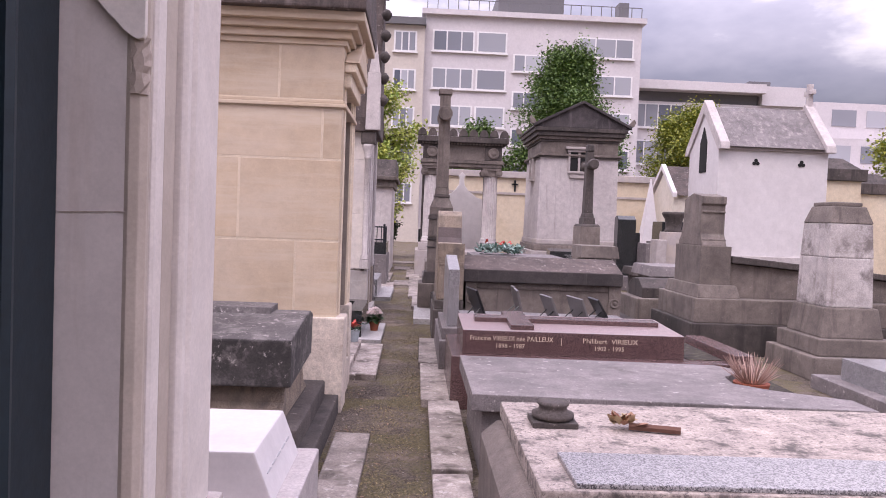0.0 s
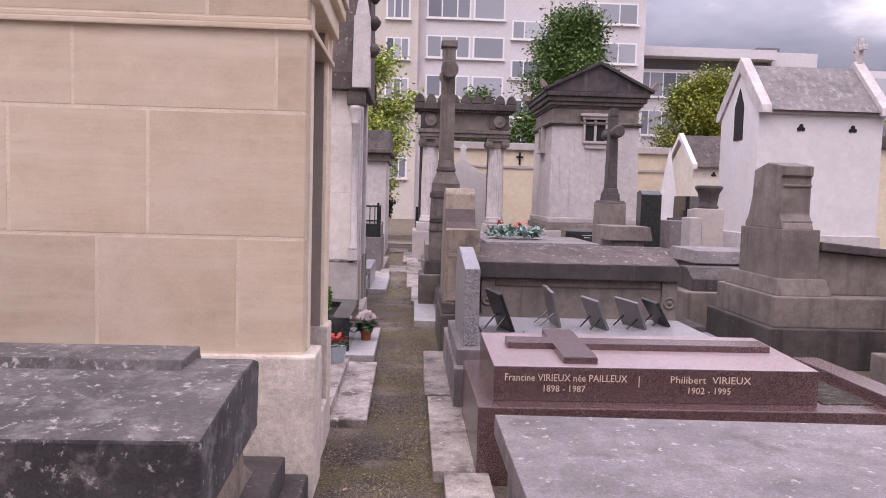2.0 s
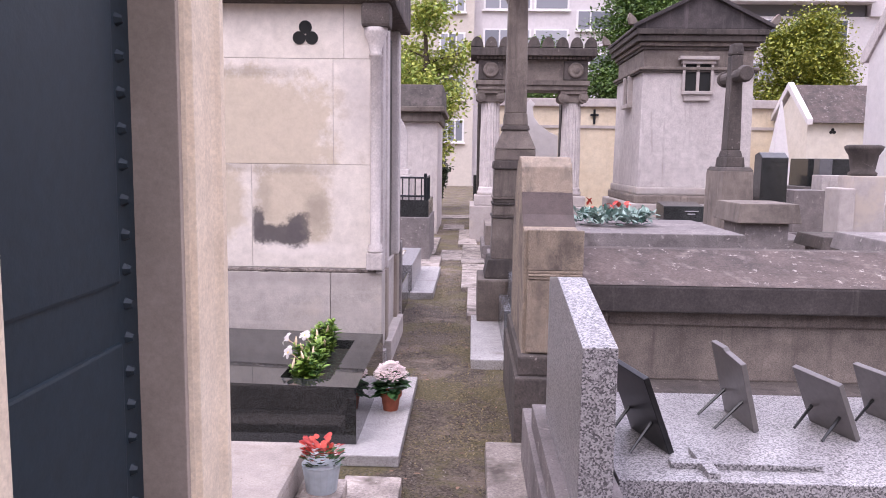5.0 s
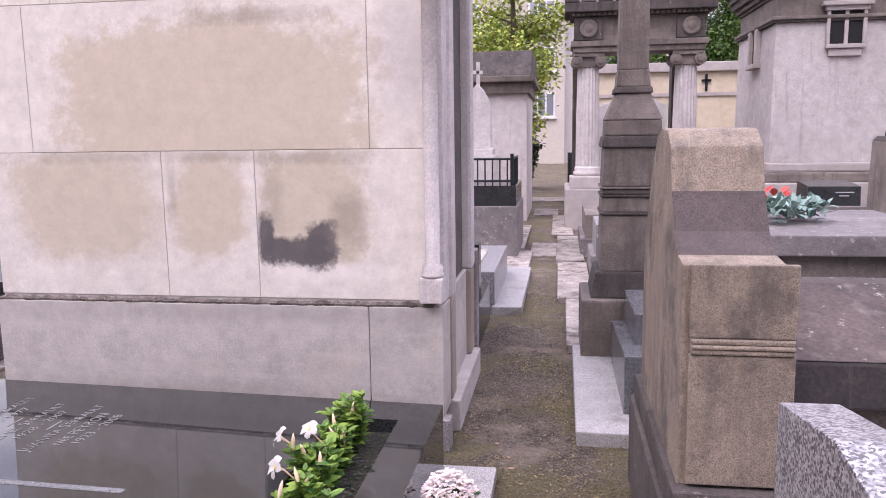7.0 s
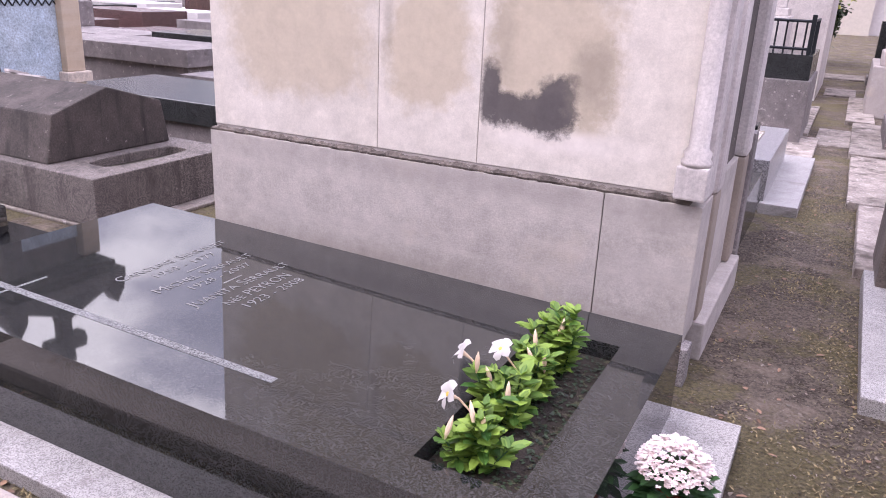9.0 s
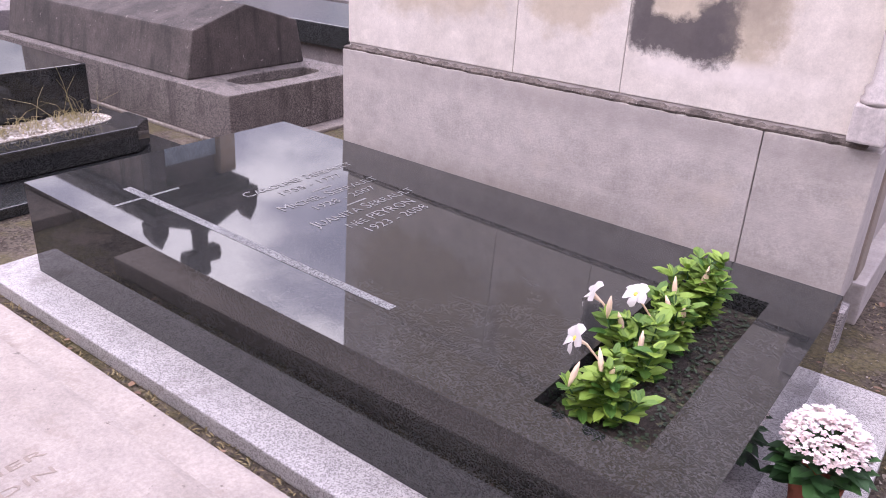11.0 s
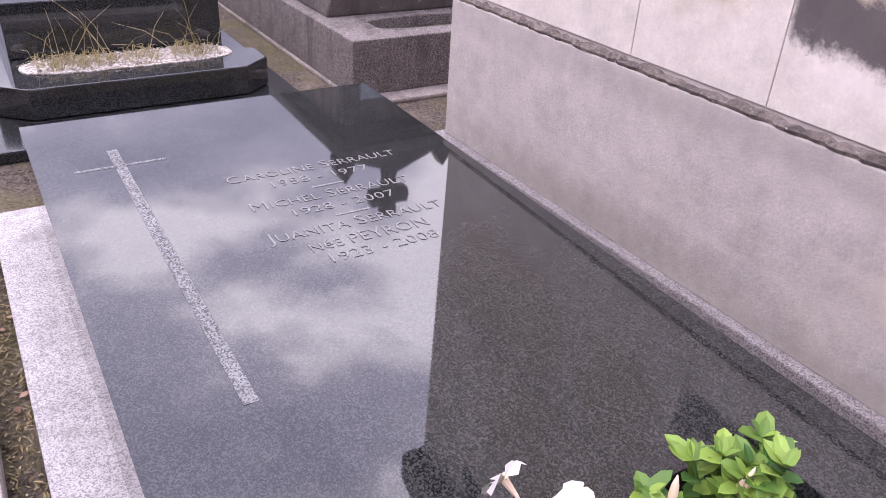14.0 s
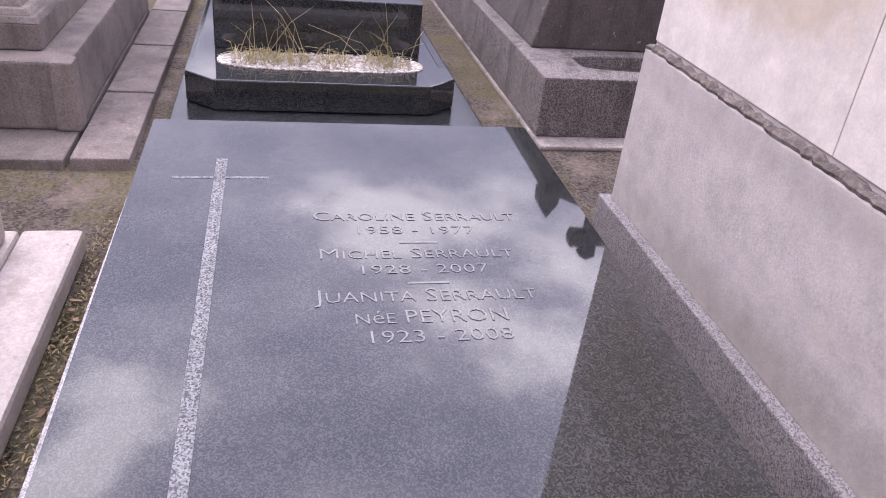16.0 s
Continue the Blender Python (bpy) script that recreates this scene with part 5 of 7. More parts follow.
def pedestal_tomb():
    s = thing("pedestal_tomb", 3.6, 8.6, 0, "grey stone tomb with stepped pedestal headstone", "tomb")
    boxes("base", M["dirty"], s, (3.02, 5.6, 8.0, 9.35, 0, 0.34), bev=0.012)
    boxes("base", M["dirty_pale"], s, (3.08, 5.6, 8.06, 9.28, 0.34, 0.60), (3.12, 3.60, 8.12, 9.2, 0.60, 0.74, 0.03, 0.05), bev=0.012)
    boxes("pedestal", M["dirty_pale"], s, (3.17, 3.51, 8.2, 9.0, 0.73, 1.16), bev=0.008)
    bm = bmesh.new()
    prism(bm, "x", [(8.22, 1.16), (8.96, 1.16), (8.96, 1.20), (8.90, 1.27), (8.84, 1.45), (8.82, 1.68), (8.56, 1.74), (8.27, 1.70), (8.27, 1.62), (8.30, 1.60), (8.30, 1.29), (8.24, 1.20)], 3.19, 3.46)
    part("headstone", bm, M["dirty_pale"], s, "", 0.01)
    boxes("headstone_band", M["dirty_pale"], s, (3.21, 3.462, 8.286, 8.85, 1.52, 1.545), (3.20, 3.465, 8.25, 8.92, 1.21, 1.235), bev=0.01)
    bm = bmesh.new()
    prism(bm, "y", [(3.5, 0.60), (5.8, 0.60), (5.8, 0.80), (3.52, 0.98)], 8.25, 9.1)
    part("sloping_slab", bm, M["dirty_pale"], s, "", 0.01)
    bm = bmesh.new()
    prism(bm, "y", [(3.52, 0.985), (5.9, 0.80), (5.9, 0.86), (3.52, 1.06)], 8.18, 9.18)
    part("lid", bm, M["dirty"], s, "", 0.012)


def truncated_obelisk():
    s = thing("obelisk_tomb", 4.1, 7.2, 0, "weathered grey obelisk headstone with a whitish face", "tomb")
    boxes("base", M["dirty_pale"], s, (3.70, 4.60, 6.75, 7.7, 0, 0.22), (3.77, 4.50, 6.82, 7.62, 0.22, 0.38), (3.83, 4.42, 6.88, 7.55, 0.38, 0.66, 0.04, 0.04), bev=0.015)
    boxes("shaft", M["blotched"], s, (3.89, 4.34, 6.95, 7.5, 0.66, 1.12, 0.01, 0.01), bev=0.012)
    boxes("shoulder", M["blotched"], s, (3.90, 4.33, 6.96, 7.49, 1.12, 1.44, 0.015, 0.015), bev=0.012)
    boxes("cap", M["dirty_pale"], s, (3.91, 4.32, 6.97, 7.48, 1.44, 1.60, 0.05, 0.05), (3.97, 4.25, 7.05, 7.42, 1.60, 1.64), bev=0.012)
    g = thing("granite_tomb", 4.4, 5.7, 0, "grey granite tomb with a small stone", "tomb")
    boxes("slab", M["granite"], g, (3.7, 5.6, 5.3, 6.3, 0, 0.3), bev=0.006)
    boxes("edge", M["slab_grey"], g, (3.55, 5.7, 5.1, 6.5, 0, 0.12), bev=0.006)


def white_chapel():
    s = thing("burial_chapel", 6.8, 15.5, 0, "white rendered burial chapel with steep grey roof", "chapel")
    bm = bmesh.new()
    prism(bm, "x", [(14.72, 0), (16.3, 0), (16.3, 3.02), (15.5, 3.78), (14.72, 3.02)], 5.88, 8.05)
    part("wall", bm, M["white"], s, "white rendered wall", 0.01)
    boxes("plinth", M["lime_white"], s, (5.82, 8.1, 14.66, 16.35, 0, 0.86), bev=0.01)
    bm = bmesh.new()
    prism(bm, "x", [(14.58, 2.96), (14.70, 2.98), (15.5, 3.74), (16.3, 2.98), (16.42, 2.96), (15.5, 3.84)], 6.01, 7.93)
    part("roof", bm, M["roof_grey"], s, "grey streaked stone roof", 0.01)
    for x0, x1 in ((5.84, 6.02), (7.91, 8.10)):
        bm = bmesh.new()
        prism(bm, "x", [(14.52, 2.9), (14.68, 2.9), (15.5, 3.70), (16.32, 2.9), (16.48, 2.9), (16.45, 3.04), (15.5, 3.97), (14.55, 3.04)], x0, x1)
        part("gable_coping", bm, M["lime_white"], s, "", 0.012)
    boxes("eave", M["lime_grey"], s, (6.02, 7.91, 14.66, 14.72, 2.90, 2.96), bev=0.01)
    for x in (6.62, 7.52):
        bm = bmesh.new()
        for du, dv in ((0, 0.035), (-0.035, -0.02), (0.035, -0.02)):
            prism(bm, "y", [(x + du + 0.035 * math.cos(a), 2.68 + dv + 0.035 * math.sin(a)) for a in np.linspace(0, 6.283, 10, endpoint=False)], 14.705 - 0.002 * (du > 0) - 0.004 * (du < 0), 14.8)
        part("trefoil_opening", bm, M["hole"], s)
    bm = bmesh.new()
    prism(bm, "x", [(15.32, 2.5), (15.68, 2.5), (15.68, 3.1), (15.5, 3.42), (15.32, 3.1)], 5.865, 5.94)
    part("lancet_window", bm, M["hole"], s, "dark lancet window")
    boxes("finial_cross", M["lime_white"], s, (7.96, 8.06, 15.45, 15.55, 3.9, 4.38), (7.97, 8.05, 15.32, 15.68, 4.16, 4.25), bev=0.01)


def temple():
    """Mausoleum with a pediment, its corner towards the path."""
    s = thing("burial_chapel", 3.77, 18.6, 0, "grey stone mausoleum with pediment roof", "chapel")
    boxes("step", M["lime_grey"], s, (2.70, 4.86, 17.30, 19.9, 0, 0.72), bev=0.02)
    boxes("base_moulding", M["dirty_pale"], s, (2.78, 4.78, 17.38, 19.8, 0.72, 0.86), bev=0.03)
    boxes("base_moulding", M["lime_grey"], s, (2.82, 4.73, 17.43, 19.75, 0.86, 0.99), bev=0.03)
    boxes("wall", M["lime_white"], s, (2.85, 4.68, 17.48, 19.7, 0.99, 2.86, 0.02, 0.02), bev=0.01)
    boxes("moulding", M["dirty"], s, (2.82, 4.71, 17.45, 19.73, 2.86, 2.89), bev=0.006)
    boxes("moulding", M["dirty_pale"], s, (2.80, 4.73, 17.43, 19.75, 2.892, 2.94), bev=0.012)
    boxes("frieze", M["dirty_pale"], s, (2.88, 4.65, 17.52, 19.67, 2.942, 3.22), bev=0.008)
    for o, z0, z1, m in ((0.03, 3.22, 3.27, "dirty"), (0.07, 3.272, 3.34, "dirty_pale"), (0.13, 3.342, 3.44, "dirty"), (0.17, 3.442, 3.53, "dirty")):
        boxes("cornice", M[m], s, (2.88 - o, 4.65 + o, 17.52 - o, 19.67 + o, z0, z1), bev=0.014)
    bm = bmesh.new()
    prism(bm, "y", [(2.68, 3.532), (4.88, 3.532), (4.88, 3.58), (3.78, 4.12), (2.68, 3.58)], 17.40, 19.86)
    part("roof", bm, M["roof_black"], s, "dark stone pediment roof", 0.02)
    for a, b in ((2.66, 3.78), (4.90, 3.78)):
        bm = bmesh.new()
        prism(bm, "y", [(a, 3.535), (a, 3.60), (b, 4.15), (b, 4.085)], 17.33, 17.42)
        part("raking_moulding", bm, M["roof_black"], s, "", 0.008)
    for x, y in ((2.67, 17.36), (4.88, 17.36), (2.67, 19.72), (4.88, 19.72)):
        bm = bmesh.new()
        o = 0.05 if x > 4 else -0.05
        prism(bm, "y", [(x - 0.07, 3.60), (x + 0.07, 3.60), (x + 0.07 + o, 3.70), (x + o * 1.6, 3.78), (x - 0.05 + o, 3.70)], y, y + 0.12)
        part("corner_ornament", bm, M["dirty_pale"], s, "", 0.01)
    boxes("window_hood", M["lime_grey"], s, (3.43, 4.06, 17.38, 17.50, 3.05, 3.11), bev=0.012)
    boxes("window_hood", M["lime_grey"], s, (3.48, 4.02, 17.42, 17.50, 2.99, 3.048), bev=0.008)
    boxes("window_frame", M["lime_grey"], s, (3.50, 3.545, 17.44, 17.50, 2.56, 2.99), (3.955, 4.00, 17.44, 17.50, 2.56, 2.99), (3.725, 3.775, 17.45, 17.50, 2.56, 2.99), bev=0.006)
    boxes("window_sill", M["lime_grey"], s, (3.50, 4.00, 17.42, 17.50, 2.50, 2.558), (3.54, 3.96, 17.45, 17.50, 2.40, 2.498), bev=0.012)
    boxes("window_opening", M["hole"], s, (3.546, 3.954, 17.47, 17.54, 2.56, 2.988), bev=0)
    boxes("side_niche", M["hole"], s, (2.84, 2.90, 18.35, 18.62, 2.42, 2.84), label="dark niche in the side wall", bev=0)
    boxes("niche_frame", M["lime_grey"], s, (2.79, 2.90, 18.25, 18.345, 2.40, 2.88), (2.79, 2.90, 18.625, 18.72, 2.40, 2.88), (2.77, 2.90, 18.22, 18.75, 2.33, 2.398), bev=0.01)


def porch():
    """Open temple front on two fluted columns."""
    s = thing("columned_tomb", 1.1, 18.2, 0, "stone tomb with two fluted columns and a carved entablature", "tomb")
    boxes("base", M["lime_grey"], s, (0.08, 2.06, 17.72, 19.3, 0, 0.62), (0.15, 0.66, 17.78, 18.28, 0.62, 0.80), (1.55, 2.05, 17.78, 18.28, 0.62, 0.80), bev=0.02)
    for x in (0.41, 1.80):
        bm = bmesh.new()
        lathe(bm, x, 18.05, [(0.20, 0.80), (0.205, 0.86), (0.18, 0.88), (0.19, 0.91), (0.175, 0.94)], 24)
        part("column_base", bm, M["lime_white"], s, smooth=True)
        bm = bmesh.new()
        lathe(bm, x, 18.05, [(0.172, 0.94), (0.17, 1.6), (0.155, 2.38)], 40, 0.09)
        part("column", bm, M["lime_white"], s, "fluted column")
        bm = bmesh.new()
        box(bm, x - 0.22, x + 0.22, 17.84, 18.26, 2.52, 2.58)
        box(bm, x - 0.17, x + 0.17, 17.88, 18.22, 2.38, 2.52)
        for dx in (-0.17, 0.17):
            rod(bm, (x + dx, 17.84, 2.46), (x + dx, 18.26, 2.46), 0.085, seg=14)
            rod(bm, (x + dx, 17.82, 2.46), (x + dx, 17.845, 2.46), 0.045, seg=12)
        part("capital", bm, M["dirty_pale"], s, "scrolled capital", 0.006)
    boxes("architrave", M["dirty_pale"], s, (0.18, 2.03, 17.82, 18.42, 2.58, 2.66), (0.15, 2.06, 17.79, 18.44, 2.66, 2.74), bev=0.01)
    boxes("frieze", M["dirty_pale"], s, (0.20, 2.01, 17.84, 18.40, 2.74, 3.08), bev=0.008)
    boxes("corner_block", M["dirty"], s, (0.19, 0.60, 17.80, 17.85, 2.75, 3.07), (1.62, 2.02, 17.80, 17.85, 2.75, 3.07), bev=0.01)
    for x in (0.40, 1.82):
        bm = bmesh.new()
        lathe(bm, 0, 0, [(0.13, 0), (0.13, 0.02), (0.10, 0.035), (0.085, 0.02), (0.05, 0.04), (0.0125, 0.05)], 18)
        bm.transform(Matrix.Translation((x, 17.80, 2.91)) @ pose(0, 0, 0, 90, 0, 0))
        part("wreath_relief", bm, M["dirty_pale"], s, smooth=True)
    boxes("dentil_band", M["dirty"], s, (0.14, 2.07, 17.77, 18.45, 3.08, 3.13), (0.06, 2.15, 17.68, 18.52, 3.13, 3.26), bev=0.012)
    for k in range(26):
        boxes("dentil", M["dirty_pale"], s, (0.16 + k * 0.073, 0.20 + k * 0.073, 17.735, 17.775, 3.085, 3.125), bev=0)
    for k in range(9):
        bm = bmesh.new()
        x = 0.16 + k * 0.236
        pts = [(x + 0.105 * math.cos(a), 3.27 + 0.17 * math.sin(a)) for a in np.linspace(0, math.pi, 9)]
        prism(bm, "y", pts, 17.70, 17.78)
        part("scallop", bm, M["dirty"], s, "", 0.008)
    boxes("rear_pier", M["dirty"], s, (0.2, 0.42, 18.9, 19.2, 0.6, 2.9), (1.72, 2.0, 18.9, 19.2, 0.6, 2.9), bev=0.01)
    # white gabled stele standing behind
    s = thing("white_stele", 1.23, 20.0, 0, "white gabled stele behind the columns", "headstone")
    bm = bmesh.new()
    pts = [(0.66, 0.0), (1.80, 0.0), (1.80, 1.89), (1.62, 1.96), (1.42, 2.11), (1.31, 2.26), (1.29, 2.43), (1.335, 2.50), (1.235, 2.60), (1.14, 2.50), (1.18, 2.43), (1.16, 2.26), (1.05, 2.11), (0.86, 1.96), (0.66, 1.89)]
    prism(bm, "y", pts, 19.95, 20.08)
    part("stone", bm, M["white"], s, "", 0.008)
    boxes("base", M["white"], s, (0.55, 1.9, 19.8, 20.25, 0, 0.35), bev=0.015)


def left_far():
    # dark tomb with fence and monuments along the far path
    s = thing("fenced_tomb", -1.2, 15.6, 0, "dark polished tomb inside a black iron fence", "tomb")
    boxes("base", M["slab_grey"], s, (-2.3, -0.46, 14.95, 16.3, 0, 0.62), bev=0.01)
    boxes("slab", M["black_rough"], s, (-2.25, -0.48, 15.0, 16.25, 0.62, 0.85), bev=0.01)
    for x, y in [(-2.2 + k * 0.085, 15.08) for k in range(20)] + [(-0.53, 15.18 + k * 0.1) for k in range(11)]:
        bm = bmesh.new()
        rod(bm, (x, y, 0.85), (x, y, 1.15), 0.009)
        part("fence_bar", bm, M["iron"], s)
    for p, q in (((-2.2, 15.08, 0.90), (-0.53, 15.08, 0.90)), ((-2.2, 15.08, 1.15), (-0.53, 15.08, 1.15)), ((-0.53, 15.08, 1.15), (-0.53, 16.2, 1.15))):
        bm = bmesh.new()
        rod(bm, p, q, 0.014)
        part("fence_rail", bm, M["iron"], s)
    boxes("fence_post", M["iron"], s, (-0.55, -0.51, 15.06, 15.10, 0.85, 1.21), bev=0.004)
    s = thing("low_tomb", -1.2, 13.2, 0, "grey granite tomb with a small flower bed", "tomb")
    boxes("slab", M["granite"], s, (-2.4, -0.50, 12.3, 13.8, 0, 0.34), bev=0.008)
    boxes("flower_bed", M["gravel_white"], s, (-1.4, -0.65, 12.6, 13.4, 0.33, 0.36), bev=0)
    s = thing("dark_tomb", -1.2, 11.5, 0, "black granite tomb with leaning plaques", "tomb")
    boxes("base", M["black_rough"], s, (-2.4, -0.52, 10.95, 12.1, 0, 0.30), bev=0.006)
    boxes("headstone", M["black_rough"], s, (-0.72, -0.54, 11.1, 11.25, 0.30, 0.58), (-0.74, -0.55, 11.6, 11.75, 0.30, 0.66), bev=0.006)
    s = thing("dark_stele", -0.6, 10.9, 0, "dark grey polished stele against the chapel", "headstone")
    boxes("stele", M["slab_grey"], s, (-0.64, -0.48, 10.80, 10.92, 0, 0.74, 0.0, 0.0), bev=0.01)
    # chapel and pointed stele farther on
    s = thing("burial_chapel", -1.5, 20.5, 0, "pale stone burial chapel with a flat grey roof", "chapel")
    boxes("wall", M["lime_white"], s, (-2.6, -0.53, 19.0, 21.5, 0, 2.08), bev=0.01)
    boxes("cornice", M["dirty_pale"], s, (-2.7, -0.48, 18.9, 21.6, 2.08, 2.26), (-2.8, -0.40, 18.8, 21.7, 2.26, 2.36), bev=0.02)
    bm = bmesh.new()
    prism(bm, "x", [(18.85, 2.36), (21.6, 2.36), (21.3, 2.78), (19.15, 2.78)], -2.75, -0.45)
    part("roof", bm, M["dirty"], s, "", 0.02)
    s = thing("pointed_stele", -1.1, 16.9, 0, "white pointed gothic stele", "headstone")
    bm = bmesh.new()
    prism(bm, "y", [(-1.29, 1.24), (-0.93, 1.24), (-0.93, 1.78), (-0.97, 1.92), (-1.04, 2.04), (-1.11, 2.11), (-1.18, 2.04), (-1.25, 1.92), (-1.29, 1.78)], 16.85, 17.0)
    part("stele", bm, M["lime_white"], s, "", 0.012)
    boxes("base", M["lime_white"], s, (-1.36, -0.86, 16.6, 17.2, 0, 1.15), (-1.33, -0.89, 16.7, 17.1, 1.15, 1.24), bev=0.015)
    boxes("finial", M["lime_white"], s, (-1.13, -1.08, 16.9, 16.95, 2.09, 2.40), (-1.17, -1.04, 16.9, 16.95, 2.24, 2.29), bev=0.006)


def right_middle():
    for k, (x0, x1, y0, y1, z, m, label) in enumerate((
            (0.36, 0.9, 11.75, 12.3, 0.40, "grey_polished", "small grey polished tomb block"), (0.34, 0.9, 12.5, 13.3, 0.52, "slab_grey", "grey stone tomb beside the path"),
            (0.36, 1.0, 13.8, 14.6, 0.55, "granite", "speckled grey granite tomb block"), (0.3, 1.0, 15.2, 16.4, 0.5, "dirty_pale", "weathered low stone tomb block"))):
        s = thing("low_tomb", (x0 + x1) / 2, (y0 + y1) / 2, 0, label, "tomb")
        boxes("base", M["slab_grey"], s, (x0 - 0.05, x1 + 0.4, y0 - 0.05, y1 + 0.05, 0, z * 0.45), bev=0.01)
        boxes("block", M[m], s, (x0, x1, y0, y1, z * 0.45, z), bev=0.008)
    s = thing("low_tomb", 1.0, 10.4, 0, "blue-grey polished granite tomb in two tiers", "tomb")
    bm = bmesh.new()
    prism(bm, "x", [(9.94, 0.0), (10.92, 0.0), (10.92, 0.30), (9.94, 0.36)], 0.325, 2.2)
    part("base", bm, M["grey_polished"], s, "", 0.005)
    bm = bmesh.new()
    prism(bm, "x", [(10.22, 0.32), (10.88, 0.30), (10.88, 0.50), (10.22, 0.505)], 0.395, 2.1)
    part("slab", bm, M["grey_polished"], s, "", 0.005)
    s = thing("slab_tomb", 2.2, 11.6, 0, "wide grey stone slab tomb bearing a wreath", "tomb")
    boxes("body", M["dirty_pale"], s, (1.0, 2.2, 10.9, 12.2, 0, 0.72), bev=0.01)
    boxes("slab", M["slab_grey"], s, (0.92, 2.28, 10.8, 12.3, 0.72, 0.84), bev=0.01)
    WX = 1.36
    w = thing("wreath", WX, 11.6, 0.84, "green artificial wreath with a red ribbon", "wreath")
    rng = random.Random(21)
    bm, red = bmesh.new(), bmesh.new()
    for k in range(420):
        a = rng.uniform(0, 6.28)
        r = 0.19 + rng.uniform(-0.09, 0.09)
        leaf(bm, Vector((WX + 1.3 * r * math.cos(a), 11.55 + r * math.sin(a), 0.86 + rng.uniform(0, 0.10))), Vector((rng.uniform(-1, 1), rng.uniform(-1, 1), rng.uniform(-0.2, 1))), Vector((0, 0, 1)), 0.08, 0.04)
    for k in range(12):
        leaf(red, Vector((WX + rng.uniform(-0.2, 0.25), 11.85, 0.93 + rng.uniform(0, 0.08))), Vector((rng.uniform(-1, 1), rng.uniform(-1, 1), 0.5)), Vector((0, 0, 1)), 0.1, 0.05)
    part("foliage", bm, M["wreath"], w)
    part("ribbon", red, M["petal_red"], w)
    q = thing("stone_casket", 3.1, 15.95, 0, "small black polished stone casket with worn lettering", "casket")
    boxes("base", M["slab_grey"], q, (2.5, 3.6, 15.7, 16.5, 0, 0.55), bev=0.01)
    bm = bmesh.new()
    prism(bm, "x", [(15.78, 0.55), (16.25, 0.55), (16.25, 0.82), (15.80, 0.775)], 2.88, 3.46)
    part("body", bm, M["black_rough"], q, "", 0.006)
    boxes("lettering", M["ink_pale"], q, (3.18, 3.38, 15.779, 15.784, 0.70, 0.712), (3.22, 3.33, 15.778, 15.783, 0.66, 0.672), bev=0)
    s = thing("stepped_tomb", 3.0, 10.2, 0, "low weathered stone tomb with curved lid", "tomb")
    boxes("base", M["dirty_pale"], s, (2.95, 4.2, 9.75, 10.6, 0, 0.42), bev=0.015)
    bm = bmesh.new()
    prism(bm, "x", [(9.85, 0.42), (10.5, 0.42), (10.5, 0.55), (10.3, 0.66), (10.05, 0.66), (9.85, 0.55)], 3.05, 4.1)
    part("lid", bm, M["dirty"], s, "", 0.012)
    for x0, x1, y0, y1, z, m in ((3.5, 6.0, 11.0, 12.0, 0.78, "slab_grey"), (5.4, 6.6, 12.6, 13.4, 0.7, "dirty_pale"), (5.8, 8.5, 10.0, 11.0, 0.6, "slab_grey"), (6.4, 9.0, 11.8, 12.8, 0.66, "dirty"),
                                (2.8, 3.45, 12.5, 13.3, 1.0, "dirty_pale"), (3.7, 5.2, 12.6, 13.3, 0.66, "dirty"), (8.5, 11, 13.5, 14.6, 0.6, "black_rough"), (5.9, 8.0, 7.0, 8.0, 0.5, "black_rough"), (5.9, 8.5, 8.3, 9.4, 0.45, "slab_grey")):
        s = thing("low_tomb", (x0 + x1) / 2, (y0 + y1) / 2, 0, "low grey stone tomb with a flat slab", "tomb", "tombs across the rows")
        boxes("body", M["slab_grey"], s, (x0 + 0.1, x1 - 0.1, y0 + 0.08, y1 - 0.08, 0, z * 0.8), bev=0.01)
        boxes("slab", M[m], s, (x0, x1, y0, y1, z * 0.8, z, 0.03, 0.03), bev=0.01)
    for x0, x1, y0, y1, z0, z1, m, word in ((6.1, 7.8, 18.6, 19.4, 1.0, 1.5, "black_rough", "black polished tomb block across the rows"), (5.95, 6.42, 17.7, 18.1, 0.3, 1.22, "lime_white", "pale stone headstone block behind the tombs"),
                                            (6.12, 6.36, 18.2, 18.45, 0.3, 1.5, "grey_polished", "blue-grey polished headstone across the rows"), (5.3, 5.9, 17.2, 17.9, 0.3, 0.98, "slab_grey", "low grey stone tomb block across the rows"), (4.9, 5.7, 19.0, 19.9, 0.4, 1.2, "black_rough", "dark polished tomb block")):
        s = thing("small_tomb", (x0 + x1) / 2, (y0 + y1) / 2, 0, word, "tomb", "tombs across the rows")
        boxes("base", M["slab_grey"], s, (x0 - 0.1, x1 + 0.1, y0 - 0.1, y1 + 0.1, 0, z0), bev=0.012)
        boxes("block", M[m], s, (x0, x1, y0, y1, z0, z1, 0.01, 0.01), bev=0.012)
    s = thing("black_headstone", 4.55, 16.2, 0, "black polished headstone with sloping top", "headstone")
    bm = bmesh.new()
    prism(bm, "x", [(16.1, 0.3), (16.4, 0.3), (16.4, 1.53), (16.25, 1.57), (16.1, 1.49)], 4.35, 4.74)
    part("stone", bm, M["black_rough"], s, "", 0.012)
    boxes("base", M["slab_grey"], s, (3.9, 5.2, 15.9, 17.2, 0, 0.3), bev=0.01)
    s = thing("small_obelisk", 6.5, 21.0, 0, "white painted pointed obelisk", "obelisk")
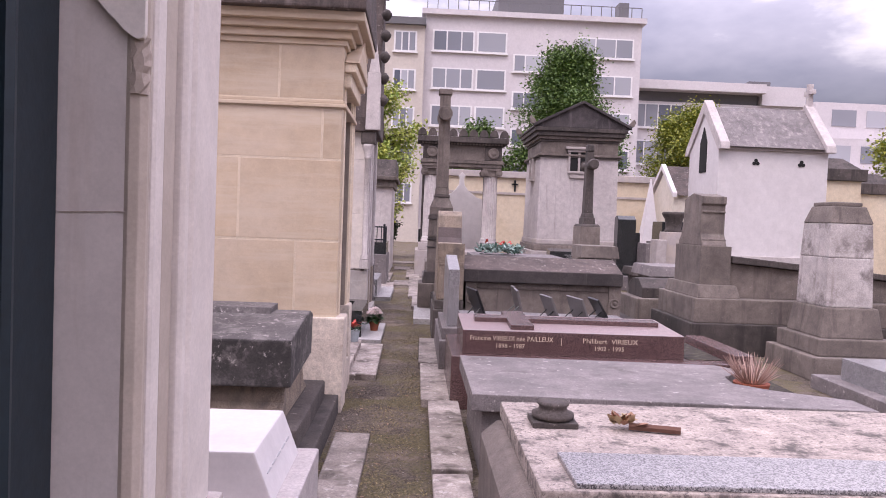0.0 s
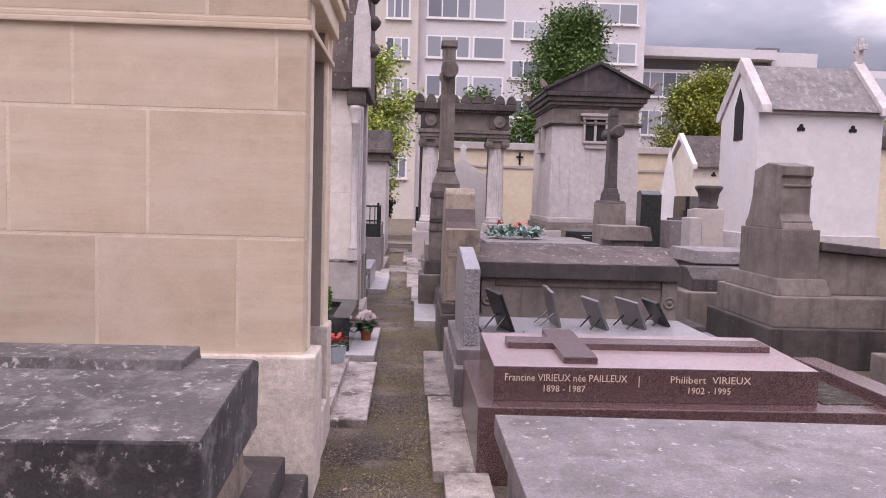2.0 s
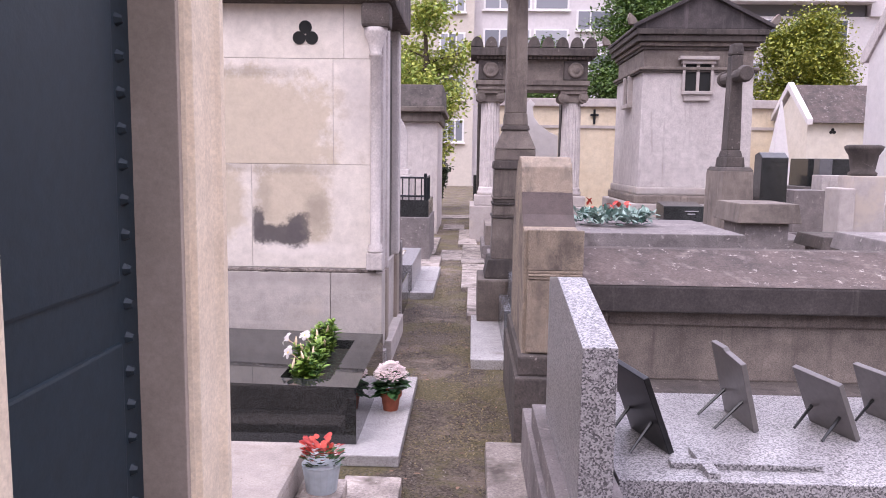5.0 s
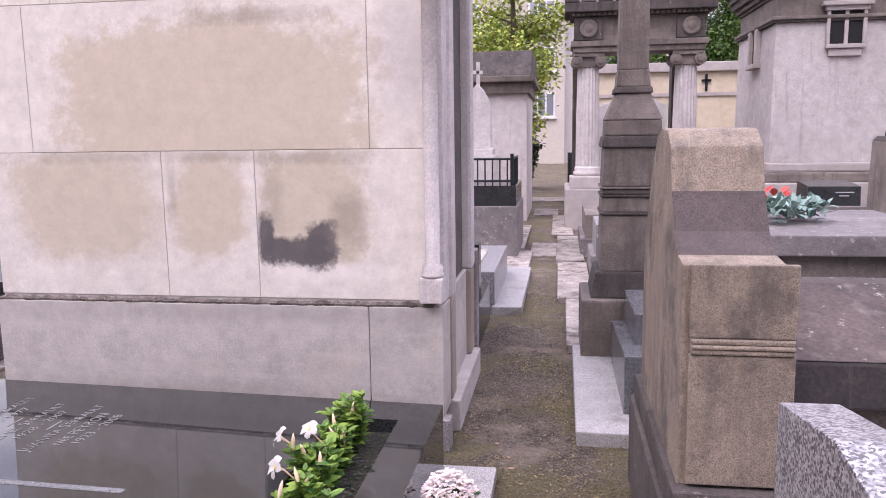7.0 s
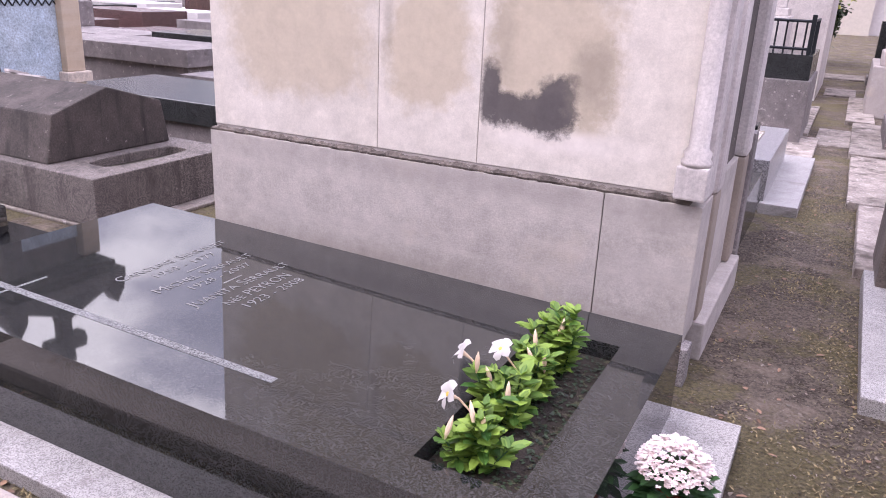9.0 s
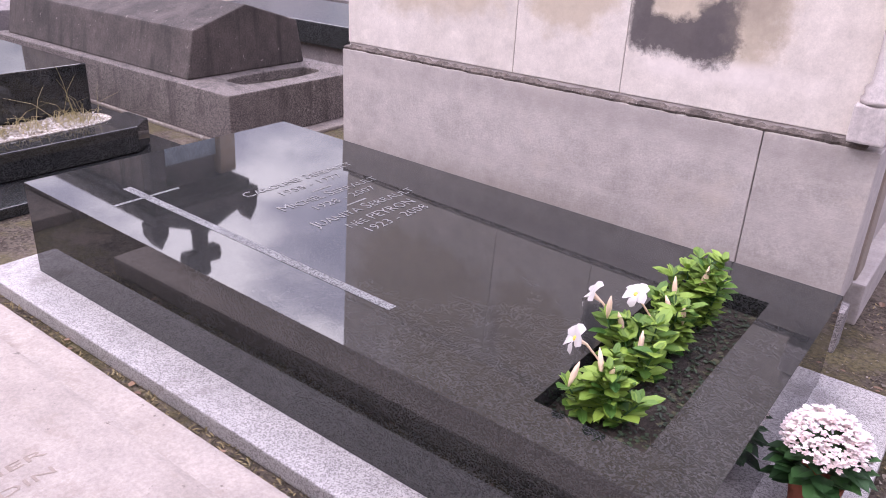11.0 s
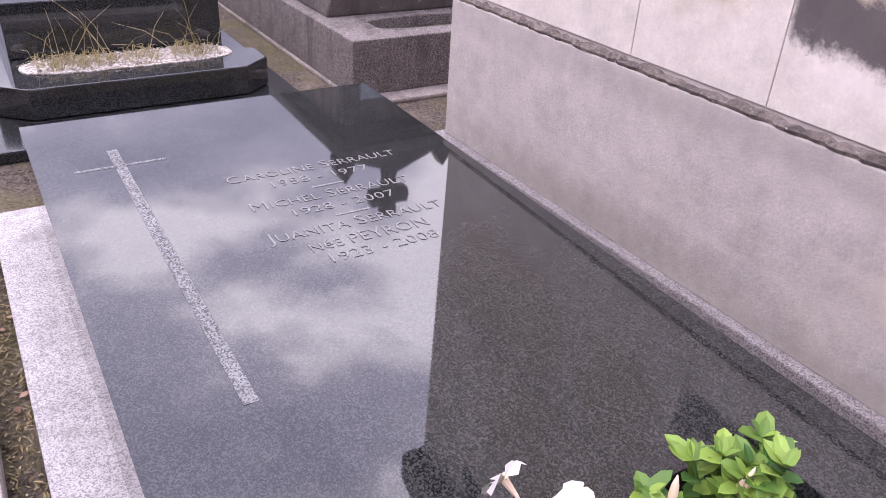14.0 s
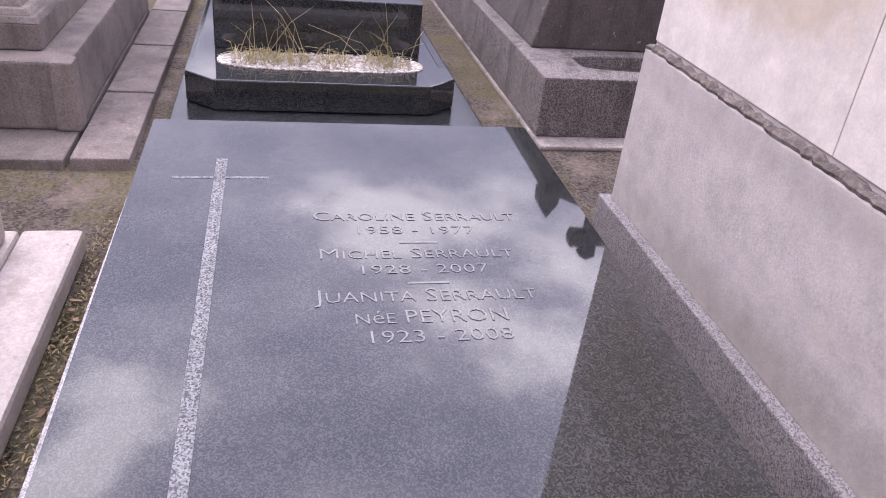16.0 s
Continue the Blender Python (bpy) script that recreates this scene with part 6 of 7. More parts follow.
    boxes("shaft", M["white"], s, (6.27, 6.75, 20.76, 21.24, 0.9, 2.68, 0.225, 0.225), bev=0.006)
    boxes("base", M["lime_white"], s, (6.1, 6.9, 20.6, 21.4, 0, 0.9), bev=0.02)
    u = thing("stone_urn", 4.95, 14.4, 0, "grey stone urn on a block", "urn")
    boxes("block", M["lime_grey"], u, (4.76, 5.16, 14.2, 14.6, 0, 1.27), bev=0.015)
    boxes("side_block", M["lime_grey"], u, (4.56, 4.755, 14.1, 14.5, 0, 1.12), bev=0.02)
    bm = bmesh.new()
    lathe(bm, 4.96, 14.4, [(0.16, 1.27), (0.17, 1.30), (0.14, 1.33), (0.15, 1.40), (0.17, 1.52), (0.215, 1.59), (0.225, 1.63), (0.19, 1.65)], 18)
    part("urn", bm, M["dirty"], u, smooth=True)
    s = thing("burial_chapel", 7.8, 22.5, 0, "small cream chapel with a dark tiled roof", "chapel")
    bm = bmesh.new()
    prism(bm, "x", [(22.0, 0), (24.0, 0), (24.0, 2.3), (23.0, 3.0), (22.0, 2.3)], 7.5, 9.5)
    part("wall", bm, M["cream_pale"], s, "", 0.01)
    bm = bmesh.new()
    prism(bm, "x", [(21.85, 2.3), (23.0, 3.02), (24.15, 2.3), (23.0, 3.22)], 7.55, 9.6)
    part("roof", bm, M["roof_dark"], s, "", 0.01)
    bm = bmesh.new()
    prism(bm, "x", [(21.85, 2.25), (23.0, 3.1), (24.15, 2.25), (24.15, 2.38), (23.0, 3.28), (21.85, 2.38)], 7.42, 7.55)
    part("gable_coping", bm, M["white"], s, "white gable coping", 0.01)
    for x in (8.05, 8.85):
        bm = bmesh.new()
        for du, dv in ((0, 0.035), (-0.035, -0.02), (0.035, -0.02)):
            prism(bm, "y", [(x + du + 0.035 * math.cos(a), 2.12 + dv + 0.035 * math.sin(a)) for a in np.linspace(0, 6.283, 10, endpoint=False)], 21.985 - 0.002 * (du > 0) - 0.004 * (du < 0), 22.1)
        part("trefoil_opening", bm, M["hole"], s)
    for k, (x, y, w, h) in enumerate(((10.5, 19, 1.5, 3.3), (12.6, 21, 1.6, 3.1))):
        s = thing("burial_chapel", x, y, 0, "cream stone burial chapel with dark cornice", "chapel", "far chapels")
        boxes("wall", M["cream"], s, (x - w / 2, x + w / 2, y, y + 2, 0, h - 0.6), bev=0.01)
        boxes("cornice", M["dirty"], s, (x - w / 2 - 0.1, x + w / 2 + 0.1, y - 0.1, y + 2.1, h - 0.6, h - 0.3), (x - w / 2, x + w / 2, y, y + 2, h - 0.3, h, 0.3, 0.4), bev=0.02)
    s = thing("tall_headstone", 8.4, 12.5, 0, "tall grey headstone with a cap", "headstone")
    boxes("stone", M["lime_grey"], s, (8.15, 8.75, 12.2, 12.6, 0, 2.0, 0.06, 0.05), bev=0.02)
    boxes("cap", M["dirty"], s, (8.05, 8.85, 12.1, 12.7, 2.0, 2.12), (8.2, 8.7, 12.2, 12.6, 2.12, 2.4, 0.12, 0.1), bev=0.02)


def boundary():
    """Cemetery wall, with the gap through which the path goes on."""
    for name, x0, x1 in (("wall_north", 0.25, 30), ("wall_north_end", -12, -1.15)):
        w = tagged(boxes(name, M["cream"], None, (x0, x1, 23.9, 24.2, 0, 2.72), bev=0.01), "cream cemetery wall with grey coping", "wall", kind="structure")
        boxes("coping", M["lime_grey"], w, (x0, x1, 23.8, 24.3, 2.72, 2.92), bev=0.02)
        boxes("band", M["lime_grey"], w, (x0, x1, 23.86, 23.9, 2.20, 2.27), bev=0)
        if x1 > 20:
            boxes("iron_cross", M["iron"], w, (3.095, 3.145, 23.85, 23.89, 2.30, 2.66), (3.02, 3.22, 23.85, 23.888, 2.50, 2.55), bev=0)


def far_walls():
    for name, d in (("wall_west", (-32.3, -32, -18, 34, 0, 2.6)), ("wall_corner", (-12.3, -12.0, 24.2, 34, 0, 2.6)), ("wall_back", (-32, -12, 34, 34.3, 0, 2.6)), ("wall_south", (-32, 36, -18.3, -18, 0, 2.6)), ("wall_east", (36, 36.3, -18, 24, 0, 2.6))):
        tagged(boxes(name, M["cream"], None, d, bev=0), "plain cream cemetery wall", "wall", kind="structure")


far_walls()
for build in (lichen_tomb, grey_tomb, pink_tomb, stele_tomb, roofed_sarcophagus):
    build()
tall_cross()
small_cross()
for build in (pedestal_tomb, truncated_obelisk, white_chapel, temple, porch, left_far, right_middle, boundary):
    build()


def back_left():
    """Tombs seen beyond the dark tomb."""
    s = thing("trough_tomb", -4.3, 10.1, 0, "grey granite tomb with an oval planting trough and dark stone", "tomb")
    boxes("base", M["kerb"], s, (-6.3, -3.44, 9.58, 10.72, 0, 0.022), label="pale mortar footing", bev=0.008)
    bm = bmesh.new()
    oval = []
    for k in range(24):
        a = 2 * math.pi * k / 24
        oval.append((-3.80 + 0.115 * math.cos(a), 10.08 + (0.36 if math.sin(a) > 0 else -0.26) * min(1, abs(math.sin(a)) * 1.3)))
    rim = [bm.verts.new((u, v, 0.29)) for u, v in ((-6.2, 9.59), (-3.55, 9.59), (-3.55, 10.65), (-6.2, 10.65))]
    hollow = [bm.verts.new((u, v, 0.29)) for u, v in oval]
    edges = [bm.edges.new((loop[k], loop[(k + 1) % len(loop)])) for loop in (rim, hollow) for k in range(len(loop))]
    bmesh.ops.triangle_fill(bm, use_beauty=True, edges=edges)
    grown = bmesh.ops.extrude_face_region(bm, geom=bm.faces[:])
    for v in grown["geom"]:
        if isinstance(v, bmesh.types.BMVert):
            v.co.z = 0.023
    part("trough_body", bm, M["dirty_mid"], s, "grey granite body", 0.008)
    bm = bmesh.new()
    prism(bm, "z", oval, 0.10, 0.235)
    part("trough", bm, M["soil"], s, "sunken oval of soil")
    bm = bmesh.new()
    prism(bm, "x", [(9.66, 0.29), (10.55, 0.29), (10.5, 0.56), (10.1, 0.68), (9.72, 0.56)], -6.1, -4.0)
    part("stone", bm, M["dirty"], s, "dark weathered gabled stone", 0.012)
    q = thing("broken_cross", -5.1, 10.3, 0.64, "small broken white cross lying on a lid", "cross")
    bm = bmesh.new()
    box(bm, -0.17, 0.17, -0.022, 0.022, 0, 0.018)
    bm.transform(Matrix.Translation((-5.07, 10.33, 0.622)) @ pose(0, 0, 0, -14, 0, 4))
    part("upright", bm, M["lime_white"], q, "", 0.004)
    bm = bmesh.new()
    box(bm, -0.022, 0.022, -0.09, 0.09, 0.012, 0.032)
    bm.transform(Matrix.Translation((-5.16, 10.33, 0.622)) @ pose(0, 0, 0, -14, 0, 14))
    part("crossbar", bm, M["lime_white"], q, "", 0.004)
    s = thing("planter_tomb", -4.6, 8.67, 0, "dark granite tomb with a gravel planter", "tomb")
    bm = bmesh.new()
    prism(bm, "z", [(-3.69, 8.22), (-3.69, 9.13), (-3.80, 9.26), (-3.98, 9.26), (-3.98, 9.22), (-6.0, 9.22), (-6.0, 8.12), (-3.98, 8.12), (-3.98, 8.10), (-3.80, 8.10)], 0.055, 0.185)
    part("rim", bm, M["black"], s, "dark granite rim", 0.006)
    boxes("foundation", M["black_rough"], s, (-6.1, -3.40, 8.05, 9.36, 0, 0.05), label="dark polished granite foundation", bev=0.008)
    bm = bmesh.new()
    prism(bm, "z", [(-3.97 + 0.125 * math.copysign(abs(math.cos(a)) ** 0.7, math.cos(a)), 8.68 + 0.46 * math.copysign(abs(math.sin(a)) ** 0.55, math.sin(a))) for a in np.linspace(0, 2 * math.pi, 28, endpoint=False)], 0.15, 0.189)
    part("gravel", bm, M["gravel_white"], s, "white gravel")
    boxes("stone", M["black"], s, (-6.0, -4.14, 8.20, 9.15, 0.186, 0.43), label="dark polished stone", bev=0.006)
    g = thing("grass_tuft", -3.9, 8.6, 0.19, "dry grass growing from the gravel", "grass", kind="stuff")
    rng = random.Random(6)
    bm = bmesh.new()
    for k in range(420):
        cy = rng.choice((8.36, 8.42, 8.48, 8.55, 8.72, 8.92, 9.0))
        p = Vector((-3.97 + rng.uniform(-0.08, 0.08), cy + rng.uniform(-0.07, 0.07), 0.19))
        d = Vector((rng.uniform(-0.5, 0.6), rng.uniform(-0.6, 0.6), rng.uniform(0.5, 1.6))).normalized()
        L = rng.uniform(0.03, 0.09) if k % 14 else rng.uniform(0.15, 0.34)
        rod(bm, p, p + d * L * 0.6, 0.0014, 0.001, 3)
        rod(bm, p + d * L * 0.6, p + d * L + Vector((d.x * 0.04, d.y * 0.06, -0.03)), 0.001, 0.0004, 3)
    part("blades", bm, M["dry"], g)
    bm = bmesh.new()
    for k in range(900):
        u, v, r = rng.uniform(-4.08, -3.86), rng.uniform(8.28, 9.09), rng.uniform(0.005, 0.013)
        w = [bm.verts.new(Vector((u, v, 0.194)) + Vector((rng.uniform(-1, 1), rng.uniform(-1, 1), rng.uniform(-0.6, 0.9))) * r) for _ in range(4)]
        for f in ((0, 1, 2), (0, 2, 3), (0, 3, 1), (1, 3, 2)):
            bm.faces.new([w[i] for i in f])
    tagged(part("white_pebbles", bm, leafy("white_pebbles", (0.22, 0.18, 0.12), (0.60, 0.56, 0.53))), "white pebbles strewn in a granite planter", "pebbles", kind="stuff")
    s = thing("stepped_tomb", -4.4, 7.3, 0, "weathered stepped stone tomb on paving", "tomb")
    boxes("base", M["dirty_pale"], s, (-5.4, -3.47, 6.3, 7.74, 0.04, 0.30, 0.004, 0.004), bev=0.012)
    boxes("corner_post", M["dirty_pale"], s, (-3.56, -3.455, 7.665, 7.755, 0.04, 0.303, 0.006, 0.006), bev=0.01)
    boxes("step", M["dirty_pale"], s, (-5.3, -3.60, 6.42, 7.62, 0.301, 0.40), bev=0.008)
    for k in range(5):
        o = 0.11 * math.sin(0.5 * math.pi * k / 4) ** 1.4
        boxes("ogee_moulding", M["dirty_pale"], s, (-5.3, -3.60 - o, 6.42 + o, 7.62 - o, 0.40 + 0.022 * k, 0.422 + 0.022 * k, 0.012, 0.012), bev=0.003)
    boxes("pedestal", M["dirty_pale"], s, (-5.25, -3.73, 6.55, 7.49, 0.51, 1.0, 0.02, 0.02), bev=0.01)
    for k in range(4):
        x = -3.2 - k * 0.72
        tagged(boxes("paving_slab", M["dirty_pale"], None, (x - 0.70, x, 7.76, 7.96, -0.02, 0.045), bev=0.008), "worn paving slab between tombs", "paving", "paving slabs")
    tagged(boxes("paving_slab", M["dirty_pale"], None, (-5.4, -3.2, 6.2, 7.74, -0.02, 0.038), bev=0.008), "worn paving slab between tombs", "paving", "paving slabs")
    for x0, x1, y0, y1, z, m in ((-8.6, -6.4, 9.3, 10.4, 0.4, "slab_grey"), (-8.6, -6.4, 7.9, 9.0, 0.42, "black_rough"), (-5.9, -3.9, 11.2, 12.2, 0.42, "black_rough"), (-6.0, -4.0, 12.6, 13.6, 0.38, "slab_grey"),
                                (-6.2, -4.0, 14.0, 15.0, 0.5, "granite"), (-6.3, -4.3, 16.0, 17.0, 0.4, "black_rough"), (-9.2, -6.8, 13.5, 14.5, 0.5, "slab_grey"), (-9.2, -6.9, 15.2, 16.2, 0.5, "black_rough")):
        s = thing("low_tomb", (x0 + x1) / 2, (y0 + y1) / 2, 0, "low polished stone tomb in the next row", "tomb", "tombs of the next row")
        boxes("body", M["slab_grey"], s, (x0 + 0.06, x1 - 0.06, y0 + 0.06, y1 - 0.06, 0, z * 0.6), bev=0.01)
        boxes("slab", M[m], s, (x0, x1, y0, y1, z * 0.6, z), bev=0.008)


back_left()


def next_rows():
    """Polished and plain tombs of the rows that stretch away behind the chapels, and the last ones along the path."""
    rng = random.Random(44)
    kinds = (("black_rough", "dark polished"), ("granite", "grey speckled granite"), ("slab_grey", "plain grey stone"), ("white", "white stone"), ("pink", "reddish polished"), ("black_rough", "dark polished"))
    spots = [(x, y) for x in (-9.6, -12.6, -15.8, -19.2) for y in np.arange(11.0, 27.5, 1.55)] + [(-6.5, y) for y in np.arange(17.6, 23.0, 1.5)]
    for x, y in spots:
        if x > -12.0 and y > 22.4:
            continue
        key, word = rng.choice(kinds)
        y += rng.uniform(-0.12, 0.12)
        w, z = rng.uniform(1.0, 1.2), rng.uniform(0.32, 0.62)
        s = thing("low_tomb", x - 1.0, y, 0, word + " tomb in the rows behind", "tomb", "tombs of the next row")
        boxes("base", M["slab_grey"], s, (x - 2.25, x, y - w / 2 - 0.1, y + w / 2 + 0.1, 0, z * 0.4), bev=0.01)
        boxes("slab", M[key], s, (x - 2.1, x - 0.12, y - w / 2, y + w / 2, z * 0.4, z), bev=0.012)
        if rng.random() < 0.5:
            boxes("headstone", M[key], s, (x - 2.1, x - 1.95, y - w / 2, y + w / 2, z, z + rng.uniform(0.25, 0.55)), bev=0.02)
    s = thing("burial_chapel", -23.5, 27, 0, "white burial chapel with a dark door opening", "chapel")
    boxes("wall", M["white"], s, (-25.0, -22.0, 26.0, 28.5, 0, 3.0), bev=0.01)
    boxes("door", M["hole"], s, (-22.9, -22.3, 25.97, 26.0, 0.2, 2.2), bev=0)
    bm = bmesh.new()
    prism(bm, "y", [(-25.2, 3.0), (-21.8, 3.0), (-23.5, 3.9)], 25.9, 28.6)
    part("roof", bm, M["roof_grey"], s, "", 0.01)
    for x0, x1, y, h, key in ((0.32, 0.75, 20.6, 0.5, "slab_grey"), (0.28, 0.7, 21.5, 0.42, "dirty"), (0.16, 0.36, 22.3, 1.05, "black_rough"), (0.5, 1.0, 22.6, 0.7, "lime_white"), (-1.2, -0.82, 22.2, 0.45, "dirty"), (-1.1, -0.8, 23.0, 0.6, "slab_grey")):
        s = thing("small_tomb", (x0 + x1) / 2, y, 0, "small stone tomb block at the end of the path", "tomb", "tombs at the end of the path")
        boxes("base", M["slab_grey"], s, (x0 - 0.06, x1 + 0.06, y - 0.3, y + 0.3, 0, 0.14), bev=0.01)
        boxes("block", M[key], s, (x0, x1, y - 0.22, y + 0.22, 0.14, h), bev=0.012)


next_rows()


def chapel_blue_door():
    """Chapel of the next row, its front towards the path, mirrored in the dark tomb."""
    c = thing("burial_chapel", -7.5, 11.42, 0, "grey stone chapel with a pale blue iron door and a cross", "chapel")
    boxes("wall", M["dirty_pale"], c, (-8.7, -6.62, 10.92, 11.92, 0, 2.4), bev=0.01)
    boxes("pilaster", M["beige"], c, (-6.62, -6.5, 11.74, 11.93, 0.42, 2.3), bev=0.015)
    # south pilaster and foot coloured darker so their mirror image stays dark
    boxes("pilaster", M["dirty"], c, (-6.62, -6.5, 10.92, 11.10, 0.42, 2.3), label="pilaster in darker stone", bev=0.015)
    boxes("pilaster_foot", M["beige_rough"], c, (-6.62, -6.46, 11.70, 11.97, 0, 0.42), bev=0.015)
    boxes("pilaster_foot", M["dirty"], c, (-6.62, -6.46, 10.87, 11.14, 0, 0.42), bev=0.015)
    d = boxes("door", M["blue_door"], c, (-6.62, -6.58, 11.10, 11.74, 0.1, 2.1), label="pale blue rusted iron door")
    bm = bmesh.new()
    for k in range(9):
        rod(bm, (-6.575, 11.12 + k * 0.07, 1.0), (-6.575, 11.19 + k * 0.07, 1.1), 0.006)
        rod(bm, (-6.575, 11.19 + k * 0.07, 1.0), (-6.575, 11.12 + k * 0.07, 1.1), 0.006)
    part("lattice", bm, M["iron"], d)
    boxes("cornice", M["dirty"], c, (-8.8, -6.35, 10.86, 11.98, 2.36, 2.44), (-8.85, -6.28, 10.80, 12.04, 2.44, 2.56), bev=0.02)
    bm = bmesh.new()
    prism(bm, "x", [(10.82, 2.56), (12.02, 2.56), (11.42, 2.80)], -8.8, -6.32)
    part("roof", bm, M["dirty"], c, "", 0.01)
    for y, o in ((10.88, -1), (11.97, 1)):
        bm = bmesh.new()
        prism(bm, "x", [(y - 0.10, 2.56), (y + 0.10, 2.56), (y + 0.09, 2.70), (y, 2.84), (y - 0.09, 2.70)], -6.5, -6.34)
        part("corner_ornament", bm, M["dirty"], c, "", 0.012)
    bm = bmesh.new()
    pts = [(-0.095, 2.76), (0.095, 2.76), (0.06, 2.9), (0.06, 3.06), (0.20, 3.05), (0.22, 3.14), (0.20, 3.22), (0.07, 3.21), (0.08, 3.33), (0, 3.37), (-0.08, 3.33), (-0.07, 3.21), (-0.20, 3.22), (-0.22, 3.14), (-0.20, 3.05), (-0.06, 3.06), (-0.06, 2.9)]
    prism(bm, "x", [(11.42 + u, v) for u, v in pts], -6.55, -6.43)
    part("finial_cross", bm, M["dirty"], c, "stone cross", 0.01)


chapel_blue_door()


def pane_window(b, x0, x1, y, z0, z1, cuts):
    """A window: frame, panes and sill in a facade that faces south."""
    w = boxes("window", M["trim"], b, (x0 - 0.06, x1 + 0.06, y - 0.05, y + 0.04, z0 - 0.06, z1 + 0.06), bev=0)
    xs = [x0, *cuts, x1]
    for a, c in zip(xs, xs[1:]):
        boxes("pane", M["glass"], w, (a + 0.04, c - 0.04, y - 0.07, y - 0.02, z0 + 0.02, z1 - 0.02), bev=0)
    boxes("sill", M["trim"], w, (x0 - 0.12, x1 + 0.12, y - 0.16, y + 0.02, z0 - 0.14, z0 - 0.06), bev=0)


def apartment_house():
    Y = 45.0
    b = thing("apartment_building", 6, Y + 5, 0, "white apartment building with wide windows", "building")
    boxes("wall", M["facade"], b, (0.2, 12.9, Y, Y + 12, 0, 13.2), bev=0)
    boxes("parapet", M["facade"], b, (0.0, 13.1, Y - 0.3, Y + 12, 13.2, 13.5), bev=0)
    boxes("attic", M["lead"], b, (4.6, 8.6, Y + 2, Y + 9, 13.5, 15.3), (12.0, 12.6, Y + 2, Y + 3, 13.5, 15.0), bev=0)
    bm = bmesh.new()
    for k in range(22):
        rod(bm, (0.3 + k * 0.6, Y + 0.2, 13.5), (0.3 + k * 0.6, Y + 0.2, 14.2), 0.03, seg=4)
    rod(bm, (0.3, Y + 0.2, 14.2), (12.9, Y + 0.2, 14.2), 0.03, seg=4)
    part("rail", bm, M["lead"], b)
    for k in range(5):
        z = 11.2 - k * 2.16
        pane_window(b, 0.72, 3.05, Y, z, z + 1.1, (1.5, 2.35))
        pane_window(b, 3.3, 4.95, Y, z, z + 1.1, ())
        pane_window(b, 5.45, 7.3, Y, z - 1.0, z - 0.1, (6.1,))
        pane_window(b, 9.2, 12.4, Y, z, z + 1.05, (10.2, 11.4))
    c = thing("apartment_building", -3, Y + 5, 0, "cream apartment building with small paired windows", "building")
    boxes("wall", M["facade_cream"], c, (-14, 0.2, Y - 0.6, Y + 11, 0, 12.4), bev=0)
    boxes("roof", M["lead"], c, (-14, 0.25, Y - 0.9, Y + 11, 12.4, 12.8), bev=0)
    for k in range(5):
        z = 10.95 - k * 2.16
        for x in (-1.5, -5.2, -8.6):
            pane_window(c, x, x + 1.2, Y - 0.6, z, z + 1.05, (x + 0.4, x + 0.8))
    d = thing("low_building", 19, Y + 8, 0, "flat roofed white building with a covered top gallery", "building")
    boxes("wall", M["facade"], d, (12.9, 24.3, Y + 3, Y + 14, 0, 9.3), (21.5, 24.3, Y + 2.8, Y + 14, 9.3, 10.5), bev=0)
    boxes("gallery_roof", M["facade"], d, (13.0, 21.5, Y + 2.2, Y + 14, 9.95, 10.5), bev=0)
    boxes("chimney", M["lead"], d, (21.6, 23.0, Y + 5, Y + 6, 10.5, 11.2), bev=0)
    boxes("gallery_back", M["lead"], d, (13.0, 21.4, Y + 3.2, Y + 3.5, 9.3, 9.95), bev=0)
    for k in range(4):
        z = 7.7 - k * 2.3
        pane_window(d, 13.4, 16.6, Y + 3, z, z + 1.4, (14.2, 15.0, 15.8))
        pane_window(d, 17.6, 20.4, Y + 3, z, z + 1.4, (18.3, 19.0, 19.7))
    e = thing("stepped_building", 34, 62, 0, "white terraced building in the distance", "building")
    for k in range(4):
        boxes("storey", M["facade"], e, (30 + k * 1.2, 70, 60 + k * 1.5, 75, k * 3.2, k * 3.2 + 3.0), bev=0)
        for i in range(8):
            boxes("window", M["glass"], e, (31.5 + k * 1.2 + i * 3, 33.6 + k * 1.2 + i * 3, 59.94 + k * 1.5, 60.1 + k * 1.5, k * 3.2 + 1.0, k * 3.2 + 2.4), bev=0)


apartment_house()


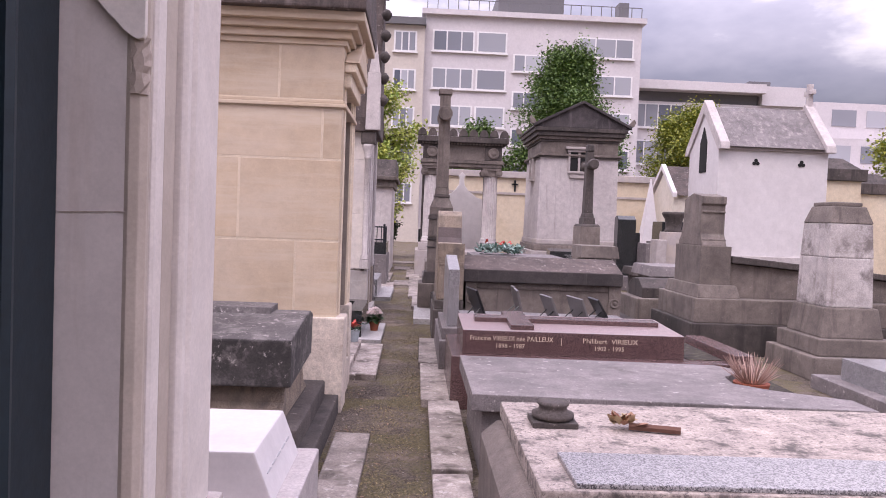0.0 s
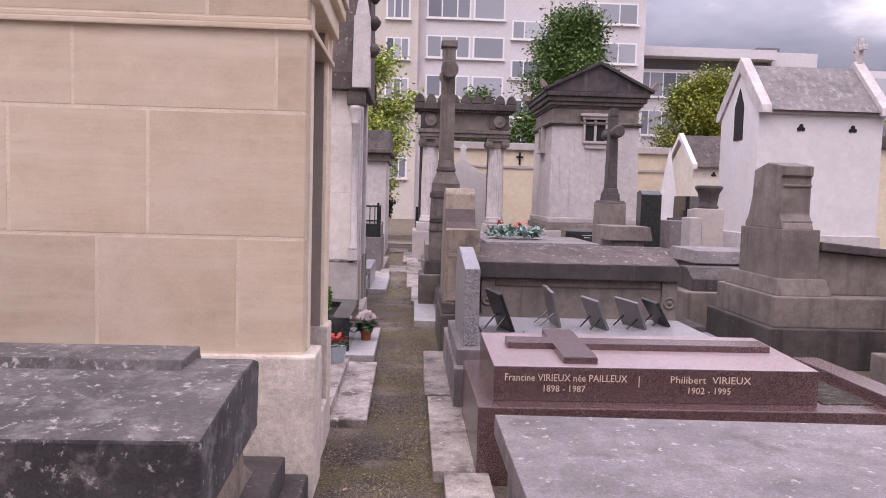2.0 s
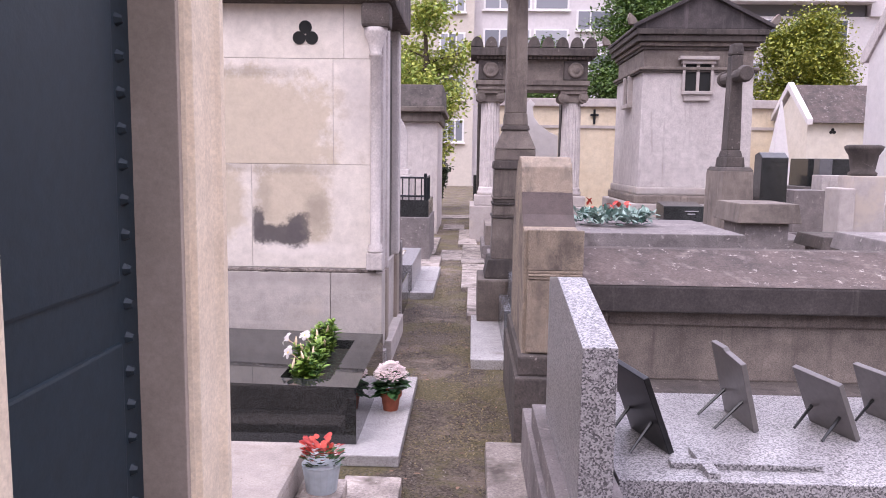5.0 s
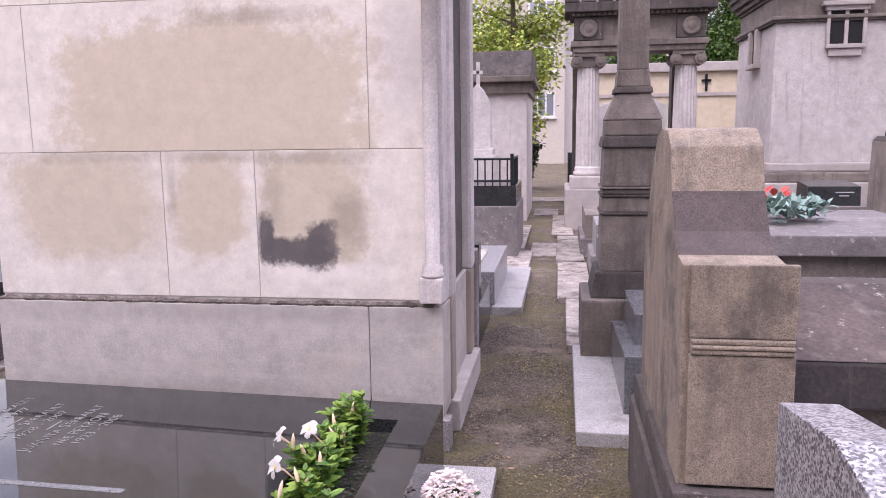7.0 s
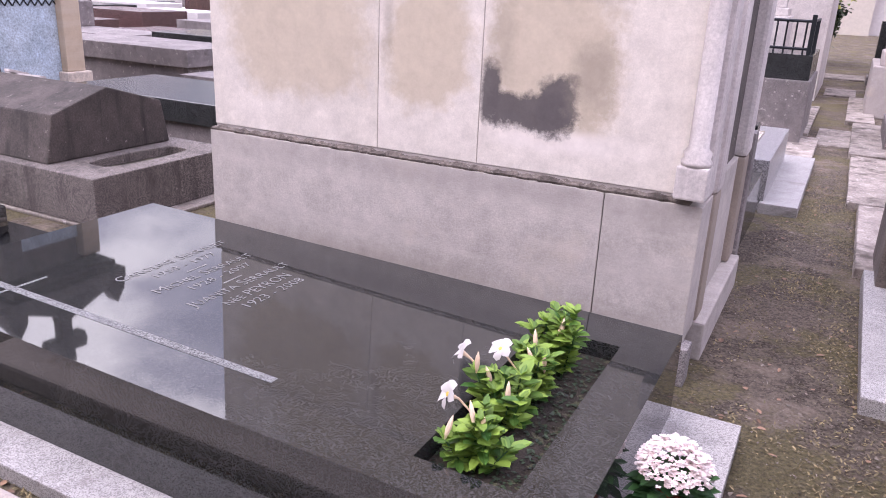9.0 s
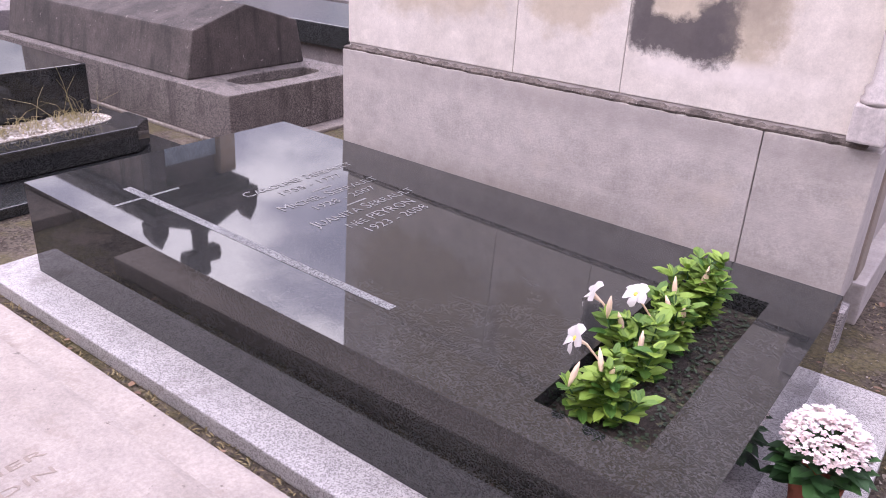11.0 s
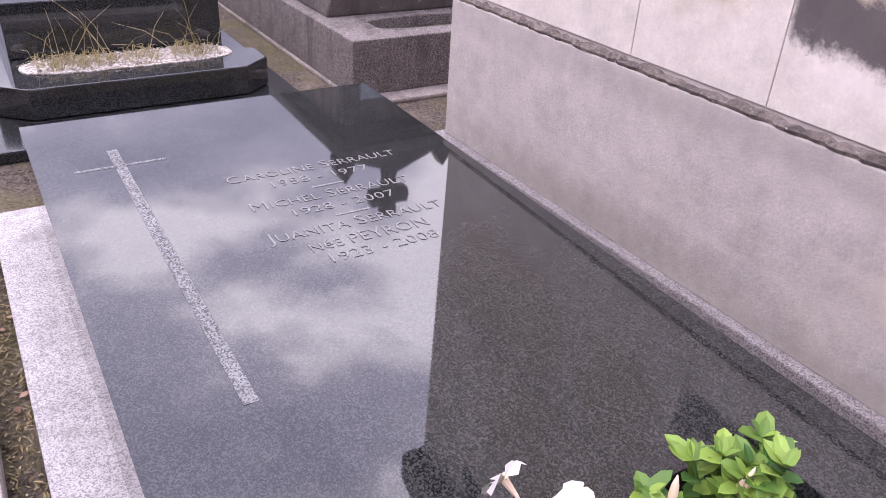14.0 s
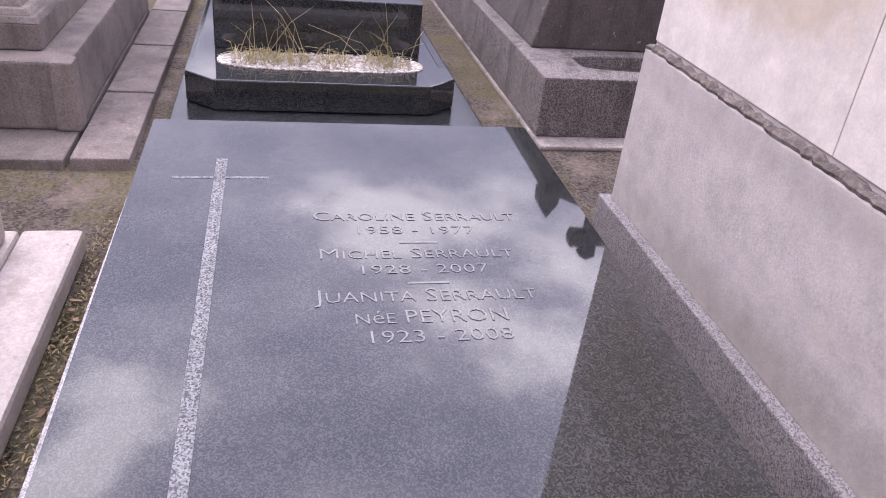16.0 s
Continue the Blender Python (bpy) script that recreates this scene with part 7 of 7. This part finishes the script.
def tree(x, y, height, crown_lo, radius, m, label, seed, count=2600, size=0.22, shape=1.0, limbs=34, cone=False):
    rng = random.Random(seed)
    s = thing("tree", x, y, 0, label, "tree")
    bm = bmesh.new()
    rod(bm, (x, y, 0), (x + 0.1, y, height * 0.55), 0.16, 0.09, 8)
    rod(bm, (x + 0.1, y, height * 0.55), (x, y, height * 0.92), 0.09, 0.02, 8)
    tips = []
    for k in range(limbs):
        f = rng.uniform(crown_lo / height, 0.95)
        a = rng.uniform(0, 6.28)
        prof = math.sin(math.pi * min(1, max(0.12, (f - crown_lo / height) / (1 - crown_lo / height) * 0.85 + 0.12))) ** shape
        if cone:
            prof = min(1.0, 1.25 * (1 - (f - crown_lo / height) / (1 - crown_lo / height)) ** 0.75 + 0.12)
        r = radius * prof * rng.uniform(0.55, 1.0)
        p = Vector((x, y, f * height * 0.92))
        q = p + Vector((r * math.cos(a), r * math.sin(a), rng.uniform(0.1, 0.6)))
        rod(bm, p, q, 0.03, 0.008, 5)
        tips += [p.lerp(q, g) for g in (0.45, 0.75, 1.0)]
    part("trunk", bm, M["bark"], s)
    gen = np.random.default_rng(seed)
    at = np.array([tuple(q) for q in tips])[gen.integers(0, len(tips), count)] + gen.normal(0, 0.24, (count, 3)) * (radius / 1.8)
    along = gen.uniform((-1, -1, -0.9), (1, 1, 0.5), (count, 3))
    along /= np.linalg.norm(along, axis=1)[:, None]
    side = np.cross(along, gen.normal((0, 0, 1), 0.45, (count, 3)))
    side /= np.linalg.norm(side, axis=1)[:, None]
    long = (size * gen.uniform(0.6, 1.25, count))[:, None]
    fold = np.cross(side, along) * long * 0.12
    verts = np.stack([at, at + along * long * 0.45 + side * long * 0.32 + fold, at + along * long, at + along * long * 0.45 - side * long * 0.32 + fold], 1).reshape(-1, 3)
    quads = np.arange(count * 4).reshape(-1, 4)
    me = bpy.data.meshes.new("crown")
    me.from_pydata(verts.tolist(), [], np.concatenate([quads[:, [0, 1, 2]], quads[:, [0, 2, 3]]]).tolist())
    me.materials.append(m)
    crown = new("crown", me)
    crown.parent = s
    crown.matrix_parent_inverse = Matrix.Translation(-s.location)


tree(6.0, 31, 8.9, 2.0, 2.25, M["tree_green"], "dense dark green tree behind the wall", 5, 80000, 0.13, 0.7, 120, True)
tree(11.15, 31, 6.3, 1.5, 1.8, M["tree_yellow"], "yellowing tree behind the wall", 6, 60000, 0.12, 0.6, 110)
tree(-1.2, 25.5, 6.1, 1.6, 1.5, M["tree_light"], "light green young tree beside the path", 7, 12000, 0.13, 0.9, 44)
tree(2.6, 31, 5.4, 1.5, 1.5, M["tree_green"], "dark green bush behind the columned tomb", 8, 16000, 0.15, 0.8, 50)
tree(27, 40, 8.0, 2.5, 2.6, M["tree_yellow"], "brownish round tree in the distance", 9, 20000, 0.22, 0.6, 60)
# added dark foliage that stands for the shaded opening at the path's end
tree(-1.05, 27.0, 1.3, 0.1, 0.5, M["tree_dark"], "dark foliage standing in for shade in the wall gap", 10, 9000, 0.11, 0.5, 40)
